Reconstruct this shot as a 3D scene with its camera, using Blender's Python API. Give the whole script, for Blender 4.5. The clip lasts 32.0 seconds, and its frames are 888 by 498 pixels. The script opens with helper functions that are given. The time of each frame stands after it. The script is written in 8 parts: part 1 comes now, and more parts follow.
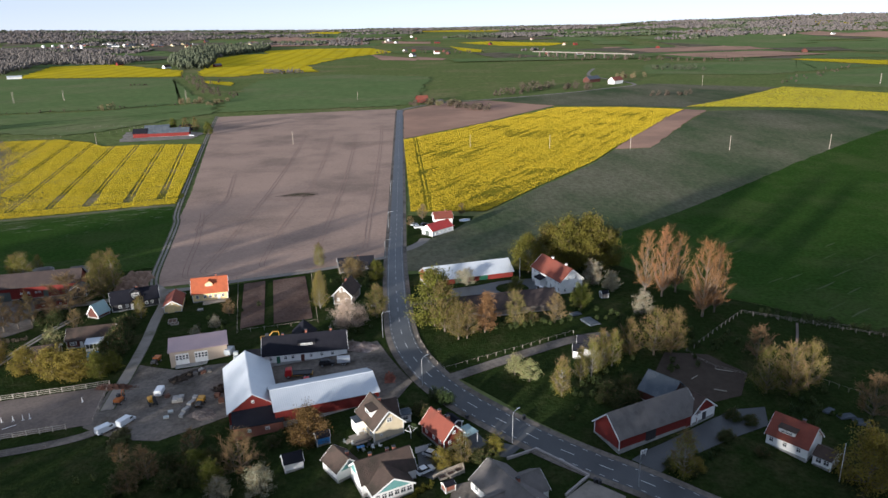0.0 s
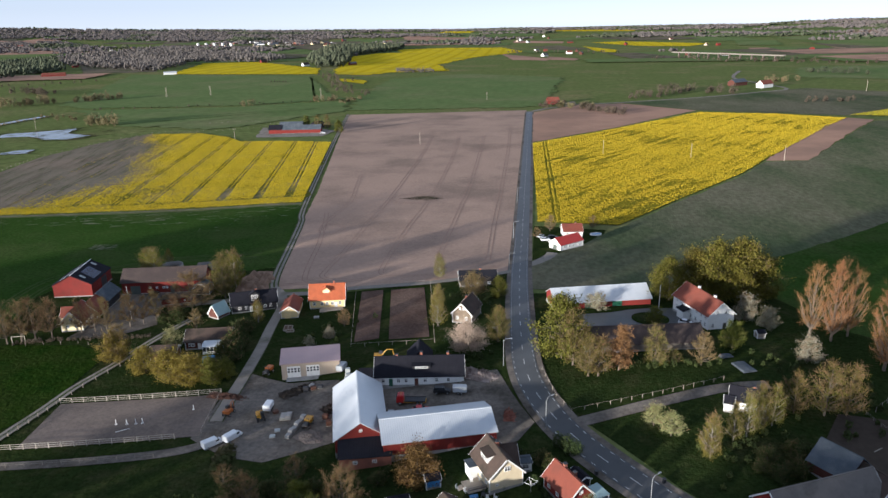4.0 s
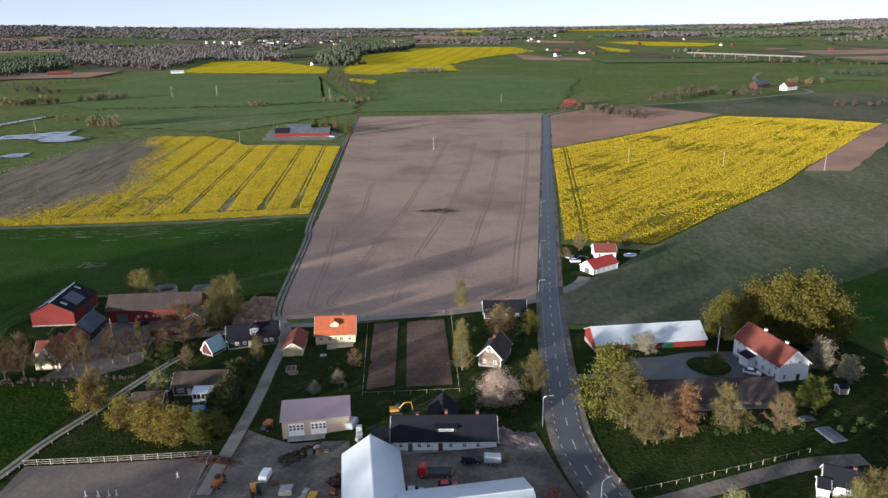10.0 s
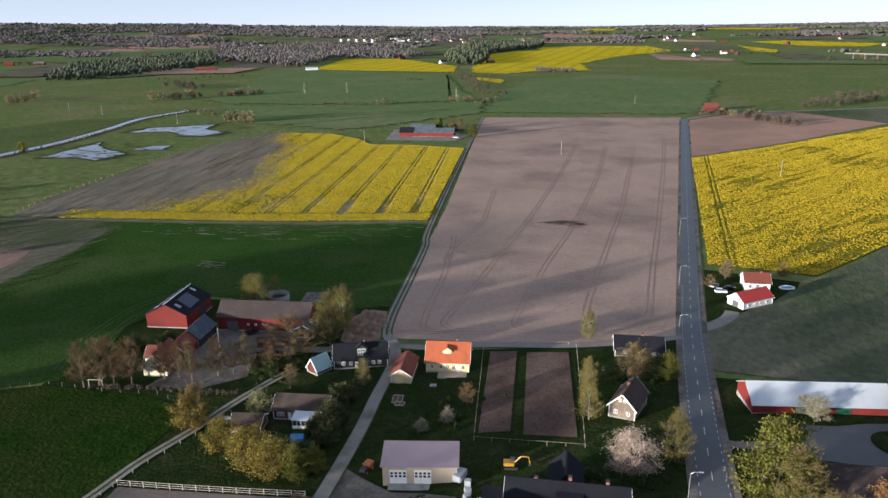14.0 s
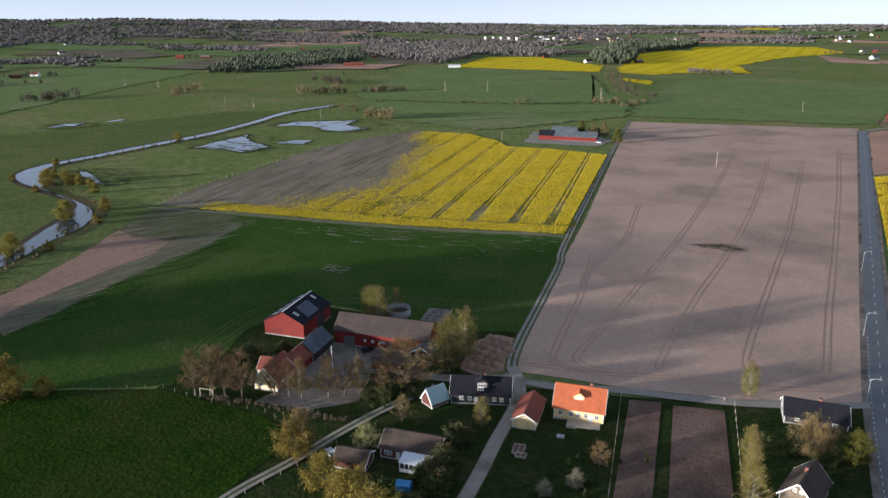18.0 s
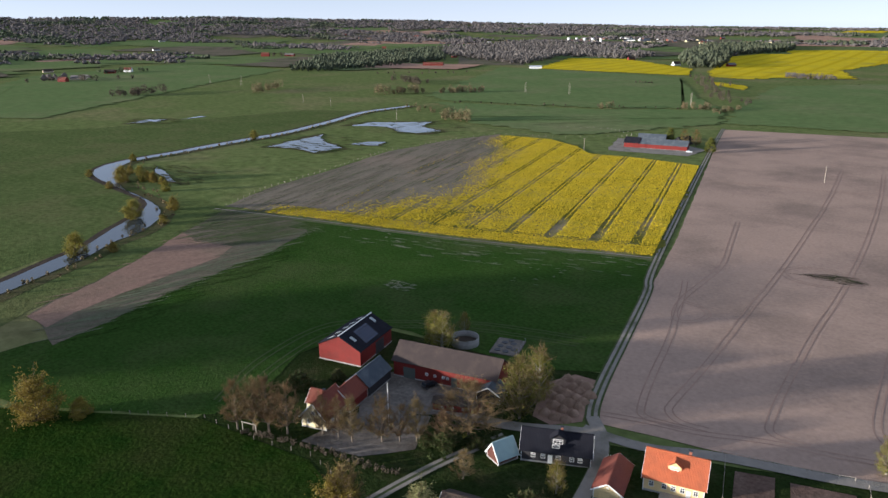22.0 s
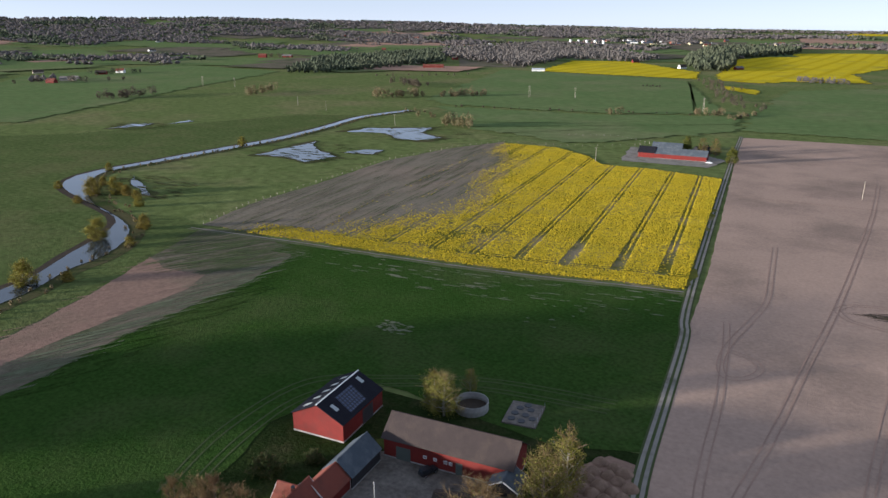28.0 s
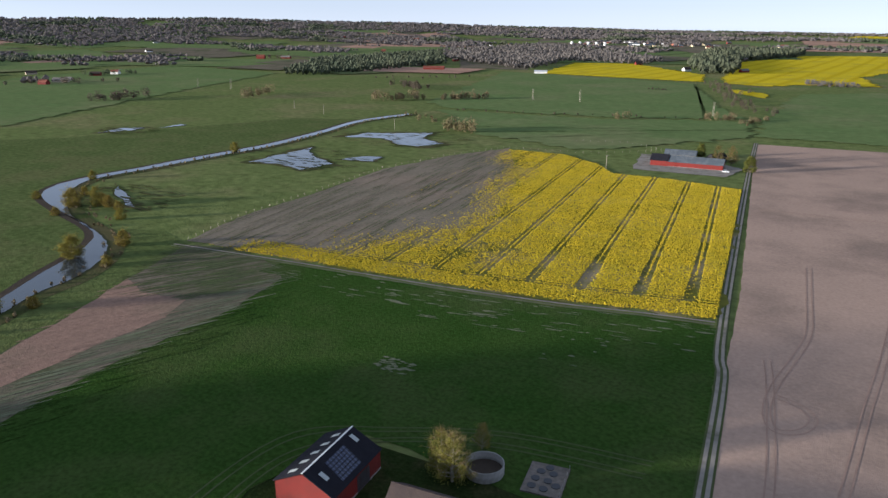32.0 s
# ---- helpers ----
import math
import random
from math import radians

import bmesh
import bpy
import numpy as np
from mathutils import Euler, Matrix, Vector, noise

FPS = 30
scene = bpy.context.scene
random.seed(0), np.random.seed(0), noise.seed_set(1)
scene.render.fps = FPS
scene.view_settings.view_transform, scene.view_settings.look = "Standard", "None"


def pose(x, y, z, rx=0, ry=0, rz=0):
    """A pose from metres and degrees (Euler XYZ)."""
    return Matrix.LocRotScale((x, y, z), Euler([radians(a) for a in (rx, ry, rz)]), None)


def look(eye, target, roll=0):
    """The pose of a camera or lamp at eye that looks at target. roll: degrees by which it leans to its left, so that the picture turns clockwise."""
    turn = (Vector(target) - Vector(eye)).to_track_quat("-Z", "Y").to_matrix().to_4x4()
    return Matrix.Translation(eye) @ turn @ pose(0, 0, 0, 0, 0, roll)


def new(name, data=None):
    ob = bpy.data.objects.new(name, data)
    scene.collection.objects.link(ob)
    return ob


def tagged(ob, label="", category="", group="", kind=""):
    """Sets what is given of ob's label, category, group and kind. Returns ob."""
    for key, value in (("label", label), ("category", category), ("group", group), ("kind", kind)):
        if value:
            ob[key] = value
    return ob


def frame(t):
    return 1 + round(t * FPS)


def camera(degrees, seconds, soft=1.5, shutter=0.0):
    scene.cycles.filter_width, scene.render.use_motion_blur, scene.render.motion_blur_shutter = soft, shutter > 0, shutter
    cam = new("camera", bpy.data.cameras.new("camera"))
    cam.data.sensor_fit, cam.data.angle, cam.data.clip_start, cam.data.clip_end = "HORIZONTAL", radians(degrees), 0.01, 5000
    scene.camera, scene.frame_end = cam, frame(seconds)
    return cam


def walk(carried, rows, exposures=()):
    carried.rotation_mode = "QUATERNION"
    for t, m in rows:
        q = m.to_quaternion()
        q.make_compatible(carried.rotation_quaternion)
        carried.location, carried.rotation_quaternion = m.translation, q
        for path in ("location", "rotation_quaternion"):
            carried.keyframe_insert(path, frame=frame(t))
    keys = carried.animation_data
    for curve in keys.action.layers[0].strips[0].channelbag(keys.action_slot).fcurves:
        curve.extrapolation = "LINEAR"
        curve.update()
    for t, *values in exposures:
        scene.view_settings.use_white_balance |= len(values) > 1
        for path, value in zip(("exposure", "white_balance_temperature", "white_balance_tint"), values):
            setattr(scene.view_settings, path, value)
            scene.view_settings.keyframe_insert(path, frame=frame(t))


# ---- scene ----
# seconds, x, y, z, heading to the left of +y, pitch, roll
PATH = (
    (0, 0.00, 0.00, 96.00, -3.360, -18.025, -1.067),
    (0.5, -0.32, 2.25, 96.04, -1.866, -17.994, -1.074),
    (1, -0.63, 4.67, 96.01, 0.158, -17.981, -1.073),
    (1.5, -0.90, 6.96, 96.01, 2.206, -17.952, -1.091),
    (2, -1.17, 9.33, 95.91, 4.245, -17.907, -1.140),
    (2.5, -1.44, 11.75, 95.87, 6.314, -17.893, -1.093),
    (3, -1.59, 14.11, 95.83, 6.913, -17.879, -1.123),
    (3.5, -1.85, 16.50, 95.80, 6.927, -17.888, -1.124),
    (5.5, -4.17, 25.58, 96.01, 6.780, -17.880, -1.017),
    (6, -4.90, 27.94, 95.99, 6.743, -17.865, -1.016),
    (6.5, -5.62, 30.39, 96.04, 6.729, -17.885, -0.999),
    (7, -6.36, 32.83, 96.05, 6.718, -17.883, -0.948),
    (7.5, -7.05, 35.43, 96.10, 6.728, -17.912, -0.942),
    (8, -7.74, 37.90, 96.12, 6.742, -17.914, -0.959),
    (8.5, -8.57, 40.30, 96.23, 6.702, -17.942, -0.903),
    (9, -9.22, 42.74, 96.29, 6.721, -17.959, -0.906),
    (9.5, -9.88, 45.24, 96.16, 7.139, -17.950, -0.951),
    (10, -10.67, 47.81, 96.10, 7.576, -17.959, -0.901),
    (10.5, -11.46, 50.53, 96.01, 8.464, -17.954, -0.916),
    (11, -12.12, 53.33, 95.87, 9.659, -17.958, -1.018),
    (11.5, -12.85, 56.09, 95.85, 10.862, -17.965, -1.008),
    (12, -13.58, 58.85, 95.83, 12.036, -17.951, -1.049),
    (12.5, -14.29, 61.53, 95.88, 13.396, -17.939, -1.040),
    (13, -15.07, 64.33, 95.91, 14.802, -17.938, -1.079),
    (13.5, -15.96, 67.04, 95.99, 16.246, -17.943, -1.044),
    (14, -16.81, 69.77, 95.92, 17.669, -17.933, -0.960),
    (14.5, -17.83, 72.47, 95.88, 19.086, -17.949, -0.869),
    (16.5, -22.21, 83.10, 95.65, 24.685, -17.933, -0.725),
    (17, -23.39, 85.92, 95.78, 26.099, -17.944, -0.699),
    (17.5, -24.65, 88.40, 95.76, 27.458, -17.945, -0.620),
    (18, -25.84, 91.06, 95.83, 28.866, -17.953, -0.682),
    (18.5, -27.17, 93.72, 95.78, 30.239, -17.942, -0.654),
    (19, -28.67, 96.39, 95.76, 31.321, -17.944, -0.611),
    (19.5, -30.29, 98.94, 95.66, 32.032, -17.929, -0.494),
    (20, -31.83, 101.55, 95.53, 32.707, -17.908, -0.471),
    (20.5, -33.43, 104.21, 95.34, 33.870, -17.891, -0.417),
    (21, -34.96, 107.08, 95.30, 35.035, -17.878, -0.397),
    (21.5, -36.73, 109.69, 95.26, 35.104, -17.906, -0.304),
    (22, -38.53, 112.46, 95.04, 35.123, -17.889, -0.312),
    (22.5, -40.32, 115.38, 94.76, 35.186, -17.872, -0.333),
    (23, -42.17, 118.20, 94.59, 35.207, -17.880, -0.280),
    (23.5, -44.22, 120.90, 94.50, 35.190, -17.885, -0.269),
    (24, -46.25, 123.54, 94.46, 35.172, -17.896, -0.185),
    (24.5, -48.13, 126.27, 94.34, 35.176, -17.882, -0.177),
    (25, -50.05, 128.94, 94.22, 35.178, -17.878, -0.121),
    (25.5, -51.94, 131.68, 94.10, 35.198, -17.864, -0.192),
    (27.5, -59.98, 142.04, 93.96, 35.097, -17.771, -0.100),
    (28, -62.06, 144.56, 93.97, 35.076, -17.767, -0.075),
    (28.5, -64.16, 147.05, 93.98, 35.052, -17.765, -0.047),
    (29, -66.24, 149.52, 93.91, 35.028, -17.717, -0.052),
    (29.5, -68.38, 152.21, 93.92, 35.016, -17.730, -0.017),
    (30, -70.46, 154.85, 93.97, 35.014, -17.739, 0.010),
    (30.5, -72.52, 157.26, 93.91, 35.003, -17.710, -0.002),
    (31, -74.63, 159.72, 93.94, 34.982, -17.688, 0.031),
    (31.5, -76.85, 162.31, 93.87, 34.972, -17.680, 0.084),
    (32, -78.99, 165.05, 93.71, 35.012, -17.667, 0.070),
)


def heading_pose(x, y, z, yaw, pitch, roll):
    a, b = radians(yaw), radians(pitch)
    way = Vector((-math.sin(a) * math.cos(b), math.cos(a) * math.cos(b), math.sin(b)))
    eye = Vector((x, y, z))
    return look(eye, eye + 100 * way, roll)


cam = camera(64.711, 32.0)
walk(cam, [(row[0], heading_pose(*row[1:])) for row in PATH])
# ---- end of camera ----

# ---- light ----
SUN_AZ, SUN_EL = 138.0, 6.0  # degrees to the left of +y, and above the horizon
world = bpy.data.worlds.new("evening_sky")
scene.world = world
world.use_nodes = True
wn = world.node_tree.nodes
sky = wn.new("ShaderNodeTexSky")
sky.sky_type, sky.sun_disc = "NISHITA", False
sky.sun_elevation, sky.sun_rotation = radians(SUN_EL), radians(-SUN_AZ)
sky.altitude, sky.air_density, sky.dust_density, sky.ozone_density = 100, 0.9, 0.0, 2.0
haze = wn.new("ShaderNodeHueSaturation")
haze.inputs["Saturation"].default_value = 0.24
veil = wn.new("ShaderNodeGamma")
veil.inputs["Gamma"].default_value = 0.6
world.node_tree.links.new(sky.outputs[0], veil.inputs["Color"])
world.node_tree.links.new(veil.outputs[0], haze.inputs["Color"])
air = wn.new("ShaderNodeVectorMath")
air.operation = "MULTIPLY"
air.inputs[1].default_value = (0.985, 0.985, 1.035)
world.node_tree.links.new(haze.outputs[0], air.inputs[0])
world.node_tree.links.new(air.outputs[0], wn["Background"].inputs[0])
wn["Background"].inputs[1].default_value = 0.130
sun = new("sun", bpy.data.lights.new("sun", "SUN"))
sun.data.energy, sun.data.angle, sun.data.color = 4.0, radians(2.2), (1.0, 0.83, 0.62)
a_s, e_s = radians(SUN_AZ), radians(SUN_EL)
SUN_WAY = Vector((-math.sin(a_s) * math.cos(e_s), math.cos(a_s) * math.cos(e_s), math.sin(e_s)))
sun.matrix_world = look(SUN_WAY * 400, (0, 0, 0))
scene.view_settings.exposure = 1.55
scene.view_settings.use_white_balance = True
scene.view_settings.white_balance_temperature, scene.view_settings.white_balance_tint = 5250, 10

# ---- materials ----


def mat(name, c1, c2=None, s1=0.3, c3=None, s2=0.03, cut=(0.45, 0.62), rough=0.85, metal=0.0, bump=0.0, bs=3.0,
        stripe=None, island=0.0, spec=None, coords="world", stretch=(1, 1, 1), detail=6, grain=None):
    """A procedural surface: two tones by a fine noise, a third by a coarse one, optional ribs, and relief."""
    m = bpy.data.materials.new(name)
    m.use_nodes = True
    t, n = m.node_tree, m.node_tree.nodes
    b = n["Principled BSDF"]
    b.inputs["Roughness"].default_value, b.inputs["Metallic"].default_value = rough, metal
    b.inputs["Specular IOR Level"].default_value = spec if spec is not None else (0.0 if coords == "world" else 0.3)
    c2 = c2 or tuple(v * 0.8 for v in c1)
    if coords == "world":
        pos = n.new("ShaderNodeNewGeometry").outputs["Position"]
    else:
        pos = n.new("ShaderNodeTexCoord").outputs["Object"]
    vm = n.new("ShaderNodeVectorMath")
    vm.operation = "MULTIPLY"
    vm.inputs[1].default_value = stretch
    t.links.new(pos, vm.inputs[0])
    pos = vm.outputs[0]

    def noise_of(scale, det=detail):
        k = n.new("ShaderNodeTexNoise")
        k.inputs["Scale"].default_value, k.inputs["Detail"].default_value = scale, det
        k.inputs["Roughness"].default_value = 0.62
        t.links.new(pos, k.inputs["Vector"])
        return k.outputs["Fac"]

    def ramp(fac, lo, hi):
        k = n.new("ShaderNodeMapRange")
        k.inputs["From Min"].default_value, k.inputs["From Max"].default_value = lo, hi
        t.links.new(fac, k.inputs["Value"])
        return k.outputs[0]

    def mix(fac, a, c):
        k = n.new("ShaderNodeMix")
        k.data_type = "RGBA"
        if isinstance(fac, float):
            k.inputs[0].default_value = fac
        else:
            t.links.new(fac, k.inputs[0])
        for v, s in ((a, 6), (c, 7)):
            if isinstance(v, tuple):
                k.inputs[s].default_value = (*v, 1)
            else:
                t.links.new(v, k.inputs[s])
        return k.outputs[2]

    fine = noise_of(s1)
    col = mix(ramp(fine, 0.3, 0.7), c1, c2)
    if c3:
        col = mix(ramp(noise_of(s2), *cut), col, c3)
    if grain:
        fleck = n.new("ShaderNodeHueSaturation")
        span = ramp(noise_of(grain[0], 5), 0.3, 0.7)
        span.node.inputs["To Min"].default_value, span.node.inputs["To Max"].default_value = 1 - grain[1], 1 + grain[1]
        t.links.new(span, fleck.inputs["Value"])
        t.links.new(col, fleck.inputs["Color"])
        col = fleck.outputs[0]
    height = noise_of(bs, 3)
    if stripe:
        axis, period, depth, shade = stripe
        sep = n.new("ShaderNodeSeparateXYZ")
        t.links.new(n.new("ShaderNodeTexCoord").outputs["Object"], sep.inputs[0])
        k = n.new("ShaderNodeMath")
        k.operation = "PINGPONG"
        t.links.new(sep.outputs[axis], k.inputs[0])
        k.inputs[1].default_value = period / 2
        rib = ramp(k.outputs[0], 0.0, period / 2 * 0.45)
        col = mix(rib, tuple(v * shade for v in c1), col)
        k2 = n.new("ShaderNodeMath")
        k2.operation = "MULTIPLY_ADD"
        k2.inputs[1].default_value = depth
        t.links.new(rib, k2.inputs[0])
        t.links.new(height, k2.inputs[2])
        height = k2.outputs[0]
    if island:
        rnd = n.new("ShaderNodeNewGeometry").outputs["Random Per Island"]
        hsv = n.new("ShaderNodeHueSaturation")
        v = ramp(rnd, 0, 1)
        mr = v.node
        mr.inputs["To Min"].default_value, mr.inputs["To Max"].default_value = 1 - island, 1 + island
        t.links.new(v, hsv.inputs["Value"])
        ob = n.new("ShaderNodeObjectInfo").outputs["Random"]
        hr = ramp(ob, 0, 1)
        hr.node.inputs["To Min"].default_value, hr.node.inputs["To Max"].default_value = 0.485, 0.512
        t.links.new(hr, hsv.inputs["Hue"])
        t.links.new(col, hsv.inputs["Color"])
        col = hsv.outputs[0]
    t.links.new(col, b.inputs["Base Color"])
    if bump:
        k = n.new("ShaderNodeBump")
        k.inputs["Strength"].default_value, k.inputs["Distance"].default_value = min(1.0, bump), 0.3
        t.links.new(height, k.inputs["Height"])
        t.links.new(k.outputs[0], b.inputs["Normal"])
    return m


def leafmat(name, c1, c2, s=0.5, trans=0.25, island=0.3):
    m = mat(name, c1, c2, s1=s, rough=0.75, island=island, spec=0.15)
    b = m.node_tree.nodes["Principled BSDF"]
    col = b.inputs["Base Color"].links[0].from_socket
    tr = m.node_tree.nodes.new("ShaderNodeBsdfTranslucent")
    mx = m.node_tree.nodes.new("ShaderNodeMixShader")
    mx.inputs[0].default_value = trans
    m.node_tree.links.new(col, tr.inputs[0])
    m.node_tree.links.new(b.outputs[0], mx.inputs[1])
    m.node_tree.links.new(tr.outputs[0], mx.inputs[2])
    m.node_tree.links.new(mx.outputs[0], m.node_tree.nodes["Material Output"].inputs[0])
    return m


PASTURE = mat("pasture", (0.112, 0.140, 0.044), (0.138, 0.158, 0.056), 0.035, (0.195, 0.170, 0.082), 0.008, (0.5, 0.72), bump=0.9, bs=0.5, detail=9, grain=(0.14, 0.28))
# darker than such grass is: the gardens' shade is put into this colour
LAWN = mat("rough_grass_shade_toned", (0.017, 0.028, 0.008), (0.026, 0.036, 0.011), 0.4, (0.046, 0.045, 0.020), 0.10, (0.50, 0.76), bump=1.0, bs=1.2, detail=9, grain=(1.1, 0.35))
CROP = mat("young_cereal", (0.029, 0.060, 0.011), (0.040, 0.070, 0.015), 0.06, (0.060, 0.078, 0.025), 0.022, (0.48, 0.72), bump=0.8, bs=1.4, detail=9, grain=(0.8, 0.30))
# paler than the near cereal, with the haze of distance put into the colour
FARCROP = mat("distant_cereal_hazed", (0.112, 0.158, 0.056), (0.138, 0.172, 0.066), 0.016, (0.185, 0.180, 0.090), 0.005, (0.5, 0.75), bump=0.6, bs=0.5, grain=(0.09, 0.16))
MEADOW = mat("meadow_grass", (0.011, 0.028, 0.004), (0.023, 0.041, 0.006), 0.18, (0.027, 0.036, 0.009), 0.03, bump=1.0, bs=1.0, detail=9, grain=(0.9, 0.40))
SOIL = mat("harrowed_soil", (0.40, 0.282, 0.214), (0.345, 0.246, 0.188), 0.03, (0.240, 0.176, 0.138), 0.016, (0.46, 0.66), bump=0.35, bs=2.5, detail=9, grain=(0.7, 0.12))
SOILB = mat("brown_soil", (0.41, 0.255, 0.178), (0.35, 0.218, 0.154), 0.03, (0.275, 0.178, 0.13), 0.01, bump=0.35, bs=1.5)
GARDEN = mat("garden_soil", (0.120, 0.078, 0.060), (0.095, 0.064, 0.050), 0.3, (0.145, 0.10, 0.078), 0.08, bump=0.7, bs=2.5, grain=(1.2, 0.3))
# toned down so that the shade on the slope sits in the colour
OLIVE = mat("sparse_cereal_shade_toned", (0.060, 0.084, 0.038), (0.084, 0.098, 0.052), 0.03, (0.150, 0.138, 0.090), 0.011, (0.40, 0.60), bump=0.7, bs=1.0, detail=9, stretch=(1, 0.5, 1), grain=(0.5, 0.26))
BARE = mat("dry_field", (0.165, 0.135, 0.100), (0.125, 0.110, 0.074), 0.02, (0.085, 0.090, 0.048), 0.014, (0.5, 0.62), bump=0.3, bs=1.5, grain=(0.6, 0.22))
STUB = mat("failed_crop", (0.205, 0.170, 0.128), (0.168, 0.145, 0.103), 0.04, (0.265, 0.195, 0.150), 0.010, (0.48, 0.7), bump=0.3, bs=1.5, grain=(0.6, 0.22))
RAPE = mat("rapeseed_flowers", (0.60, 0.45, 0.012), (0.46, 0.36, 0.016), 0.5, (0.30, 0.26, 0.04), 0.012, (0.50, 0.75), stripe=(0, 44.0, 0.0, 0.7), rough=0.9, bump=0.6, bs=1.0, detail=10)
RAPET = mat("rapeseed_gap", (0.098, 0.108, 0.022), (0.140, 0.130, 0.032), 0.25, (0.25, 0.205, 0.13), 0.035, (0.44, 0.62), bump=0.5)
RAPEF = leafmat("rapeseed_flower_heads", (0.50, 0.385, 0.007), (0.37, 0.31, 0.010), 0.10, 0.12, 0.25)
ASPHALT = mat("asphalt", (0.078, 0.080, 0.083), (0.064, 0.066, 0.069), 0.25, (0.096, 0.097, 0.099), 0.06, (0.5, 0.75), rough=0.55, spec=0.28, bump=0.12, bs=6)
GRAVEL = mat("gravel", (0.190, 0.164, 0.140), (0.150, 0.131, 0.113), 0.3, (0.080, 0.070, 0.058), 0.07, (0.46, 0.66), bump=0.35, bs=4, grain=(1.0, 0.26))
PALEGRAVEL = mat("pale_gravel", (0.285, 0.252, 0.215), (0.235, 0.210, 0.180), 0.4, (0.150, 0.138, 0.105), 0.12, (0.5, 0.68), bump=0.4, bs=3)
SAND = mat("riding_sand", (0.205, 0.165, 0.138), (0.172, 0.140, 0.119), 0.25, (0.142, 0.117, 0.10), 0.06, bump=0.25, bs=4, grain=(1.2, 0.16))
PAINT = mat("road_paint", (0.62, 0.62, 0.60), (0.45, 0.45, 0.44), 1.5)
SOILT = mat("packed_soil", (0.315, 0.214, 0.162), (0.27, 0.185, 0.142), 0.3, (0.36, 0.245, 0.185), 0.03, (0.45, 0.65), bump=0.3)
SCUFF = mat("thin_crop", (0.060, 0.080, 0.030), (0.085, 0.092, 0.045), 0.3, bump=0.3)
DIRT = mat("dark_mud", (0.075, 0.060, 0.048), (0.055, 0.045, 0.036), 0.5, bump=0.5)
REED = mat("river_bank", (0.105, 0.088, 0.048), (0.070, 0.070, 0.030), 0.25, (0.05, 0.065, 0.022), 0.05, bump=0.7, bs=1.0)

WATER = mat("still_water", (0.030, 0.036, 0.042), (0.024, 0.030, 0.036), 0.1, rough=0.06, spec=0.5, bump=0.02, bs=0.8)
GLASS = mat("window_glass", (0.02, 0.024, 0.03), (0.03, 0.034, 0.04), 0.8, rough=0.05, spec=0.6)
WHITE = mat("white_paint", (0.78, 0.77, 0.74), (0.70, 0.69, 0.66), 0.8, (0.58, 0.57, 0.53), 0.3, (0.6, 0.8), bump=0.05, coords="object")
CREAM = mat("cream_render", (0.74, 0.62, 0.36), (0.68, 0.56, 0.32), 0.7, bump=0.08, coords="object")
YELLOWW = mat("yellow_boards", (0.78, 0.60, 0.30), (0.70, 0.54, 0.26), 0.7, stripe=(0, 0.25, 0.6, 0.8), bump=0.15, coords="object")
BEIGE = mat("beige_sheet_wall", (0.452, 0.367, 0.281), (0.406, 0.328, 0.250), 0.5, stripe=(0, 0.4, 0.5, 0.86), bump=0.1, coords="object")
RED = mat("falu_red_boards", (0.175, 0.020, 0.015), (0.14, 0.019, 0.014), 0.5, (0.12, 0.023, 0.018), 0.2, (0.5, 0.75), stripe=(0, 0.24, 0.5, 0.7), bump=0.2, coords="object")
STONEW = mat("brown_stone_wall", (0.18, 0.135, 0.095), (0.13, 0.100, 0.072), 1.6, (0.25, 0.20, 0.15), 0.5, (0.5, 0.7), bump=0.5, bs=4.0, coords="object")
DARKW = mat("black_stained_boards", (0.030, 0.029, 0.032), (0.042, 0.040, 0.042), 0.6, stripe=(0, 0.25, 0.5, 0.7), bump=0.15, coords="object")
BROWNW = mat("brown_boards", (0.115, 0.040, 0.028), (0.085, 0.032, 0.024), 0.6, stripe=(0, 0.2, 0.5, 0.7), bump=0.15, coords="object")
GREYW = mat("weathered_boards", (0.235, 0.205, 0.175), (0.185, 0.160, 0.138), 0.7, (0.13, 0.115, 0.10), 0.3, stripe=(0, 0.2, 0.5, 0.72), bump=0.2, coords="object")
BRICK = mat("red_brick_wall", (0.30, 0.115, 0.075), (0.24, 0.095, 0.062), 2.5, (0.20, 0.085, 0.06), 0.4, stripe=(2, 0.09, 0.4, 0.75), bump=0.15, coords="object")
METAL = mat("galvanised_sheet_roof", (0.60, 0.62, 0.64), (0.53, 0.555, 0.58), 0.25, (0.43, 0.45, 0.48), 0.1, (0.5, 0.8), rough=0.42, metal=0.25, stripe=(0, 0.5, 0.6, 0.86), bump=0.12, coords="object")
TILEO = mat("orange_clay_tiles", (0.46, 0.120, 0.046), (0.38, 0.100, 0.040), 0.9, (0.27, 0.085, 0.040), 0.35, (0.5, 0.75), stripe=(0, 0.3, 0.8, 0.72), bump=0.35, coords="object")
TILER = mat("red_brown_tiles", (0.205, 0.056, 0.034), (0.165, 0.048, 0.031), 0.9, (0.12, 0.045, 0.031), 0.3, (0.48, 0.72), stripe=(0, 0.3, 0.8, 0.72), bump=0.35, coords="object")
REDSHEET = mat("bright_red_sheet_roof", (0.42, 0.040, 0.030), (0.36, 0.036, 0.028), 0.5, stripe=(0, 0.4, 0.6, 0.75), rough=0.5, bump=0.15, coords="object")
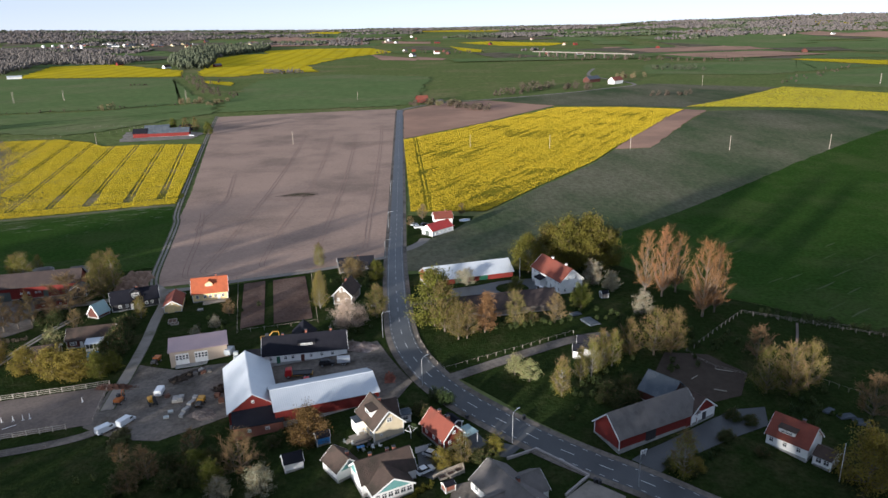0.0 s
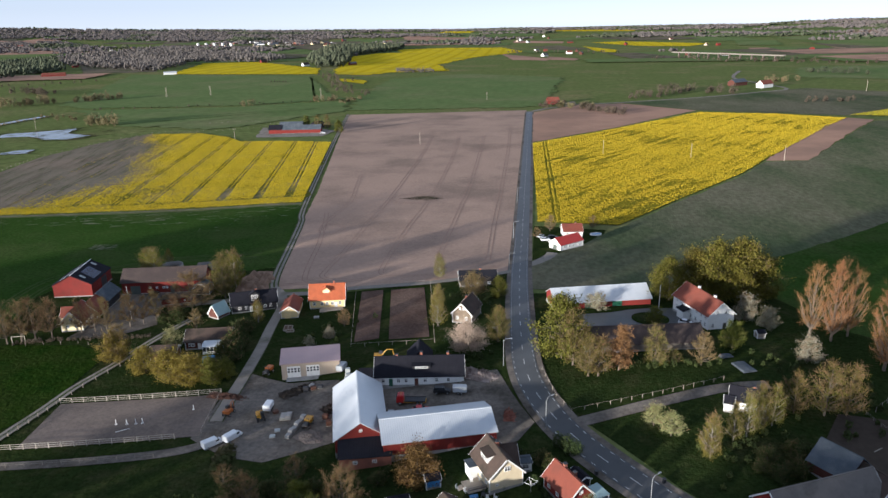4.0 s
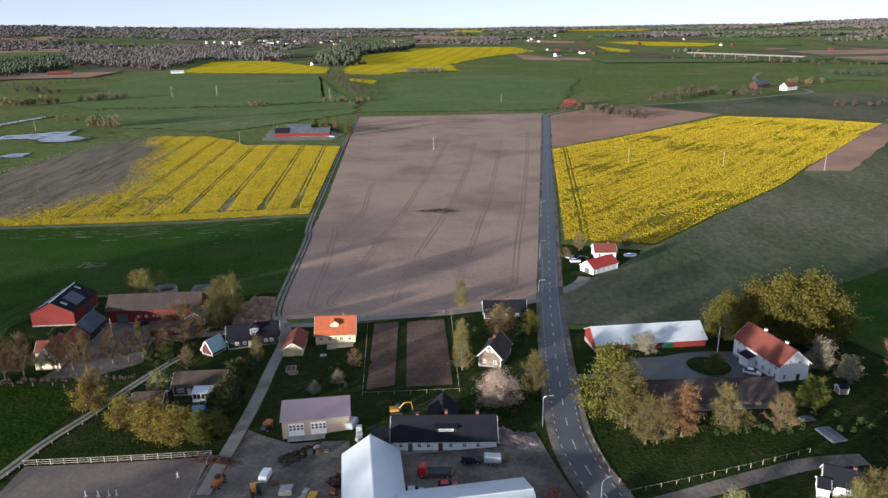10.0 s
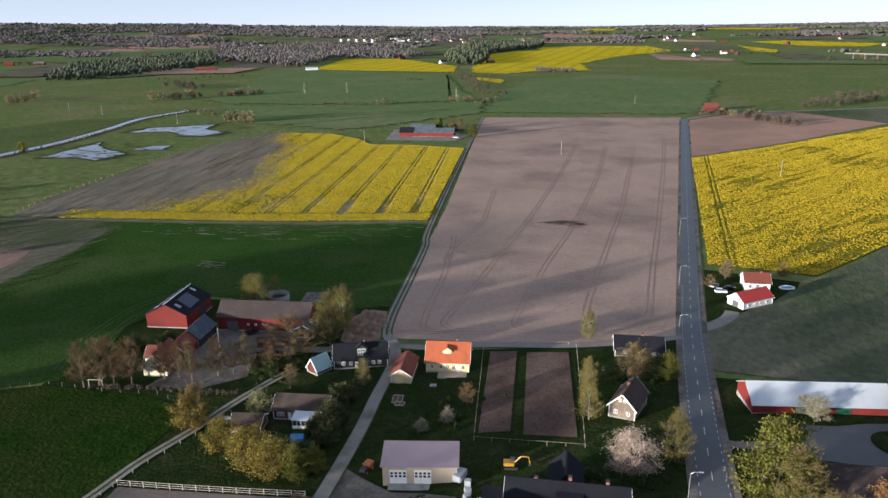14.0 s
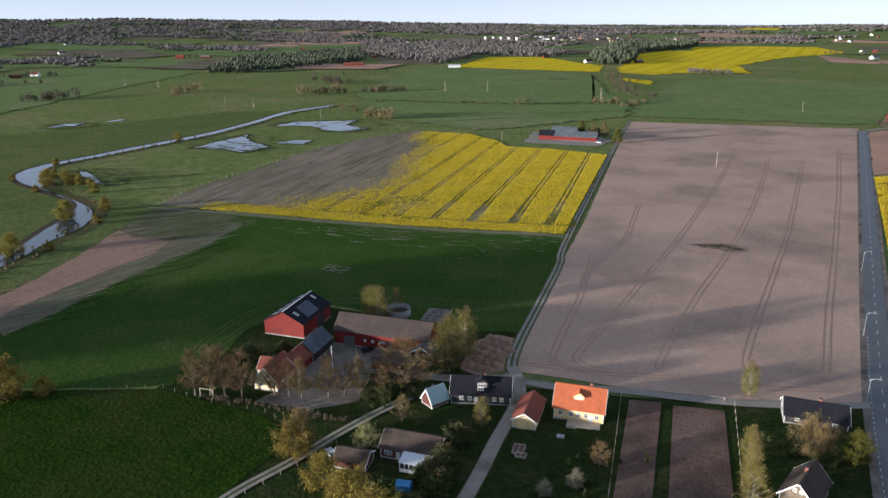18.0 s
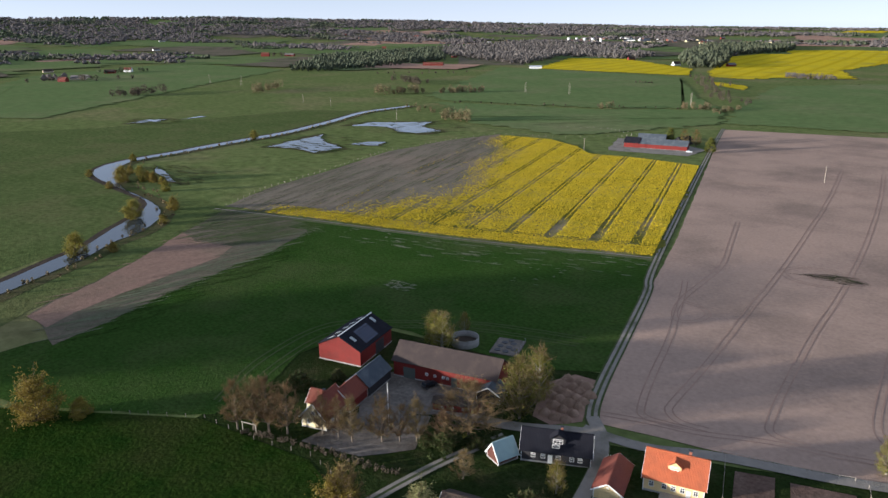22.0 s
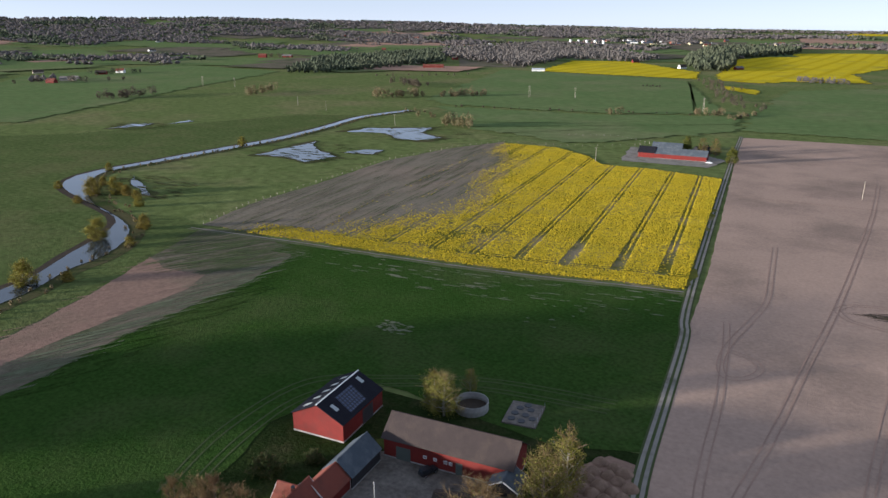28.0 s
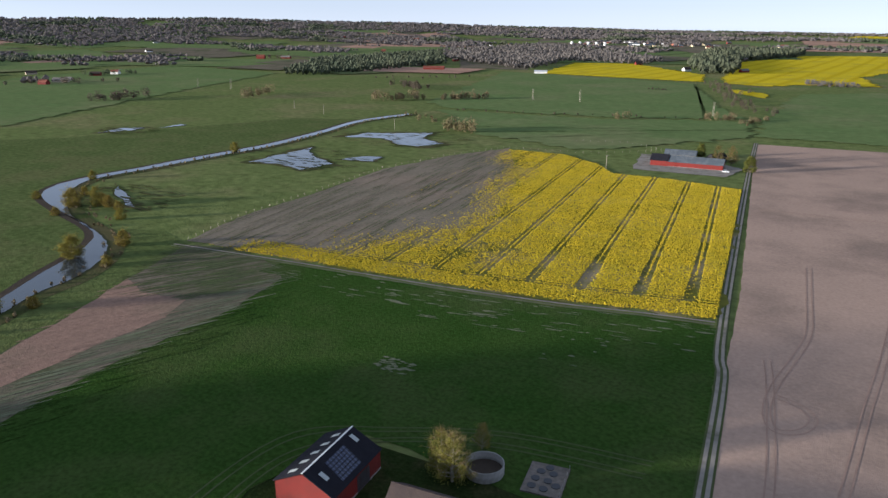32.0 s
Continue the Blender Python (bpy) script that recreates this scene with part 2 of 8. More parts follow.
BLACKR = mat("black_roofing", (0.015, 0.015, 0.020), (0.020, 0.020, 0.026), 0.5, (0.030, 0.029, 0.034), 0.2, (0.55, 0.8), stripe=(0, 0.35, 0.6, 0.8), rough=0.9, spec=0.08, bump=0.2, coords="object")
GREYR = mat("grey_cement_roof", (0.165, 0.148, 0.136), (0.125, 0.112, 0.104), 0.6, (0.075, 0.070, 0.060), 0.22, (0.48, 0.7), stripe=(0, 0.2, 0.5, 0.82), bump=0.3, coords="object")
BROWNR = mat("brown_roof_tiles", (0.088, 0.063, 0.051), (0.066, 0.049, 0.041), 0.8, (0.046, 0.040, 0.031), 0.3, stripe=(0, 0.3, 0.6, 0.75), rough=0.9, spec=0.12, bump=0.3, coords="object")
SLATE = mat("slate_blue_roof", (0.085, 0.098, 0.115), (0.066, 0.078, 0.092), 0.6, (0.12, 0.132, 0.145), 0.25, stripe=(0, 0.3, 0.6, 0.82), rough=0.85, spec=0.12, bump=0.2, coords="object")
OLDROOF = mat("old_brown_cement_roof", (0.070, 0.054, 0.050), (0.054, 0.043, 0.040), 0.6, (0.095, 0.072, 0.060), 0.22, (0.48, 0.7), stripe=(0, 0.2, 0.5, 0.82), rough=0.9, spec=0.1, bump=0.3, coords="object")
TEAL = mat("verdigris_sheet_roof", (0.33, 0.44, 0.43), (0.27, 0.37, 0.37), 0.7, stripe=(0, 0.4, 0.6, 0.85), rough=0.5, bump=0.15, coords="object")
MAUVE = mat("faded_mauve_sheet_roof", (0.36, 0.27, 0.28), (0.31, 0.235, 0.25), 0.3, stripe=(0, 0.4, 0.6, 0.85), rough=0.5, bump=0.15, coords="object")
CONCRETE = mat("concrete", (0.36, 0.345, 0.325), (0.29, 0.28, 0.265), 0.6, (0.20, 0.195, 0.18), 0.2, bump=0.2, coords="object")
STEEL = mat("galvanised_steel", (0.45, 0.46, 0.47), (0.38, 0.39, 0.40), 0.8, rough=0.45, metal=0.6, coords="object")
TIMBER = mat("weathered_fence_timber", (0.36, 0.31, 0.25), (0.28, 0.24, 0.19), 1.2, bump=0.2, coords="object")
RUBBER = mat("tyre_rubber", (0.022, 0.022, 0.024), (0.030, 0.030, 0.031), 2.0, coords="object")
DARK = mat("dark_metal", (0.035, 0.036, 0.040), (0.05, 0.05, 0.054), 1.0, rough=0.5, coords="object")
RUST = mat("rusty_iron", (0.16, 0.075, 0.045), (0.10, 0.055, 0.040), 1.2, bump=0.2, coords="object")


def paintwork(name, c, rough=0.35):
    return mat(name, c, tuple(v * 0.9 for v in c), 1.2, rough=rough, spec=0.5, coords="object")


P_RED = paintwork("red_car_paint", (0.42, 0.018, 0.020))
P_WHITE = paintwork("white_car_paint", (0.74, 0.75, 0.76))
P_BLACK = paintwork("black_car_paint", (0.016, 0.017, 0.02))
P_SILVER = paintwork("silver_car_paint", (0.42, 0.44, 0.46))
P_YELLOW = paintwork("yellow_machine_paint", (0.42, 0.23, 0.020), 0.5)
P_ORANGE = paintwork("orange_machine_paint", (0.40, 0.12, 0.02), 0.5)
P_BLUE = paintwork("blue_paint", (0.06, 0.22, 0.48), 0.5)
P_GREEN = paintwork("dark_green_paint", (0.02, 0.10, 0.055), 0.6)
DOORG = mat("grey_green_door", (0.10, 0.115, 0.10), (0.08, 0.092, 0.082), 0.8, stripe=(0, 0.3, 0.4, 0.75), coords="object")

BARK = mat("grey_bark", (0.155, 0.125, 0.095), (0.105, 0.085, 0.066), 1.5, bump=0.4, coords="object")
BIRCHBARK = mat("birch_bark", (0.36, 0.33, 0.29), (0.20, 0.18, 0.155), 1.8, bump=0.2, coords="object")
TWIG = leafmat("bare_twigs", (0.230, 0.158, 0.074), (0.168, 0.116, 0.058), 0.7, 0.1)
TWIGP = leafmat("poplar_twigs", (0.270, 0.146, 0.054), (0.195, 0.106, 0.042), 0.7, 0.1)
LEAF_OAK = leafmat("oak_spring_leaves", (0.140, 0.122, 0.017), (0.085, 0.085, 0.014), 0.3)
LEAF_GREEN = leafmat("fresh_leaves", (0.135, 0.138, 0.020), (0.085, 0.094, 0.016), 0.35)
LEAF_BUD = leafmat("budding_leaves", (0.150, 0.134, 0.024), (0.100, 0.098, 0.018), 0.4)
LEAF_PALE = leafmat("pale_opening_leaves", (0.36, 0.35, 0.15), (0.22, 0.23, 0.09), 0.7)
LEAF_BIRCH = leafmat("birch_leaves", (0.215, 0.195, 0.035), (0.150, 0.140, 0.028), 0.5)
LEAF_GOLD = leafmat("golden_willow_leaves", (0.235, 0.190, 0.030), (0.155, 0.130, 0.024), 0.3)
LEAF_DARK = leafmat("dark_shrub_leaves", (0.062, 0.078, 0.022), (0.042, 0.056, 0.018), 0.4)
LEAF_LARCH = leafmat("rusty_conifer_needles", (0.29, 0.155, 0.065), (0.200, 0.110, 0.050), 0.5)
LEAF_COPPER = leafmat("bronze_leaves", (0.165, 0.108, 0.030), (0.110, 0.074, 0.022), 0.4)
BLOOM = leafmat("white_blossom", (0.40, 0.36, 0.28), (0.22, 0.22, 0.13), 0.8)
CHERRYB = leafmat("pink_cherry_blossom", (0.58, 0.47, 0.38), (0.40, 0.31, 0.22), 0.7)
# base colour lightened and greyed to stand in for haze over distance
WOOD_HAZED = leafmat("hazed_leafless_woods", (0.205, 0.176, 0.156), (0.160, 0.146, 0.136), 0.02, 0.4, 0.10)
WOOD_GREEN = leafmat("spruce_woods", (0.052, 0.064, 0.038), (0.080, 0.084, 0.048), 0.02, 0.05, 0.22)
WOOD_BIRCH = leafmat("birch_belt", (0.20, 0.155, 0.080), (0.14, 0.125, 0.060), 0.02, 0.1, 0.3)
TURQ = mat("turquoise_boards", (0.16, 0.34, 0.32), (0.13, 0.28, 0.27), 0.7, stripe=(0, 0.2, 0.5, 0.8), bump=0.15, coords="object")
PALEY = mat("pale_yellow_boards", (0.62, 0.53, 0.36), (0.54, 0.46, 0.31), 0.7, stripe=(0, 0.25, 0.6, 0.85), bump=0.12, coords="object")
HEDGE = leafmat("clipped_hedge_leaves", (0.050, 0.070, 0.022), (0.034, 0.050, 0.016), 0.6)
PALESCUFF = mat("pale_bare_scuff", (0.175, 0.178, 0.115), (0.120, 0.132, 0.074), 0.3, bump=0.2)
GREENTHIN = mat("thin_green_crop", (0.080, 0.098, 0.042), (0.098, 0.112, 0.054), 0.3, bump=0.4)
HEDGEB = leafmat("brown_hedge_twigs", (0.110, 0.085, 0.060), (0.08, 0.066, 0.045), 0.5, 0.1)
RAPEG = mat("rapeseed_stems", (0.17, 0.155, 0.016), (0.22, 0.185, 0.018), 0.25, (0.13, 0.125, 0.022), 0.03, (0.5, 0.7), bump=0.5)
SOILD = mat("bare_riverside_soil", (0.275, 0.178, 0.132), (0.23, 0.152, 0.114), 0.05, (0.19, 0.145, 0.10), 0.02, (0.5, 0.7), bump=0.35, bs=1.5, grain=(0.6, 0.16))

# ---- ground ----


def ground(x, y):
    """Height of the land: a low swell under the village, a hillside in the east, and a rise to the horizon."""
    r = math.hypot(x, y - 60)
    s = min(1.0, max(0.0, (r - 2200) / 2400))
    z = 50 * s * s * (3 - 2 * s)
    away = math.degrees(math.atan2(-x, max(1.0, y - 60)))
    f = min(1.0, max(0.0, (r - 3000) / 1700))
    z += f * f * (80 * min(1.0, max(0.0, (away - 12) / 40)) + 38 * min(1.0, max(0.0, (-away - 17) / 12)))
    z += f * f * 9 * noise.noise((x * 0.0016, y * 0.0016, 4.0))
    z += 10 * math.exp(-((x - 40) / 90) ** 2 - ((y - 195) / 75) ** 2)
    z += 9 * math.exp(-((x - 330) / 180) ** 2 - ((y - 600) / 180) ** 2)
    return z


def mesh_of(bm, name, *mats):
    me = bpy.data.meshes.new(name)
    bm.to_mesh(me)
    bm.free()
    for m in mats:
        me.materials.append(m)
    return me


def part(name, bm, material, parent, label=""):
    """Links a bmesh (or a finished mesh) as one object under a thing or a part."""
    me = bm if isinstance(bm, bpy.types.Mesh) else mesh_of(bm, name, material)
    ob = new(name, me)
    ob.parent = parent
    if label:
        tagged(ob, label)
    return ob


def sheet(xs, ys, zf):
    verts = [(x, y, zf(x, y)) for y in ys for x in xs]
    w = len(xs)
    faces = [(j * w + i, j * w + i + 1, (j + 1) * w + i + 1, (j + 1) * w + i) for j in range(len(ys) - 1) for i in range(w - 1)]
    me = bpy.data.meshes.new("ground")
    me.from_pydata(verts, [], faces)
    return me


def spread(near, first, step, grow, last):
    out, d = list(near), step
    v = near[-1]
    while v < last:
        d *= grow
        v += d
        out.append(min(v, last))
    d, v = step, near[0]
    while v > first:
        d *= grow
        v -= d
        out.insert(0, max(v, first))
    return out


XS = spread([float(v) for v in range(-230, 231, 10)], -5000.0, 12, 1.06, 5000.0)
YS = spread([float(v) for v in range(60, 401, 10)], -2500.0, 12, 1.06, 5200.0)
me = sheet(XS, YS, ground)
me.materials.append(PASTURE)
tagged(new("ground", me), "rolling green pasture land reaching the wooded horizon", "ground", kind="structure")


def clip_bm(pts, step):
    """A filled outline, cut into cells so that it can follow the land."""
    bm = bmesh.new()
    f = bm.faces.new([bm.verts.new((x, y, 0)) for x, y in pts])
    f.normal_update()
    if f.normal.z < 0:
        f.normal_flip()
    bmesh.ops.triangulate(bm, faces=[f])
    for axis in (0, 1):
        lo, hi = min(p[axis] for p in pts), max(p[axis] for p in pts)
        k = math.floor(lo / step) * step
        while k < hi:
            co, no = [0, 0, 0], [0, 0, 0]
            co[axis], no[axis] = k, 1
            bmesh.ops.bisect_plane(bm, geom=bm.verts[:] + bm.edges[:] + bm.faces[:], plane_co=co, plane_no=no, dist=1e-4)
            k += step
    return bm


def smooth_line(pts, n=6):
    """Catmull-Rom through plan points."""
    out = []
    for i in range(len(pts) - 1):
        p0, p1, p2, p3 = (Vector(pts[min(max(j, 0), len(pts) - 1)]) for j in (i - 1, i, i + 1, i + 2))
        for k in range(n):
            t = k / n
            out.append(0.5 * (2 * p1 + (p2 - p0) * t + (2 * p0 - 5 * p1 + 4 * p2 - p3) * t * t + (3 * p1 - p0 - 3 * p2 + p3) * t ** 3))
    out.append(Vector(pts[-1]))
    return [(v.x, v.y) for v in out]


def ragged(pts, amount, step=6.0):
    """An outline with slightly wavering edges."""
    out = []
    for (x0, y0), (x1, y1) in zip(pts, pts[1:] + pts[:1]):
        d = math.hypot(x1 - x0, y1 - y0)
        n = max(1, int(d / step))
        for k in range(n):
            x, y = x0 + (x1 - x0) * k / n, y0 + (y1 - y0) * k / n
            w = noise.noise_vector((x * 0.11, y * 0.11, 3)) * amount
            out.append((x + w.x, y + w.y))
    return out


def drape(name, pts, dz, material, label="", category="", step=10.0, wave=0.0, kind="structure"):
    pts = [tuple(p) for p in pts]
    if wave:
        pts = ragged(pts, wave)
    bm = clip_bm(pts, step)
    for v in bm.verts:
        v.co.z = ground(v.co.x, v.co.y) + dz
    return tagged(new(name, mesh_of(bm, name, material)), label, category, kind=kind)


def ribbon(name, line, width, dz, material, label="", category="", parent=None, n=6):
    """A strip of even or changing width along a line on the land."""
    line = smooth_line(line, n)
    dense = []
    for (x0, y0), (x1, y1) in zip(line, line[1:]):
        k = max(1, int(math.hypot(x1 - x0, y1 - y0) / 8))
        dense += [(x0 + (x1 - x0) * j / k, y0 + (y1 - y0) * j / k) for j in range(k)]
    dense.append(line[-1])
    bm, rows = bmesh.new(), []
    for i, (x, y) in enumerate(dense):
        a, b = dense[max(0, i - 1)], dense[min(len(dense) - 1, i + 1)]
        dx, dy = b[0] - a[0], b[1] - a[1]
        d = math.hypot(dx, dy) or 1
        w = (width(i / len(dense)) if callable(width) else width) / 2
        row = []
        for s in (-1, 0, 1):
            px, py = x - dy / d * w * s, y + dx / d * w * s
            row.append(bm.verts.new((px, py, ground(px, py) + dz)))
        rows.append(row)
    for r, q in zip(rows, rows[1:]):
        for k in (0, 1):
            bm.faces.new((r[k], r[k + 1], q[k + 1], q[k]))
    bmesh.ops.recalc_face_normals(bm, faces=bm.faces)
    if sum(f.normal.z for f in bm.faces) < 0:
        bmesh.ops.reverse_faces(bm, faces=bm.faces)
    ob = new(name, mesh_of(bm, name, material))
    if parent:
        ob.parent = parent
        return tagged(ob, label)
    return tagged(ob, label, category, kind="structure")


PINK = [(-96.4, 257.9), (-63.1, 262.4), (-34.4, 268.2), (-8.0, 280.6), (-6.3, 501.0), (-2.8, 825.1), (-200.4, 790.0), (-160.0, 585.8), (-128.9, 429.9), (-115.7, 354.4), (-104.0, 296.3)]
drape("ploughed_field", PINK, 0.14, SOIL, "wide harrowed field of dry pinkish brown soil", "field", 12, 0.6)
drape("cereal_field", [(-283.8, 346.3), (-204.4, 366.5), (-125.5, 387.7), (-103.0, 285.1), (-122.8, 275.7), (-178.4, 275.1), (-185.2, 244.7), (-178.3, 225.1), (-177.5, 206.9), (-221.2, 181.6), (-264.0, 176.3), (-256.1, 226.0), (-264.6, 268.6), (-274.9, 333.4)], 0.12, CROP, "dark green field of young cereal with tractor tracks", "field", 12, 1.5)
drape("riverside_field", [(-345.4, 344.5), (-326.4, 305.2), (-312.6, 279.5), (-305.9, 266.2), (-296.6, 244.5), (-286.0, 214.0), (-252.0, 205.0), (-255.5, 226.4), (-258.7, 236.1), (-263.7, 260.9), (-266.9, 288.1), (-268.9, 310.3), (-277.8, 339.5), (-289.8, 347.6), (-321.4, 353.3)], 0.16, BARE, "dry brown strip of failed crop beside the river", "field", 15, 1.5)
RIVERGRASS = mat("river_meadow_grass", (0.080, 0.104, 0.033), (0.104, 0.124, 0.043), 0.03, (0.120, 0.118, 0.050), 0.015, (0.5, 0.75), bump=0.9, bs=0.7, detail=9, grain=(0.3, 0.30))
drape("river_meadow", [(-311.0, 200.0), (-280.0, 200.0), (-288.0, 215.0), (-297.0, 244.0), (-306.0, 266.0), (-313.0, 280.0), (-327.0, 306.0), (-346.0, 345.0), (-372.0, 352.0), (-392.0, 344.0), (-376.0, 330.0), (-358.0, 316.0), (-346.0, 294.0), (-338.0, 276.0), (-327.0, 256.0), (-318.0, 236.0)], 0.08, RIVERGRASS, "dark grass between the field and the river", "grass", 15)
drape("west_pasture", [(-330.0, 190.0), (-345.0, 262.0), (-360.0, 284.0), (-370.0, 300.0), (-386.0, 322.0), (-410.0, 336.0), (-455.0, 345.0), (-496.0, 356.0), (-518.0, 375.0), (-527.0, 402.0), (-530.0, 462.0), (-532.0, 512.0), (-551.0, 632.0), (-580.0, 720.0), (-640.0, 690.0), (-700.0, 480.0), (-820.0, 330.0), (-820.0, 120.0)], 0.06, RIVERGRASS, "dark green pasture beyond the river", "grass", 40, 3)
drape("failed_crop_field", [(-351.1, 348.9), (-363.9, 388.7), (-371.2, 448.1), (-384.9, 530.4), (-376.2, 604.8), (-357.2, 654.9), (-298.6, 560.5), (-255.7, 475.4), (-240.6, 385.1), (-291.5, 357.4)], 0.18, STUB, "greyish field where the rapeseed failed to grow", "field", 25, 2)
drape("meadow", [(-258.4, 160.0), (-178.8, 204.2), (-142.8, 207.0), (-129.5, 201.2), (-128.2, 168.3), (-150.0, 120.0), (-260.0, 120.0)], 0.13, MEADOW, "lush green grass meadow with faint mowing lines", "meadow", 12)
drape("sparse_field", [(0.9, 255.4), (-0.5, 290.3), (12.0, 307.4), (43.0, 350.6), (80.6, 402.4), (132.7, 468.0), (157.9, 508.1), (185.0, 506.4), (300.5, 675.1), (477.6, 665.7), (390.6, 540.9), (254.3, 436.0), (165.1, 359.9), (101.9, 307.8), (76.8, 262.9), (40.2, 251.7)], 0.16, OLIVE, "sparse olive-grey cereal field on a gentle slope", "field", 20, 1.5)
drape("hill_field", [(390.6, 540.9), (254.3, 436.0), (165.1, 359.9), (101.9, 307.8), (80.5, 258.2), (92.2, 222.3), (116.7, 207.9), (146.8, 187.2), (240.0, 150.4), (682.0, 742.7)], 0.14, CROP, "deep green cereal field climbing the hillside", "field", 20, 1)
drape("brown_field", [(2.1, 601.7), (3.9, 804.2), (51.6, 868.8), (109.5, 886.8), (178.0, 806.2), (78.5, 680.5)], 0.2, SOILB, "reddish brown ploughed field beyond the rapeseed", "field", 40, 2)
drape("bare_wedge", [(286.6, 705.7), (303.1, 683.1), (185.0, 506.4), (158.6, 510.4)], 0.3, SOILB, "narrow wedge of bare reddish soil", "field", 25, 2)
drape("far_sparse_field", [(110.4, 893.7), (225.6, 953.6), (359.9, 1052.0), (382.3, 1066.4), (521.4, 961.5), (301.3, 725.8), (181.2, 805.5)], 0.25, OLIVE, "distant sparse olive field", "field", 40, 2)


def within(px, py, poly):
    hit = np.zeros(len(px), bool)
    for (x0, y0), (x1, y1) in zip(poly, poly[1:] + poly[:1]):
        if y0 != y1:
            hit ^= ((y0 > py) != (y1 > py)) & (px < (x1 - x0) * (py - y0) / (y1 - y0) + x0)
    return hit


def rapeseed(name, pts, angle, gap, seed, label, thick, soil=RAPET):
    """A flowering crop, plant by plant: thick(x, y, u, v) gives how dense it stands; wheel tracks and thin spots stay open."""
    r = np.random.RandomState(seed)
    c, s = math.cos(radians(angle)), math.sin(radians(angle))
    loc = np.array([(x * c + y * s, -x * s + y * c) for x, y in pts])
    lo, hi = loc.min(0), loc.max(0)
    gu, gv = np.meshgrid(np.arange(lo[0], hi[0], gap), np.arange(lo[1], hi[1], gap))
    u = gu.ravel() + r.uniform(-0.5, 0.5, gu.size) * gap
    v = gv.ravel() + r.uniform(-0.42, 0.42, gu.size) * gap
    x, y = u * c - v * s, u * s + v * c
    keep = within(x, y, pts)
    x, y, u, v = x[keep], y[keep], u[keep], v[keep]
    odds = r.random_sample(len(x))
    rows = [(a, b, ground(a, b)) for a, b, p, q, o in zip(x.tolist(), y.tolist(), u.tolist(), v.tolist(), odds.tolist()) if o < thick(a, b, p, q)]
    c0 = np.array(rows)
    n = len(c0)
    base = np.array([(1, 0, 0), (0, 1, 0), (-1, 0, 0), (0, -1, 0), (0, 0, 1)], float)
    wide = gap * r.uniform(0.5, 0.85, (n, 1, 1))
    tall = r.uniform(0.12, 0.34, (n, 1, 1))
    size = np.concatenate([wide, wide, tall], 2)
    jit = r.uniform(0.6, 1.3, (n, 5, 3))
    vv = c0[:, None, :] + np.array([0, 0, 0.55]) + base[None] * size * jit
    tri = np.array([(0, 1, 4), (1, 2, 4), (2, 3, 4), (3, 0, 4)])
    ff = tri[None] + (np.arange(n) * 5)[:, None, None]
    me = bpy.data.meshes.new(name)
    me.from_pydata(vv.reshape(-1, 3).tolist(), [], ff.reshape(-1, 3).tolist())
    me.materials.append(RAPEF)
    if soil:
        drape("rapeseed_soil", pts, 0.3, soil, "soil and weeds between the rapeseed rows", "field", 25)
    return tagged(new(name, me), label, "rapeseed", kind="stuff")


def blend(lo, hi, v):
    t = min(1.0, max(0.0, (v - lo) / (hi - lo)))
    return t * t * (3 - 2 * t)


def on_line(pts, key, v):
    """The other coordinate of a broken line at v along the key axis."""
    k = sorted(pts, key=lambda p: p[key])
    return float(np.interp(v, [p[key] for p in k], [p[1 - key] for p in k]))


WEST_EDGE = [(-295.7, 367.7), (-287.6, 395.4), (-268.4, 431.3), (-274.5, 473.1), (-307.3, 546.1), (-357.3, 647.9)]
SOUTH_EDGE = [(-351.0, 344.0), (-291.5, 356.5), (-258.0, 362.5), (-220.0, 369.5), (-178.0, 379.5), (-151.0, 388.0), (-128.5, 394.0)]


# where the sprayer drives, across the rows, and how far the crop is washed out there
TRAMLINES = ((56.6, 0.75), (74.4, 0.8), (95.6, 1.1), (115.2, 0.45), (135.0, 0.1), (154.2, 0.1), (176.6, 0.1), (197.0, 0.1), (218.0, 0.1))


def tracks_open(v, period, offset, half=0.4, pair=2.3):
    k = (v - offset) % period
    return k < half * 2 or pair < k < pair + half * 2


def west_crop(x, y, u, v):
    d = y - on_line(SOUTH_EDGE, 0, x)
    big = noise.noise((x * 0.02, y * 0.011, 3.0))
    fine = noise.noise((u * 0.03, v * 0.16, 9.0))
    speck = noise.noise((u * 0.25, v * 0.6, 5.0))
    e = x - on_line(WEST_EDGE, 1, y) + 18 * big + 9 * fine
    k = max(blend(-14, 40, e), 0.9 * blend(62, 22, d) * blend(-12, 10, x + 276 + 16 * fine))
    if d < 18:
        k = max(k, blend(-40, -14, e + 14 * fine)) * blend(-1.0, 2.0, d + 1.5 * fine)
    if 13.9 < d < 15.0 or 16.3 < d < 17.4:
        return 0.06
    if d > 15:
        for line, wash in TRAMLINES:
            worn = 0.62 + wash * blend(70, 0, d - 15) * (0.6 + 0.6 * blend(-0.2, 0.4, fine)) + 0.5 * wash * blend(0.25, 0.5, big)
            q = abs(v - line - 0.006 * d)
            if abs(q - 1.15) < worn:
                return 0.04
    return k * (0.99 - 0.55 * blend(0.22, 0.55, 0.7 * big + 0.5 * fine) - 0.30 * blend(0.0, 0.45, speck))


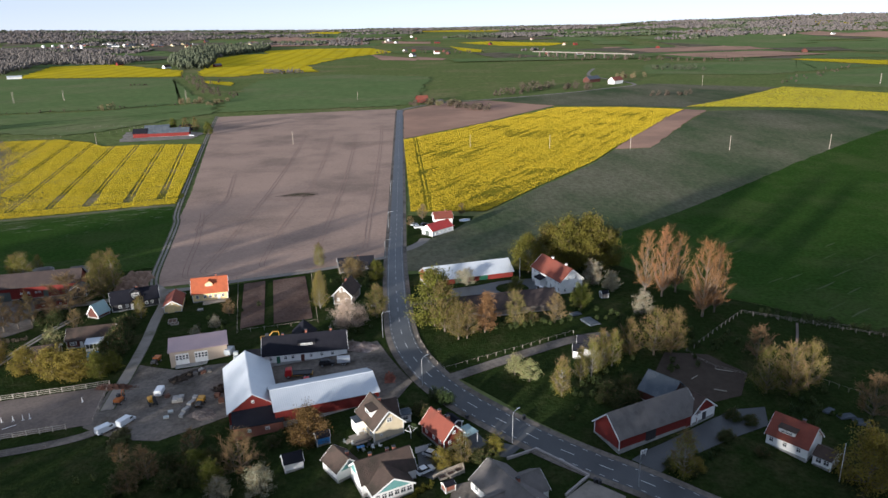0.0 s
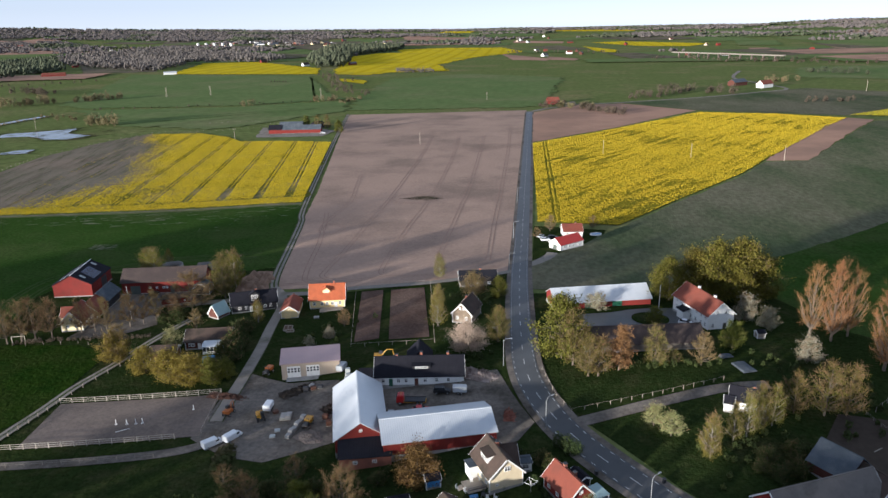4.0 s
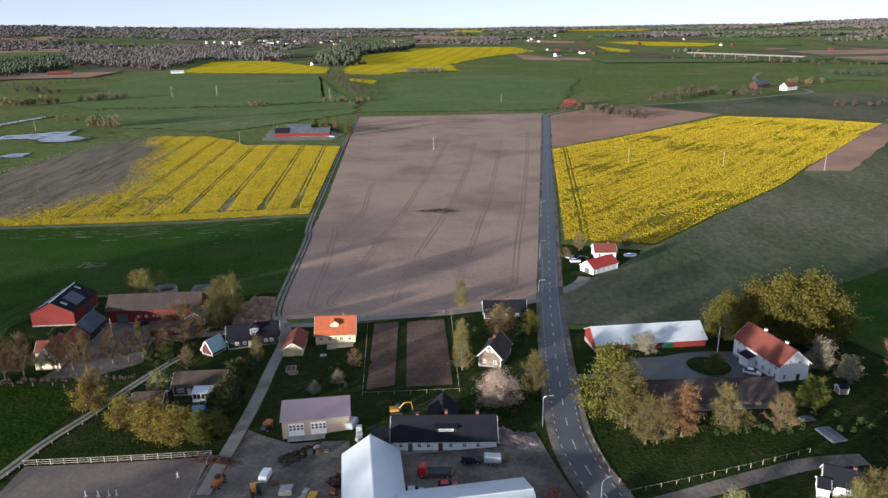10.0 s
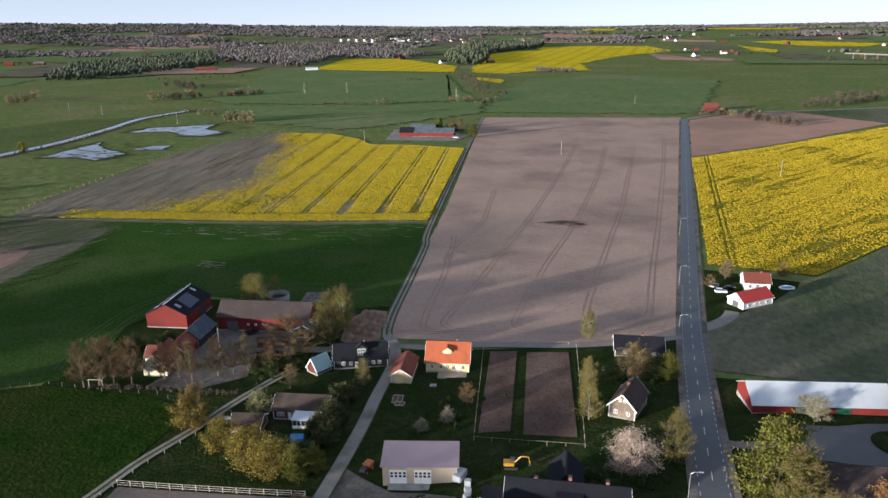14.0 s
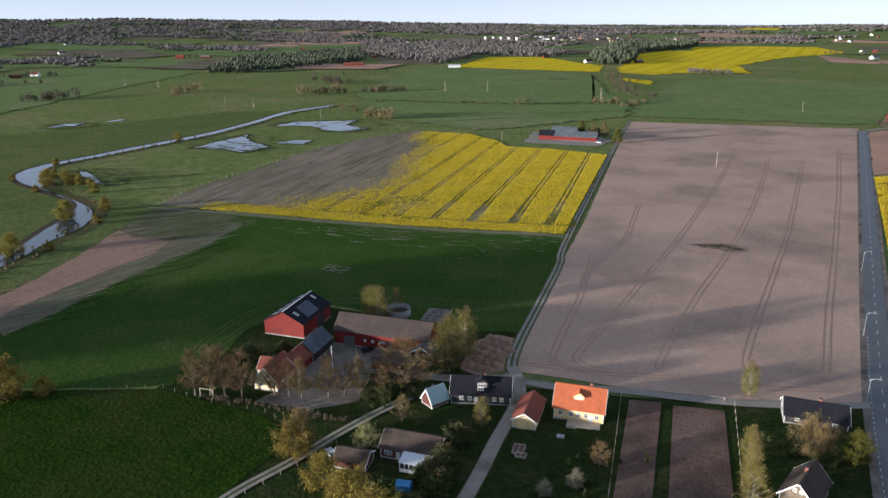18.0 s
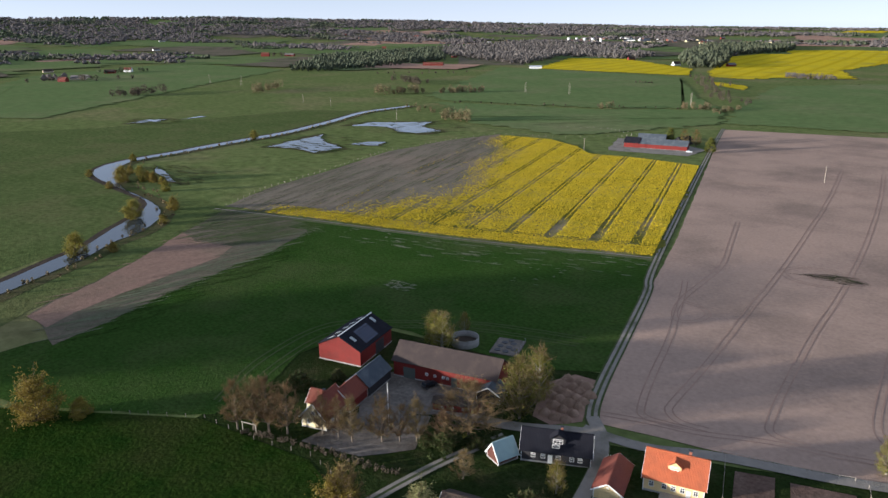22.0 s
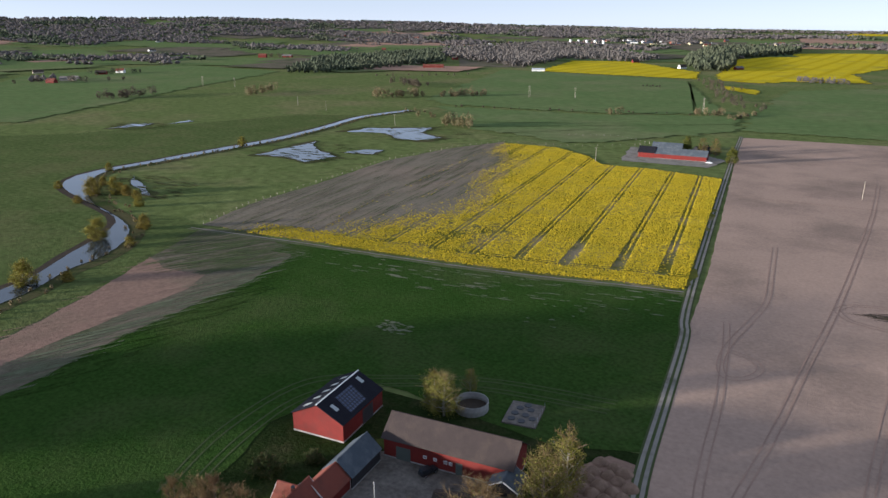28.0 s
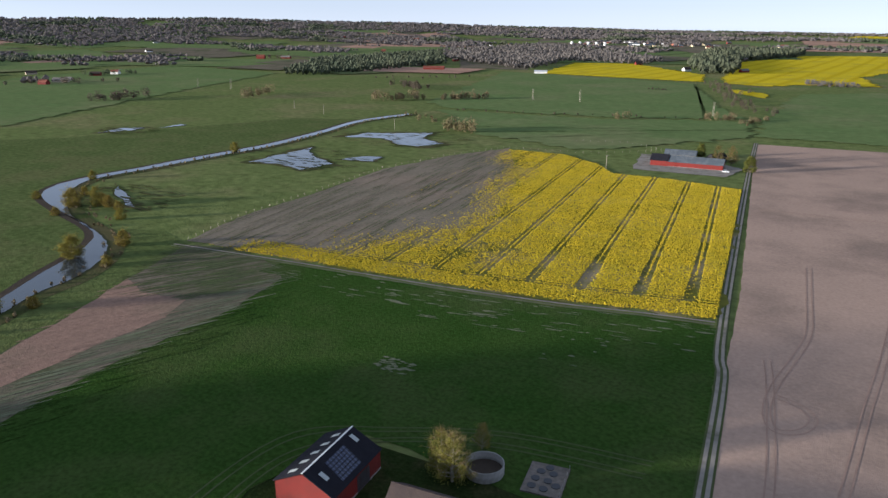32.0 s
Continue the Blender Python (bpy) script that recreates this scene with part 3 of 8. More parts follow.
def east_crop(x, y, u, v):
    big = noise.noise((x * 0.016, y * 0.016, 13.0))
    fine = noise.noise((u * 0.03, v * 0.2, 19.0))
    if x < 60 and tracks_open(x + 0.006 * (y - 360), 2000, 12.0, 0.65):
        return 0.05
    if tracks_open(v + 1.5 * noise.noise((u * 0.01, 0, 0)), 24.0, 6.0, 0.45):
        return 0.3
    return 0.80 - 0.42 * blend(0.0, 0.45, 0.7 * big + 0.5 * fine) - 0.28 * blend(0.0, 0.5, fine)


rapeseed("rapeseed_field", [(-357.3, 647.9), (-307.3, 651.7), (-270.6, 629.0), (-250.6, 605.1), (-216.4, 609.1), (-168.5, 602.9), (-128.5, 394.0), (-151.0, 388.0), (-178.0, 379.5), (-220.0, 369.5), (-258.0, 362.5), (-291.5, 356.5), (-340.0, 347.0), (-330.0, 395.4), (-322.0, 431.3), (-326.0, 473.1), (-345.0, 546.1), (-374.0, 620.0)], 101.5, 0.56, 1, "bright yellow flowering rapeseed with straight wheel tracks", west_crop, soil=None)
WEST_PTS = [(-350.3, 647.9), (-307.3, 651.7), (-270.6, 629.0), (-250.6, 605.1), (-216.4, 609.1), (-168.5, 602.9), (-128.5, 394.0), (-151.0, 388.0), (-178.0, 379.5), (-220.0, 369.5), (-258.0, 362.5), (-291.5, 357.0), (-270.6, 395.4), (-252.4, 431.3), (-258.5, 473.1), (-290.3, 546.1)]
drape("rapeseed_soil", WEST_PTS, 0.3, RAPET, "green stems and soil between the rapeseed rows", "field", 25, 6)
rapeseed("rapeseed_field", [(2.5, 595.2), (77.6, 672.3), (177.1, 787.1), (241.8, 756.8), (287.6, 702.1), (215.3, 593.0), (159.7, 514.3), (133.6, 473.7), (81.1, 407.1), (43.3, 354.9), (4.0, 358.7)], 54.9, 0.72, 2, "bright yellow flowering rapeseed beside the road", east_crop, soil=RAPEG)
rapeseed("rapeseed_field", [(301.3, 729.8), (535.9, 968.9), (610.7, 857.2), (659.8, 796.3), (545.8, 656.7), (477.6, 667.7)], 40, 2.2, 3, "yellow rapeseed on the eastern slope", lambda x, y, u, v: 0.95)


def streaks(name, poly, angle, n, length, wide, dz, material, label, seed, category="field"):
    """Many thin tapering streaks lying on the ground, in one mesh."""
    r = random.Random(seed)
    xs, ys = [p[0] for p in poly], [p[1] for p in poly]
    verts, faces, c, s = [], [], math.cos(radians(angle)), math.sin(radians(angle))
    while n > 0:
        x, y = r.uniform(min(xs), max(xs)), r.uniform(min(ys), max(ys))
        n -= 1
        if not within(np.array([x]), np.array([y]), poly)[0]:
            continue
        L, w, k = r.uniform(*length), r.uniform(*wide), len(verts)
        m = max(3, int(L / 8) + 2)
        for j in range(m):
            f = j / (m - 1)
            ww = w * (math.sin(math.pi * (0.06 + 0.88 * f)) ** 0.6) * r.uniform(0.6, 1.2) / 2
            sway = r.uniform(-0.2, 0.2) * w
            for e in (-1, 1):
                px, py = x + c * (f - 0.5) * L - s * (e * ww + sway), y + s * (f - 0.5) * L + c * (e * ww + sway)
                verts.append((px, py, ground(px, py) + dz + r.uniform(0, 0.02)))
        faces += [(k + 2 * j, k + 2 * j + 2, k + 2 * j + 3, k + 2 * j + 1) for j in range(m - 1)]
    me = bpy.data.meshes.new(name)
    me.from_pydata(verts, [], faces)
    me.materials.append(material)
    return tagged(new(name, me), label, category, kind="stuff")


ribbon("headland_track", [(x + 0.4, y - 2.4) for x, y in SOUTH_EDGE], 1.0, 0.34, PALEGRAVEL, "pale worn headland track below the rapeseed", "track")
ribbon("headland_track", [(x + 0.8, y - 4.6) for x, y in SOUTH_EDGE], 0.7, 0.34, PALESCUFF, "faint second rut of the headland track", "track")
drape("cereal_edge", [(x, y - 5.4) for x, y in SOUTH_EDGE[1:]] + [(x, y - 18.0) for x, y in SOUTH_EDGE[:0:-1]], 0.17, CROP, "upper edge of the green cereal field", "field", 15, 0.8)
streaks("bare_scuffs", [(-300, 340), (-290, 351), (-178, 374), (-127, 388), (-122, 368), (-200, 340)], 14, 260, (1.5, 8.0), (0.3, 1.1), 0.2, PALESCUFF, "pale thin spots in the cereal along the headland", 41)
streaks("bare_scuffs", [(-201, 303), (-190, 303), (-190, 310), (-201, 310)], 20, 40, (0.8, 3.0), (0.4, 1.4), 0.2, PALESCUFF, "pale trampled spot in the cereal", 42)
streaks("bare_scuffs", [(-165, 335), (-150, 335), (-150, 360), (-165, 360)], 20, 12, (0.8, 3.0), (0.4, 1.0), 0.2, PALESCUFF, "small pale spots in the cereal", 43)
RIVERSIDE = [(-345.4, 344.5), (-321.4, 353.3), (-289.8, 347.6), (-277.8, 339.5), (-279.9, 319.3), (-288.0, 303.3), (-308.9, 298.9), (-326.1, 303.8)]
SOIL_STRIP = [(-326.1, 303.8), (-308.9, 298.9), (-288.0, 303.3), (-281.1, 289.4), (-279.8, 270.5), (-276.5, 251.0), (-275.2, 235.1), (-268.0, 210.0), (-284.0, 212.0), (-295.4, 244.0), (-305.0, 265.7), (-312.6, 279.5)]
drape("bare_strip", SOIL_STRIP, 0.19, SOILD, "bare reddish soil strip beside the river", "field", 15, 1.8)
streaks("soil_streaks", [(x - 2, y + 3) for x, y in SOIL_STRIP], 66, 260, (5, 18), (0.3, 1.0), 0.21, SOILD, "bare reddish soil showing through the failed crop", 44)
streaks("thin_crop_streaks", RIVERSIDE, 66, 520, (5, 22), (0.25, 0.7), 0.23, GREENTHIN, "thin green drill rows of the failed crop", 45)
streaks("thin_crop_streaks", [(-281, 338), (-284, 305), (-279, 289), (-277, 262), (-273, 240), (-266, 212), (-253, 206), (-257, 236), (-262, 262), (-265, 290), (-267, 312), (-275, 338)], 72, 420, (5, 20), (0.25, 0.8), 0.24, PALESCUFF, "pale thin edge of the cereal", 46)
streaks("crop_streaks", [(-270, 332), (-268, 300), (-264, 262), (-258, 232), (-253, 206), (-244, 225), (-250, 270), (-256, 320)], 72, 260, (3, 11), (0.3, 0.9), 0.26, CROP, "ragged edge of the green cereal", 47)
streaks("thin_crop_streaks", [(-351.1, 348.9), (-363.9, 388.7), (-371.2, 448.1), (-384.9, 530.4), (-376.2, 604.8), (-357.2, 654.9), (-300, 560.5), (-280, 475.4), (-270, 395.1), (-298.7, 364)], 101.5, 420, (8, 50), (0.2, 0.6), 0.36, GREENTHIN, "thin drill rows in the failed rapeseed", 48)
streaks("pale_streaks", [(-351.1, 348.9), (-363.9, 388.7), (-371.2, 448.1), (-384.9, 530.4), (-376.2, 604.8), (-357.2, 654.9), (-300, 560.5), (-280, 475.4), (-270, 395.1), (-298.7, 364)], 101.5, 120, (8, 60), (0.2, 0.7), 0.37, BARE, "pale bare lines in the failed rapeseed", 49)
streaks("bare_scuffs", [(96, 230), (120, 212), (240, 160), (300, 240), (130, 300)], 35, 70, (2, 16), (0.3, 0.9), 0.2, GREENTHIN, "thin pale lines in the hillside cereal", 53)

ROAD = [(86.0, 92.0), (72.0, 102.0), (58.9, 111.9), (49.2, 120.0), (33.9, 131.4), (20.6, 144.0), (9.4, 157.6), (2.7, 170.9), (-1.4, 186.4), (-2.9, 208.2), (-3.7, 239.7), (-4.1, 283.2), (-3.7, 332.5), (-2.6, 472.0), (0.1, 810.4)]
ribbon("verge", ROAD, 9.6, 0.2, GRAVEL, "gravelly road shoulder", "verge")
ribbon("road", ROAD, 6.4, 0.26, ASPHALT, "grey asphalt country road curving through the village", "road")
far_road = [(0.1, 808.0), (25.0, 845.0), (60.0, 880.0), (110.4, 896.0), (225.6, 956.0), (300.0, 1010.0), (352.0, 1052.0), (350.0, 1130.0), (335.0, 1250.0), (390.0, 1420.0)]
ribbon("country_road", far_road, 6.0, 0.35, PALEGRAVEL, "winding pale country road in the distance", "road")
TRACK = [(-78.5, 165.0), (-80.5, 190.0), (-82.4, 207.1), (-84.8, 222.1), (-87.5, 240.9), (-91.5, 252.5), (-97.2, 260.1), (-101.8, 276.6), (-108.2, 311.0), (-116.2, 353.3), (-126.5, 396.0), (-173.4, 640.0), (-201.6, 795.5)]
def rutted(name, line, width, label, base):
    """A track with a grassy middle and two worn wheel ruts."""
    tr = ribbon(name, line, width, 0.2, base, label, "track")
    fine = smooth_line(line, 5)
    for s in (-1, 1):
        off = []
        for i, (x, y) in enumerate(fine):
            a, b = fine[max(0, i - 1)], fine[min(len(fine) - 1, i + 1)]
            d = math.hypot(b[0] - a[0], b[1] - a[1]) or 1
            off.append((x - (b[1] - a[1]) / d * 0.85 * s, y + (b[0] - a[0]) / d * 0.85 * s))
        ribbon("wheel_rut", off, 0.95, 0.25, PALEGRAVEL, parent=tr, n=1)
    return tr


rutted("field_track", TRACK, 3.8, "gravel farm track with two pale wheel ruts", SCUFF)
ribbon("village_lane", TRACK[:7], 3.3, 0.31, PALEGRAVEL, "worn pale gravel lane past the villas", "track")
ribbon("field_lane", [(-97.0, 254.0), (-82.0, 254.0), (-65.8, 259.6), (-39.3, 265.0), (-20.0, 272.5), (-5.0, 281.0)], 3.6, 0.26, PALEGRAVEL, "narrow gravel lane beside the field", "track")
ribbon("farm_lane", [(-92.0, 253.5), (-99.0, 251.2), (-111.1, 245.5), (-123.9, 243.1), (-133.0, 246.0)], 4.0, 0.25, PALEGRAVEL, "gravel lane to the farmyard", "track")
rutted("grass_track", [(-111.0, 240.5), (-117.0, 224.0), (-121.0, 208.0), (-123.2, 195.2), (-126.8, 180.9), (-128.2, 168.3), (-131.0, 150.0), (-134.0, 125.0)], 3.0, "two-wheel gravel track through the grass", SCUFF)
ribbon("paddock_track", [(-150.0, 138.0), (-125.0, 143.5), (-100.0, 148.0), (-80.0, 153.5), (-72.0, 162.0)], 3.2, 0.2, GRAVEL, "worn track below the riding arena", "track")

mark = bpy.data.objects["road"]
path_pts = smooth_line(ROAD, 12)
dist, seg, nxt = 0.0, [], 2.0
for (x0, y0), (x1, y1) in zip(path_pts, path_pts[1:]):
    d = math.hypot(x1 - x0, y1 - y0)
    while nxt < dist + d:
        f = (nxt - dist) / d
        seg.append((x0 + (x1 - x0) * f, y0 + (y1 - y0) * f, math.atan2(y1 - y0, x1 - x0)))
        nxt += 3.0
    dist += d


def dash(name, x, y, a, length, wide, side):
    x, y = x - math.sin(a) * side, y + math.cos(a) * side
    bm, vs = bmesh.new(), []
    for u, v in ((-1, -1), (1, -1), (1, 1), (-1, 1)):
        px, py = x + u * length / 2 * math.cos(a) - v * wide / 2 * math.sin(a), y + u * length / 2 * math.sin(a) + v * wide / 2 * math.cos(a)
        vs.append(bm.verts.new((px, py, ground(px, py) + 0.30)))
    bm.faces.new(vs)
    part(name, bm, PAINT, mark)


for k, (x, y, a) in enumerate(seg):
    if k % 3 == 0:
        dash("centre_dash", x, y, a, 3.2, 0.16, 0)
    if y < 330:
        for side in (-2.75, 2.75):
            dash("edge_dash", x, y, a, 1.2, 0.13, side)

# ---- building blocks ----


def box_into(bm, cx, cy, cz, sx, sy, sz, turn=0.0, tilt=0.0):
    m = Matrix.Translation((cx, cy, cz)) @ Matrix.Rotation(radians(turn), 4, "Z") @ Matrix.Rotation(radians(tilt), 4, "Y") @ Matrix.Diagonal((sx, sy, sz, 1))
    bmesh.ops.create_cube(bm, size=1.0, matrix=m)


def boxes(*rows):
    bm = bmesh.new()
    for r in rows:
        box_into(bm, *r)
    return bm


def prism(pts, x0, x1):
    """A profile in y and z, drawn out along x."""
    bm = bmesh.new()
    a = [bm.verts.new((x0, y, z)) for y, z in pts]
    b = [bm.verts.new((x1, y, z)) for y, z in pts]
    bm.faces.new(a)
    bm.faces.new(b[::-1])
    for i in range(len(pts)):
        j = (i + 1) % len(pts)
        bm.faces.new((a[j], a[i], b[i], b[j]))
    bmesh.ops.recalc_face_normals(bm, faces=bm.faces)
    return bm


def rod_into(bm, a, b, r0, r1=None, sides=6):
    a, b = Vector(a), Vector(b)
    q = (b - a).to_track_quat("Z", "Y")
    r1 = r0 if r1 is None else r1
    rings = []
    for p, r in ((a, r0), (b, r1)):
        rings.append([bm.verts.new(p + q @ Vector((r * math.cos(k * math.tau / sides), r * math.sin(k * math.tau / sides), 0))) for k in range(sides)])
    for k in range(sides):
        j = (k + 1) % sides
        bm.faces.new((rings[0][k], rings[0][j], rings[1][j], rings[1][k]))
    bm.faces.new(rings[0][::-1])
    bm.faces.new(rings[1])


def rods(*rows):
    bm = bmesh.new()
    for r in rows:
        rod_into(bm, *r)
    return bm


def base_of(name, x, y, turn, label, category, group="", z=0.0):
    ob = new(name)
    ob.matrix_world = pose(x, y, ground(x, y) + 0.1 + z, 0, 0, turn)
    return tagged(ob, label, category, group)


SHARED = {}


def window_meshes(w, h, bars):
    key = (round(w, 2), round(h, 2), bars)
    if key not in SHARED:
        f, m = 0.11, 0.035
        xs, zs = [-w / 2, -w / 2 + f], [-h / 2, -h / 2 + f, h * 0.12 - m, h * 0.12 + m, h / 2 - f, h / 2]
        for k in range(bars):
            c = -w / 2 + w * (k + 1) / (bars + 1)
            xs += [c - m, c + m]
        xs += [w / 2 - f, w / 2]
        bm = bmesh.new()
        g = [[bm.verts.new((x, 0.045, z)) for z in zs] for x in xs]
        for a in range(len(xs) - 1):
            for b in range(len(zs) - 1):
                if a % 2 == 0 or b % 2 == 0:
                    bm.faces.new((g[a][b], g[a + 1][b], g[a + 1][b + 1], g[a][b + 1]))
        got = bmesh.ops.extrude_face_region(bm, geom=bm.faces[:])["geom"]
        for v in got:
            if isinstance(v, bmesh.types.BMVert):
                v.co.y -= 0.1
        bmesh.ops.recalc_face_normals(bm, faces=bm.faces)
        SHARED[key] = (mesh_of(bm, "window", WHITE), mesh_of(boxes((0, 0.0, 0, w - 0.1, 0.03, h - 0.1)), "pane", GLASS))
    return SHARED[key]


def window(parent, side, u, z, w, h, L, W, bars=1):
    fr, pn = window_meshes(w, h, bars)
    off = 0.045
    m = {"S": pose(u, -W / 2 - off, z), "N": pose(u, W / 2 + off, z, 0, 0, 180), "E": pose(L / 2 + off, u, z, 0, 0, 90), "W": pose(-L / 2 - off, u, z, 0, 0, -90)}[side]
    ob = part("window", fr, None, parent)
    ob.matrix_local = m
    p = part("pane", pn, None, ob)
    p.matrix_local = pose(0, 0.02, 0)
    return ob


def panel(parent, name, side, u, z, w, h, L, W, material, proud=0.06, label=""):
    bm = boxes((0, 0, 0, w, proud * 2, h), (-w / 4, -proud, 0, 0.06, 0.05, h * 0.96), (w / 4, -proud, 0, 0.06, 0.05, h * 0.96), (0, -proud, h * 0.25, w * 0.96, 0.04, 0.08))
    ob = part(name, bm, material, parent, label)
    ob.matrix_local = {"S": pose(u, -W / 2, z), "N": pose(u, W / 2, z, 0, 0, 180), "E": pose(L / 2, u, z, 0, 0, 90), "W": pose(-L / 2, u, z, 0, 0, -90)}[side]
    return ob


def chimney(parent, x, y, z0, z1, size=0.6, material=None):
    c = part("chimney", boxes((x, y, (z0 + z1) / 2, size, size, z1 - z0)), material or BRICK, parent)
    part("chimney_cap", boxes((x, y, z1 + 0.06, size + 0.16, size + 0.16, 0.12)), DARK, c)


def slab(y0, z0, y1, z1, x0, x1, t):
    """A roof plane as a thick slab between two lines."""
    d = Vector((0, z1 - z0, -(y1 - y0))).normalized()
    ny, nz = -(z1 - z0), (y1 - y0)
    k = math.hypot(ny, nz)
    ny, nz = ny / k * t, nz / k * t
    if nz < 0:
        ny, nz = -ny, -nz
    return prism([(y0, z0), (y1, z1), (y1 + ny, z1 + nz), (y0 + ny, z0 + nz)], x0, x1)


def dormer(parent, side, u, L, W, eave, ridge, w, h, wall, roof, bars=2):
    s = -1 if side == "S" else 1
    rise = (ridge - eave) / (W / 2)
    yf = W / 2 * 0.62
    z0 = eave + rise * (W / 2 - yf)
    zt = z0 + h
    yb = max(0.3, W / 2 - (zt + w * 0.35 - eave) / rise)
    bm = bmesh.new()
    pts = [(-w / 2, z0 - 0.3), (w / 2, z0 - 0.3), (w / 2, zt), (0, zt + w * 0.38), (-w / 2, zt)]
    a = [bm.verts.new((u + x, s * yf, z)) for x, z in pts]
    b = [bm.verts.new((u + x, s * yb, z)) for x, z in pts]
    bm.faces.new(a), bm.faces.new(b[::-1])
    for i in range(5):
        bm.faces.new((a[(i + 1) % 5], a[i], b[i], b[(i + 1) % 5]))
    bmesh.ops.recalc_face_normals(bm, faces=bm.faces)
    d = part("dormer", bm, wall, parent)
    for k in (-1, 1):
        q = slab(0, zt + w * 0.38 + 0.02, k * (w / 2 + 0.25), zt - 0.17, 0, yf + 0.35 - yb, 0.1)
        r = part("dormer_roof", q, roof, d)
        r.matrix_local = pose(u, s * (yf + 0.35), 0, 0, 0, 90 if s > 0 else 90) @ (pose(-(yf + 0.35 - yb), 0, 0) if s > 0 else pose(0, 0, 0))
    fr, pn = window_meshes(w * 0.7, h * 0.75, bars)
    o = part("dormer_window", fr, None, d)
    o.matrix_local = pose(u, s * (yf + 0.05), z0 + h * 0.5, 0, 0, 0 if s < 0 else 180)
    return d


def shed_dormer(parent, side, u, W, eave, ridge, w, h, wall, roof, front=0.68):
    """A box dormer under its own gently sloping roof, with a band of window."""
    s = -1 if side == "S" else 1
    rise = (ridge - eave) / (W / 2)
    yf = W / 2 * front
    z0 = eave + rise * (W / 2 - yf)
    zt = z0 + h
    yb = max(0.2, W / 2 - (zt + 0.25 - eave) / rise)
    d = part("dormer", prism([(s * yf, z0 - 0.3), (s * yf, zt), (s * yb, zt + 0.25), (s * yb, z0 - 0.3)], u - w / 2, u + w / 2), wall, parent)
    part("dormer_roof", slab(s * yb, zt + 0.3, s * (yf + 0.3), zt - 0.02, u - w / 2 - 0.25, u + w / 2 + 0.25, 0.1), roof, d)
    fr, pn = window_meshes(w * 0.72, h * 0.62, 2)
    o = part("dormer_window", fr, None, d)
    o.matrix_local = pose(u, s * (yf + 0.05), z0 + h * 0.52, 0, 0, 0 if s < 0 else 180)
    p = part("pane", pn, None, d)
    p.matrix_local = pose(u, s * (yf + 0.03), z0 + h * 0.52, 0, 0, 0 if s < 0 else 180)
    return d


def gable_panel(parent, e, L, W, eave, ridge, material):
    """Boarding of another colour in the gable above the eaves."""
    x = e * L / 2
    return part("gable_boarding", prism([(-W / 2 + 0.05, eave - 0.1), (W / 2 - 0.05, eave - 0.1), (0, ridge - 0.12)], min(x, x + e * 0.05), max(x, x + e * 0.05)), material, parent)


def house(name, x, y, turn, L, W, eave, ridge, wall, roof, label, category="house", over=0.45, trim=WHITE, wins=(), doors=(),
          chims=(), dorms=(), plinth=0.35, group="", z=0.0, caps=None, stack=None):
    h = base_of(name, x, y, turn, label, category, group, z)
    body = [(-W / 2, -1.2), (W / 2, -1.2), (W / 2, eave), (0, ridge), (-W / 2, eave)]
    part("wall", prism(body, -L / 2, L / 2), wall, h)
    if plinth:
        part("plinth", boxes((0, 0, plinth / 2 - 0.6, L + 0.1, W + 0.1, plinth + 1.2)), CONCRETE, h)
    sl = (ridge - eave) / (W / 2)
    for s in (-1, 1):
        part("roof_slope", slab(0, ridge + 0.02, s * (W / 2 + over), eave - sl * over + 0.02, -L / 2 - over, L / 2 + over, 0.16), roof, h)
    part("ridge_cap", boxes((0, 0, ridge + 0.2, L + 2 * over, 0.34, 0.12)), caps or roof, h)
    if trim:
        for e in (-1, 1):
            for s in (-1, 1):
                bb = slab(0, ridge - 0.16, s * (W / 2 + over), eave - sl * over - 0.16, 0, 0.06, 0.3)
                o = part("bargeboard", bb, trim, h)
                o.matrix_local = pose(e * (L / 2 + over) - (0.0 if e > 0 else 0.06), 0, 0)
            for s in (-1, 1):
                part("corner_board", boxes((e * L / 2, s * W / 2, eave / 2, 0.16, 0.16, eave)), trim, h)
    for side, us, zz, w, hh in wins:
        for u in us:
            window(h, side, u, zz, w, hh, L, W)
    for side, u, w, hh, m in doors:
        panel(h, "door", side, u, hh / 2, w, hh, L, W, m)
    for cx, cy, up in chims:
        zc = ridge - sl * abs(cy)
        chimney(h, cx, cy, zc - 0.5, ridge + up, 0.6, stack)
    for side, u, w, hh in dorms:
        dormer(h, side, u, L, W, eave, ridge, w, hh, wall, roof)
    return h


def ridge_house(name, p0, p1, W, eave, ridge, wall, roof, label, category="house", over=0.4, **more):
    """A house given by the two ends of its roof ridge."""
    L = math.hypot(p1[0] - p0[0], p1[1] - p0[1]) - 2 * over
    h = house(name, (p0[0] + p1[0]) / 2, (p0[1] + p1[1]) / 2, math.degrees(math.atan2(p1[1] - p0[1], p1[0] - p0[0])), L, W, eave, ridge, wall, roof, label, category, over, **more)
    return h, L


# ---- trees ----


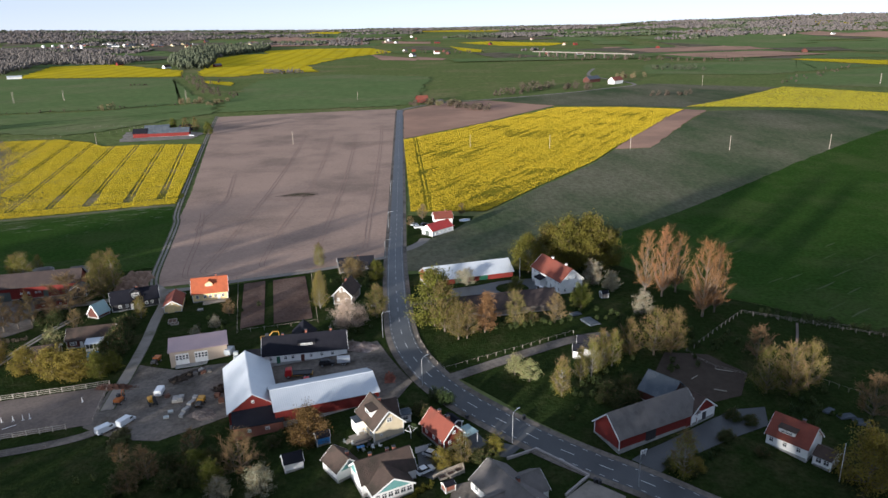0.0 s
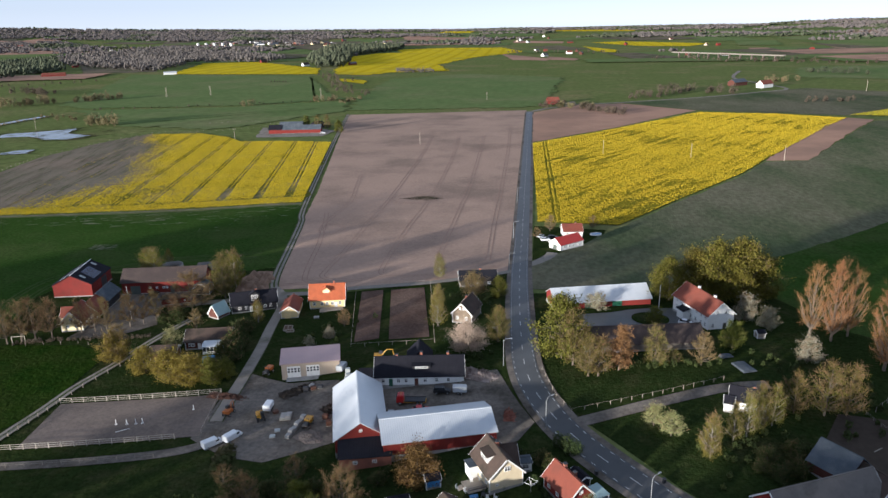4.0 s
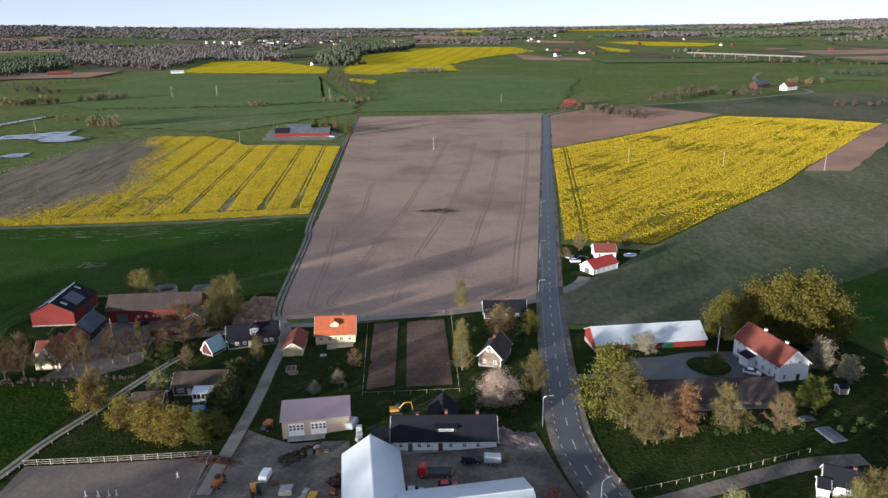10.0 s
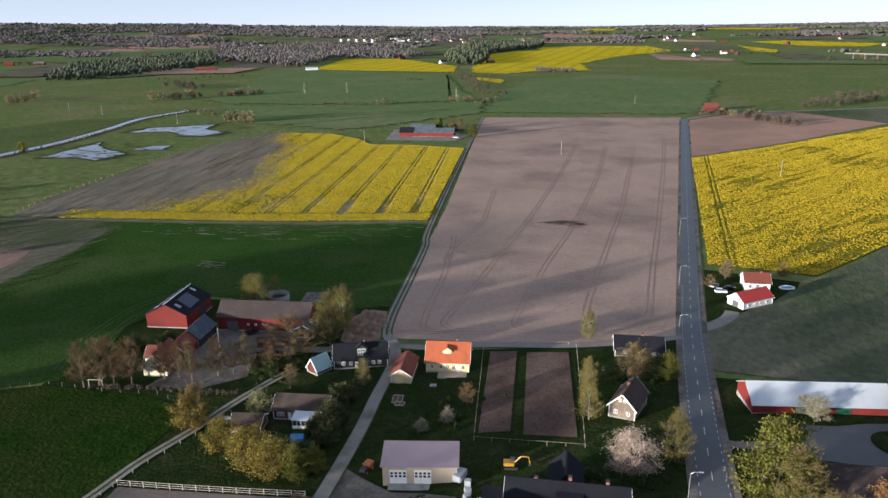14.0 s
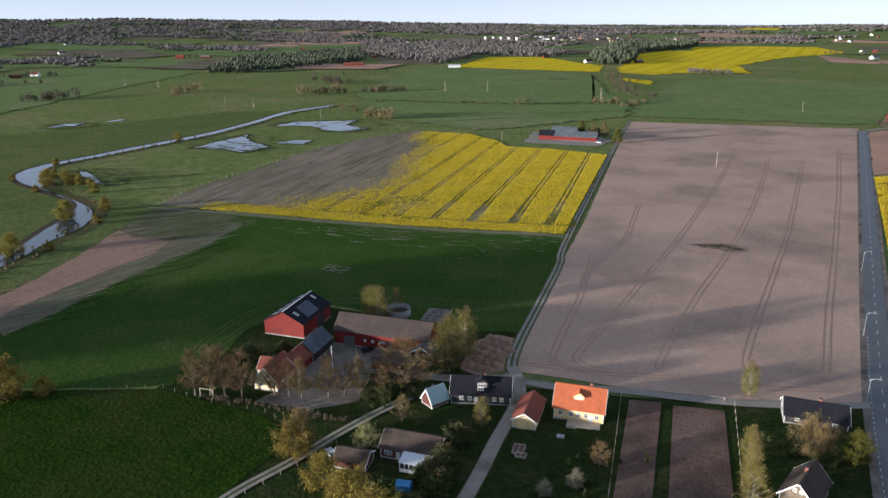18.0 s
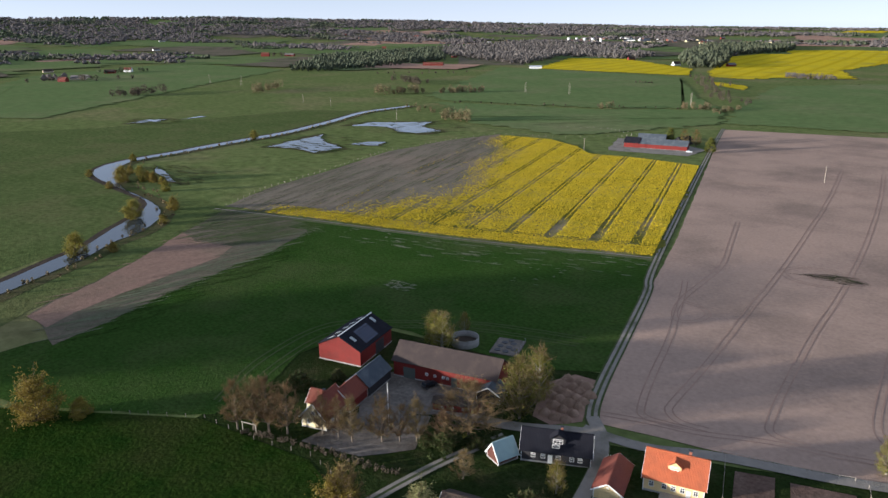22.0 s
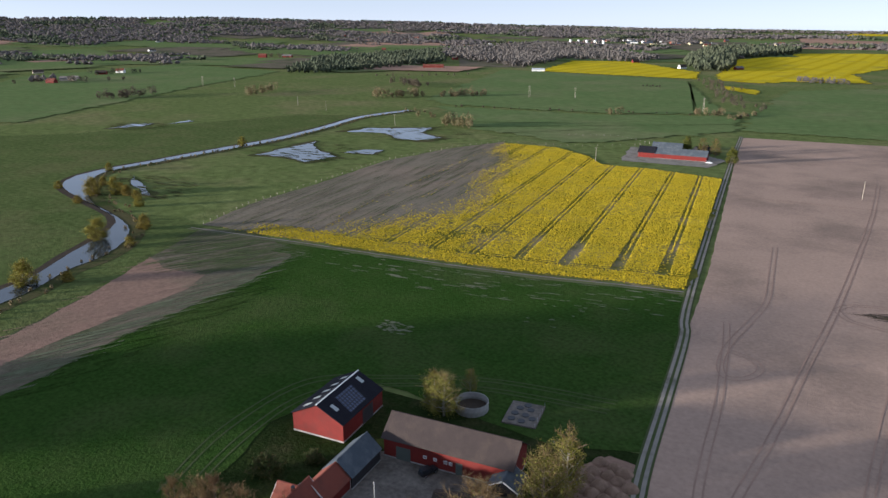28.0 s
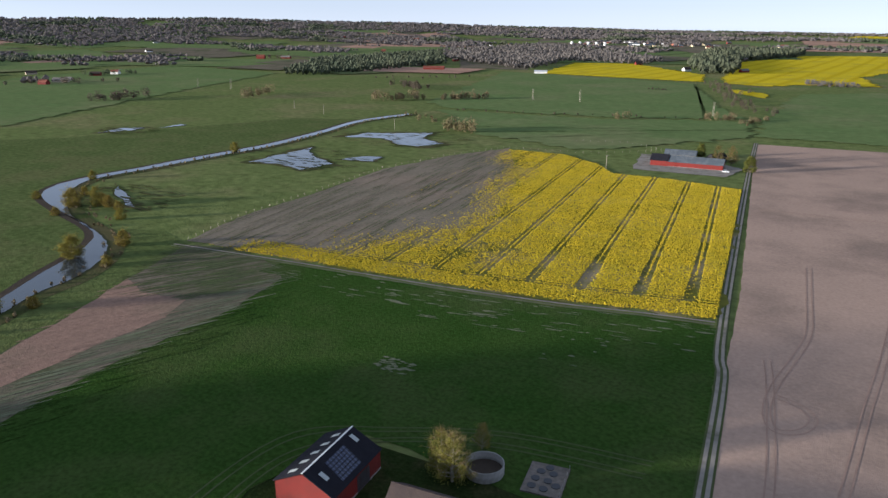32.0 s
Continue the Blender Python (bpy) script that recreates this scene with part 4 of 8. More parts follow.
def branch_mesh(rng, height, spread_r, levels, mat_trunk, start=0.25, count=11, steep=1.0, top=0.62):
    """Trunk and limbs that fill an egg-shaped outline; returns the mesh and the points where twigs begin."""
    bm, tips = bmesh.new(), []
    lean = Vector((rng.uniform(-0.04, 0.04), rng.uniform(-0.04, 0.04), 1))
    r0 = height * 0.016 + 0.05
    pts = [lean * height * k / 5 for k in range(5)]
    pts[-1] = lean * height * 0.90
    for i in range(4):
        rod_into(bm, pts[i], pts[i + 1], r0 * (1 - i * 0.22), r0 * (1 - (i + 1) * 0.22), 6)
    low = start + 0.06
    for k in range(count):
        g = (k + rng.random()) / count
        f = low + (0.97 - low) * g
        wide = math.sin(math.pi * min(0.98, g ** top * 0.92 + 0.08)) ** 0.65
        reach = spread_r * wide * rng.uniform(0.7, 1.12)
        a = k * 2.4 + rng.uniform(-0.5, 0.5)
        f0 = max(start * rng.uniform(0.7, 1.2), f - steep * reach / height * rng.uniform(0.8, 1.1))
        f0 = min(f0, 0.86)
        p = lean * height * f0
        end = lean * height * f + Vector((math.cos(a) * reach, math.sin(a) * reach, 0))
        mid = p.lerp(end, 0.5) + Vector((math.cos(a), math.sin(a), -0.6)) * reach * rng.uniform(0.02, 0.14)
        rb = r0 * (1 - f0) * 0.5 + 0.025
        rod_into(bm, p, mid, rb, rb * 0.6, 4)
        rod_into(bm, mid, end, rb * 0.6, rb * 0.2, 4)
        tips += [(mid, end), (mid.lerp(end, 0.4), end)]
        for _ in range(levels):
            u = rng.uniform(0.2, 1.0)
            q = p.lerp(mid, u * 2) if u < 0.5 else mid.lerp(end, u * 2 - 1)
            d = (end - mid).normalized() * 0.7 + Vector((rng.gauss(0, 0.6), rng.gauss(0, 0.6), rng.gauss(0.15 * steep, 0.45)))
            e = q + d * spread_r * 0.30 * rng.uniform(0.6, 1.3)
            if e.z < 0.3:
                e.z = 0.3
            rod_into(bm, q, e, rb * 0.3, rb * 0.1, 3)
            tips.append((q, e))
    tips.append((pts[3], pts[4]))
    return mesh_of(bm, "trunk", mat_trunk), tips, lean


def card(verts, faces, c, s, rng):
    n = Vector((rng.gauss(0, 1), rng.gauss(0, 1), rng.gauss(0.3, 1))).normalized()
    u = n.orthogonal().normalized()
    v = n.cross(u)
    a = rng.random() * math.tau
    u, v = u * math.cos(a) + v * math.sin(a), v * math.cos(a) - u * math.sin(a)
    i = len(verts)
    verts += [c - u * s, c + v * s * 0.55, c + u * s, c - v * s * 0.5]
    faces.append((i, i + 1, i + 2, i + 3))


def crown_mesh(rng, tips, n, size, spread_r, material, weep=0.0, clump=0.13):
    verts, faces = [], []
    g = spread_r * clump
    weight = [rng.random() ** 0.6 for _ in tips]
    for a, b in rng.choices(tips, weight, k=n):
        p = a.lerp(b, rng.uniform(0.25, 1.12))
        p = p + Vector((rng.gauss(0, g), rng.gauss(0, g), rng.gauss(0, g * 0.8)))
        if weep:
            p.z -= abs(rng.gauss(0, 1)) * weep
        if p.z < 0.2:
            continue
        card(verts, faces, p, size * rng.uniform(0.55, 1.35), rng)
    me = bpy.data.meshes.new("crown")
    me.from_pydata(verts, [], faces)
    me.materials.append(material)
    return me


def twig_mesh(rng, tips, n, length, material, up=0.35, weep=False, thick=0.024):
    """Many fine forked shoots, as slim blades."""
    verts, faces = [], []
    for k in range(n):
        a, b = tips[rng.randrange(len(tips))]
        p = a.lerp(b, rng.uniform(0.1, 1.05))
        d = (b - a).normalized() * 0.8 + Vector((rng.gauss(0, 0.55), rng.gauss(0, 0.55), rng.gauss(up, 0.4)))
        if weep:
            d.z = -abs(d.z) - 0.5
        d = d.normalized() * length * rng.uniform(0.5, 1.3)
        s = d.orthogonal().normalized() * thick
        i = len(verts)
        m = p + d * 0.5
        f = m + (d * 0.6 + Vector((rng.gauss(0, 0.3), rng.gauss(0, 0.3), rng.gauss(0, 0.3))) * length * 0.6)
        s2 = d.cross(s).normalized() * thick
        verts += [p - s, p + s, p + d, m - s * 0.8, m + s * 0.8, f, p - s2, p + s2]
        faces += [(i, i + 1, i + 2), (i + 3, i + 4, i + 5), (i + 6, i + 7, i + 2)]
    me = bpy.data.meshes.new("crown")
    me.from_pydata(verts, [], faces)
    me.materials.append(material)
    return me


# kind: height, spread, limbs from, count, trunk, cards, card size, leaf, twigs, twig length, twig material
KINDS = {
    "oak": (16, 6.4, 0.08, 34, BARK, 15000, 0.25, LEAF_OAK, 1200, 1.2, TWIG, "broad tree in fresh yellow-green leaf"),
    "leafy": (12, 4.4, 0.06, 28, BARK, 8500, 0.21, LEAF_GREEN, 600, 1.0, TWIG, "tree in bright fresh green leaf"),
    "budding": (12, 3.9, 0.10, 26, BARK, 3200, 0.15, LEAF_BUD, 1300, 1.3, TWIG, "tree with thin brown twigs and first buds"),
    "bare": (11, 4.0, 0.14, 24, BARK, 350, 0.13, LEAF_BUD, 2300, 1.3, TWIG, "leafless tree with fine pale brown twigs"),
    "lime": (14, 3.6, 0.20, 26, BARK, 500, 0.13, LEAF_BUD, 2300, 1.3, TWIG, "tall lime tree with bare reddish twigs"),
    "poplar": (24, 5.0, 0.10, 40, BARK, 200, 0.16, LEAF_LARCH, 3200, 1.9, TWIGP, "tall bare poplar with orange-brown twigs"),
    "birch": (12, 3.1, 0.12, 28, BIRCHBARK, 4800, 0.14, LEAF_BIRCH, 900, 1.1, TWIG, "slender birch with small yellow-green leaves"),
    "golden": (9, 4.4, 0.03, 30, BARK, 7000, 0.20, LEAF_GOLD, 800, 1.0, TWIG, "round willow bush in golden-green leaf"),
    "copper": (9, 4.4, 0.03, 30, BARK, 8000, 0.19, LEAF_COPPER, 800, 1.0, TWIG, "round tree in bronze-brown young leaf"),
    "shrub": (4, 2.8, 0.02, 22, BARK, 3600, 0.19, LEAF_DARK, 700, 0.8, TWIG, "low dark green shrub"),
    "blossom": (7, 3.1, 0.06, 24, BARK, 4600, 0.13, BLOOM, 900, 0.8, TWIG, "small fruit tree in white blossom"),
    "fruit": (6, 2.7, 0.16, 22, BARK, 2600, 0.14, LEAF_PALE, 300, 0.8, TWIG, "small fruit tree with pale opening leaves"),
    "cherry": (11, 5.8, 0.04, 34, BARK, 12000, 0.155, CHERRYB, 900, 1.0, TWIG, "large cherry tree covered in pale pink blossom"),
    "weeping": (10, 4.4, 0.30, 26, BARK, 900, 0.18, LEAF_BUD, 2200, 2.2, TWIG, "weeping tree with drooping brown branches"),
    "larch": (12, 2.9, 0.05, 40, BARK, 6500, 0.18, LEAF_LARCH, 900, 0.8, TWIG, "rusty brown conifer beside the lawn"),
}
STEEP = {"poplar": 1.9, "lime": 1.7, "budding": 1.2, "bare": 1.1, "birch": 1.1, "larch": 0.1, "oak": 0.8, "golden": 0.8, "shrub": 0.6, "cherry": 0.5}
TEMPLATES = {}


def tree_template(kind, variant):
    key = (kind, variant)
    if key not in TEMPLATES:
        H, R, start, count, bark, cards, size, leaf, twigs, tl, tm, _ = KINDS[kind]
        rng = random.Random(f"{kind}{variant}")
        trunk, tips, _ = branch_mesh(rng, H, R, 5, bark, start=start, count=count, steep=STEEP.get(kind, 0.8), top=0.42 if kind == "larch" else 0.8 if kind == "poplar" else 0.62)
        crown = crown_mesh(rng, tips, cards, size, R, leaf, weep=0.9 if kind in ("weeping", "birch") else 0)
        tw = twig_mesh(rng, tips, twigs, tl, tm, weep=kind == "weeping")
        TEMPLATES[key] = (trunk, crown, tw)
    return TEMPLATES[key]


TREE_NO = [0]


def tree(kind, x, y, height, broad=1.0, group=""):
    TREE_NO[0] += 1
    H = KINDS[kind][0]
    trunk, crown, tw = tree_template(kind, TREE_NO[0] % 3)
    name = {"shrub": "shrub", "larch": "conifer"}.get(kind, "tree")
    k = height / H
    wide = max(k, 0.75 * k + 0.2) * broad
    ob = new(name)
    ob.matrix_world = pose(x, y, ground(x, y), 0, 0, (TREE_NO[0] * 77) % 360) @ Matrix.Diagonal((wide, wide, k, 1))
    tagged(ob, KINDS[kind][11], "shrub" if kind == "shrub" else "tree", group)
    part("trunk", trunk, None, ob)
    tagged(part("crown", crown, None, ob), kind="stuff")
    tagged(part("twig_spray", tw, None, ob), kind="stuff")
    return ob


TREES = (
    ("oak", ((45.5, 242.3, 14.4), (53.9, 245.3, 17.0), (60.7, 242.3, 19.9), (68.5, 243.0, 20.8), (77.0, 249.9, 15.4),)),
    ("leafy", ((8.3, 193.0, 18.3), (54.4, 200.4, 7.7), (36.5, 217.0, 5.4),)),
    ("budding", ((10.9, 188.7, 15.0), (14.4, 182.7, 11.3), (16.9, 182.8, 10.9),)),
    ("larch", ((22.4, 185.7, 12.3),)),
    ("budding", ((31.9, 188.3, 11.0), (36.7, 189.4, 4.4),)),
    ("bare", ((43.7, 189.2, 9.1),)),
    ("blossom", ((-32.3, 126.6, 6.0, 1.2), (-40.9, 126.4, 4.6, 1.2), (19.0, 232.0, 4.6, 1.0), (64.3, 223.8, 8.4), (69.2, 217.3, 6.6), (72.4, 195.3, 7.3), (21.6, 229.9, 5.8),)),
    ("cherry", ((-17.9, 200.4, 8.0, 1.2),)),
    ("birch", ((-29.0, 219.7, 11.4, 0.9), (-30.2, 227.4, 9.4, 0.9), (-30.8, 234.7, 9.0, 0.9), (-31.6, 241.0, 7.4), (-34.8, 272.3, 9.6),)),
    ("weeping", ((-19.7, 245.5, 10.1),)),
    ("leafy", ((-10.9, 246.9, 7.6),)),
    ("budding", ((-9.6, 204.6, 10.6, 1.05), (-9.0, 211.5, 8.0))),
    ("poplar", ((79.9, 214.9, 22.0, 0.8), (84.7, 212.0, 23.6, 0.8), (91.5, 217.5, 21.0, 0.8), (91.4, 195.2, 24.6, 0.95), (97.0, 199.2, 22.4, 0.85),)),
    ("budding", ((66.8, 169.4, 13.4), (72.2, 170.6, 12.4), (60.1, 169.4, 10.2))),
    ("birch", ((37.4, 151.8, 10.6, 0.85), (43.6, 157.7, 9.4, 0.8), (46.9, 159.5, 11.2, 0.85), (50.4, 162.6, 11.4, 0.85), (53.6, 164.0, 10.8, 0.85),)),
    ("fruit", ((27.4, 162.0, 5.6), (30.6, 158.6, 6.0), (-110.6, 206.0, 7.0),)),
    ("budding", ((10.6, 130.4, 7.6),)),
    ("golden", ((6.4, 129.8, 4.2), (18.2, 133.6, 3.6), (60.2, 124.0, 3.0),)),
    ("shrub", ((2.6, 148.6, 3.0), (4.4, 146.4, 2.4), (14.6, 130.6, 2.6), (17.0, 131.6, 2.2), (71.0, 133.2, 2.6), (75.8, 140.6, 2.6), (79.4, 139.0, 2.2), (55.0, 124.6, 2.2), (58.6, 123.0, 2.4), (77.0, 128.2, 2.0), (53.6, 148.4, 3.4), (50.2, 146.2, 2.8), (47.0, 148.6, 2.4), (49.0, 152.0, 3.0), (54.6, 154.4, 3.0),)),
    ("budding", ((89.6, 151.4, 12.4), (95.3, 150.6, 14.0), (102.0, 154.1, 13.0),)),
    ("bare", ((95.3, 167.9, 9.5), (110.1, 140.1, 11.8),)),
    ("golden", ((94.4, 117.8, 12.6),)),
    ("birch", ((56.8, 122.3, 11.1),)),
    ("golden", ((-124.8, 197.6, 9.0, 1.05), (-111.5, 191.0, 7.6, 1.15), (-102.0, 187.0, 8.6, 1.25), (-94.0, 184.6, 8.4, 1.2))),
    ("leafy", ((-88.0, 184.2, 8.4, 0.9), (-85.0, 187.6, 6.0, 0.9))),
        ("bare", ((-110.0, 220.8, 7.0),)),
    ("birch", ((-90.9, 227.1, 8.2),)),
    ("bare", ((-37.2, 132.7, 10.6, 1.1), (-58.0, 134.4, 8.0), (-60.5, 130.0, 6.0), (-50.6, 142.7, 6.0), (-66.0, 141.0, 5.0))),
    ("copper", ((-23.9, 143.0, 8.4, 1.15),)),
    ("leafy", ((-42.6, 128.6, 7.0, 0.9), (-47.4, 134.8, 6.0, 1.1))),
    ("shrub", ((-50.2, 137.0, 4.4), (-54.6, 137.6, 3.6), (-63.6, 136.4, 3.2), (-45.0, 138.4, 3.4), (-52.8, 131.0, 3.5), (-48.6, 132.1, 3.9), (-43.5, 130.5, 4.7), (-62.6, 130.5, 3.9), (-32.2, 142.2, 2.7), (-88.4, 199.2, 5.0), (-89.6, 190.7, 4.5), (-90.5, 207.0, 5.4),)),
    ("blossom", ((-62.4, 213.0, 4.0), (-67.1, 208.0, 3.2),)),
    ("bare", ((-60.0, 222.5, 5.9),)),
    ("shrub", ((-92.8, 213.1, 4.6), (-91.8, 202.3, 4.6), (-92.4, 218.6, 4.5),)),
    ("birch", ((-151.4, 271.6, 12.0, 1.35), (-155.4, 273.0, 11.0, 1.35), (-152.6, 285.6, 7.0), (-112.4, 260.7, 15.0),)),
    ("bare", ((-118.6, 236.3, 14.0, 1.5), (-122.4, 230.0, 8.0, 1.1))),
    ("budding", ((-112.1, 249.5, 17.0), (-113.6, 252.4, 13.0),)),
    ("lime", ((-148.0, 216.6, 10.5), (-143.5, 217.4, 11.0), (-139.8, 218.1, 12.0))),
    ("lime", ((-167.0, 206.4, 13.0, 1.15), (-163.4, 208.4, 13.6, 1.2), (-159.6, 209.9, 14.2, 1.1), (-155.2, 211.8, 13.0, 1.1))),
    ("lime", ((-133.9, 222.1, 12.0, 1.2), (-130.4, 224.4, 10.0), (-127.1, 226.9, 11.0, 1.1))),
    ("shrub", ((-169.4, 229.8, 4.5), (-163.8, 238.8, 2.9), (-120.2, 228.4, 4.3), (-124.5, 226.8, 2.6), (-114.1, 232.4, 2.6),)),
    ("golden", ((-211.5, 180.1, 11.8), (-204.4, 187.6, 5.1),)),
    ("golden", ((-476.1, 369.9, 5.0), (-464.0, 369.8, 6.6), (-450.0, 366.0, 5.4), (-439.0, 363.0, 6.2), (-427.2, 361.4, 5.0), (-410.0, 352.0, 5.6), (-489.4, 349.4, 4.6), (-444.5, 336.8, 4.4), (-334.5, 256.8, 9.7), (-325.6, 268.3, 4.1), (-367.7, 305.0, 9.9), (-347.8, 308.1, 4.4), (-456.0, 352.2, 9.9), (-445.3, 359.8, 6.6), (-515.9, 397.1, 5.3), (-523.6, 516.2, 7.2), (-367.3, 327.6, 7.0),)),
    ("leafy", ((-220.2, 699.6, 10.4), (-176.9, 661.1, 11.1),)),
    ("budding", ((-203.5, 683.5, 12.6), (-193.9, 681.6, 13.3),)),
    ("bare", ((3.1, 331.5, 4.9), (9.4, 342.8, 7.9), (29.9, 349.4, 6.2),)),
    ("bare", ((-123.4, 197.8, 11.2),)),
)
for kind, places in TREES:
    for place in places:
        tree(kind, *place)

# ---- the contractor's yard ----
W1 = ("S", "N", "E", "W")
barn = house("machine_barn", -41.2, 164.0, -74.8, 24.5, 11.8, 3.6, 7.6, RED, METAL, "red timber barn under a pale galvanised sheet roof", "barn", 0.35, None, caps=METAL,
             wins=(("E", (0.0,), 5.6, 0.7, 0.7),))
lean = base_of("brick_lean_to", -36.6, 149.6, 13.0, "brick lean-to with a dark roof against the barn gable", "outbuilding")
part("wall", prism([(-2.6, -1), (2.6, -1), (2.6, 4.0), (-2.6, 2.6)], -5.7, 5.7), BRICK, lean)
part("roof", slab(2.9, 4.15, -3.0, 2.65, -6.0, 6.0, 0.16), BLACKR, lean)
for u in (-2.2, 2.0):
    window(lean, "S", u, 1.5, 1.0, 0.8, 11.4, 5.2)
house("long_shed", -21.9, 158.7, 16.7, 25.5, 13.0, 3.4, 5.6, RED, METAL, "long red shed with a wide pale sheet-metal roof", "barn", 0.35, None, caps=METAL)
wc = house("whitewashed_cottage", -29.5, 184.8, 7.0, 23.0, 8.5, 2.9, 6.4, WHITE, BLACKR, "long whitewashed building with a black roof", "house", wins=(("S", (-9.5, -5.5, -3.5, 1.5, 4.5, 7.5), 1.6, 0.9, 1.1), ("N", (-8.0, -3.0, 4.0), 1.6, 0.9, 1.1)),
      doors=(("S", -7.5, 1.0, 2.1, P_GREEN), ("S", -0.8, 1.0, 2.1, BROWNW)), chims=((0.5, 0.6, 1.0), (7.5, 0.4, 0.9), (-6.0, 0.3, 0.5)))
shed_dormer(wc, "S", 0.5, 8.5, 2.9, 6.4, 4.6, 1.0, DARKW, BLACKR)
house("cottage_rear_wing", -30.6, 191.6, 97.0, 8.0, 6.4, 2.9, 6.0, DARKW, BLACKR, "dark rear wing behind the whitewashed cottage", "house", 0.35, None)
lt = base_of("cottage_lean_to", -43.6, 183.4, 7.0, "low black lean-to at the cottage end", "outbuilding")
part("wall", prism([(-3.0, -1), (3.0, -1), (3.0, 2.4), (-3.0, 2.0)], -2.2, 2.2), DARKW, lt)
part("roof", slab(3.2, 2.6, -3.2, 2.1, -2.5, 2.5, 0.14), BLACKR, lt)
garage = base_of("workshop_garage", -61.6, 191.5, 15.0, "beige workshop with two white doors and a mauve sheet roof", "garage")
part("wall", prism([(-3.6, -1), (3.6, -1), (3.6, 5.2), (-3.6, 4.3)], -7.9, 7.9), BEIGE, garage)
part("roof", slab(4.0, 5.45, -4.1, 4.35, -8.3, 8.3, 0.18), MAUVE, garage)
for u in (-4.6, 0.6):
    d = panel(garage, "folding_door", "S", u, 1.75, 3.6, 3.4, 15.8, 7.2, WHITE)
    for k in range(4):
        for zz in (0.2, 0.95):
            part("door_pane", boxes((-1.35 + 0.9 * k, -0.09, zz, 0.55, 0.04, 0.5)), GLASS, d)
part("ramp", boxes((-2.0, -4.6, 0.05, 9.4, 2.2, 0.2)), CONCRETE, garage)

# ---- houses by the lane ----
oh = house("orange_roofed_villa", -71.2, 243.4, 11.0, 12.0, 8.0, 3.5, 7.6, YELLOWW, TILEO, "yellow wooden villa with an orange tiled roof", "house", wins=(("S", (-4.4, -1.8, 0.0, 1.8, 4.4), 1.9, 1.0, 1.3), ("E", (-2.0, 2.0), 1.9, 1.0, 1.3), ("E", (0.0,), 4.9, 1.0, 1.1), ("W", (-2.0, 2.0), 1.9, 1.0, 1.3)),
           doors=(("S", 3.0, 1.0, 2.1, WHITE),), chims=((2.4, 0.8, 0.9),), dorms=(("S", -0.2, 2.6, 1.2),))
part("terrace", boxes((1.5, -5.6, 0.2, 8.0, 3.2, 0.5), (-1.2, -7.2, 0.05, 2.6, 1.2, 0.3)), TIMBER, oh)
house("villa_garage", -82.0, 235.8, 100.0, 11.0, 5.6, 2.6, 4.4, YELLOWW, TILER, "yellow garage with a worn red tile roof", "garage", wins=(("W", (0.0,), 3.3, 0.5, 0.4),), doors=(("W", 0.6, 2.2, 2.0, YELLOWW),))
dh = house("dark_cottage", -97.2, 240.2, 21.7, 15.4, 7.4, 3.0, 6.2, DARKW, BLACKR, "black-stained cottage with white window frames", "house", wins=(("S", (-5.0, -2.8, 0.6, 3.6, 5.4), 1.7, 1.0, 1.1), ("S", (0.0,), 4.6, 1.6, 1.0)), doors=(("S", -1.2, 1.0, 2.1, WHITE),), chims=((1.0, 0.6, 0.8),), dorms=(("S", 0.3, 3.2, 1.5),))
house("green_roofed_shed", -107.0, 232.4, 66.0, 5.2, 4.4, 1.5, 4.6, BROWNW, TEAL, "small shed with a steep pale green sheet roof", "shed", 0.3)
house("brown_bungalow", -100.0, 210.3, 11.0, 13.6, 7.8, 2.7, 5.0, BROWNW, BROWNR, "brown wooden bungalow with a dark tile roof", "house", wins=(("S", (-5.4, -4.4, -1.4), 1.5, 0.9, 1.2), ("E", (-1.5, 1.5), 1.5, 1.0, 1.1)), doors=(("S", -2.6, 0.9, 2.0, WHITE),))
con = base_of("conservatory", -96.2, 204.6, 11.0, "white glazed conservatory with a pale flat roof", "conservatory")
part("wall", boxes((0, 0, 0.3, 6.6, 3.4, 0.9)), WHITE, con)
part("roof", slab(1.9, 2.75, -1.95, 2.35, -3.5, 3.5, 0.1), METAL, con)
for k in range(7):
    part("post", boxes((-3.2 + k * 1.066, -1.6, 1.3, 0.12, 0.12, 2.3)), WHITE, con)
part("pane", boxes((0, -1.6, 1.5, 6.4, 0.03, 1.5)), GLASS, con)
house("brown_shed", -110.0, 200.4, 13.0, 7.4, 5.0, 2.4, 3.8, BROWNW, BROWNR, "low brown shed with a mossy roof", "shed", 0.4)

# ---- red farm ----
house("steel_barn", -172.4, 256.0, 100.5, 18.6, 14.2, 4.8, 8.4, RED, BLACKR, "large red barn with a black sheet roof and solar panels", "barn", 0.3, None, caps=WHITE, doors=(("E", 0, 0.1, 0.1, RED), ("S", 2.0, 5.0, 4.0, DARK)))
house("cow_barn", -138.6, 257.6, 11.0, 30.6, 10.0, 5.0, 8.6, RED, OLDROOF, "long red timber barn with a weathered brown roof", "barn", 0.5, None, wins=(("S", (-5.0, -2.5, 0.0, 1.2), 2.4, 0.8, 0.8),), doors=(("S", -10.4, 3.6, 3.3, DOORG), ("S", 3.2, 1.6, 3.0, DOORG)))
house("slate_barn", -154.6, 241.4, 99.0, 11.6, 7.0, 3.2, 6.2, DARKW, SLATE, "dark barn with a slate-blue roof by the farmyard", "barn", 0.3, None)
house("red_wing", -153.2, 231.4, 99.0, 8.6, 6.6, 3.0, 5.8, RED, TILER, "red wing with a red tiled roof", "outbuilding", 0.3)
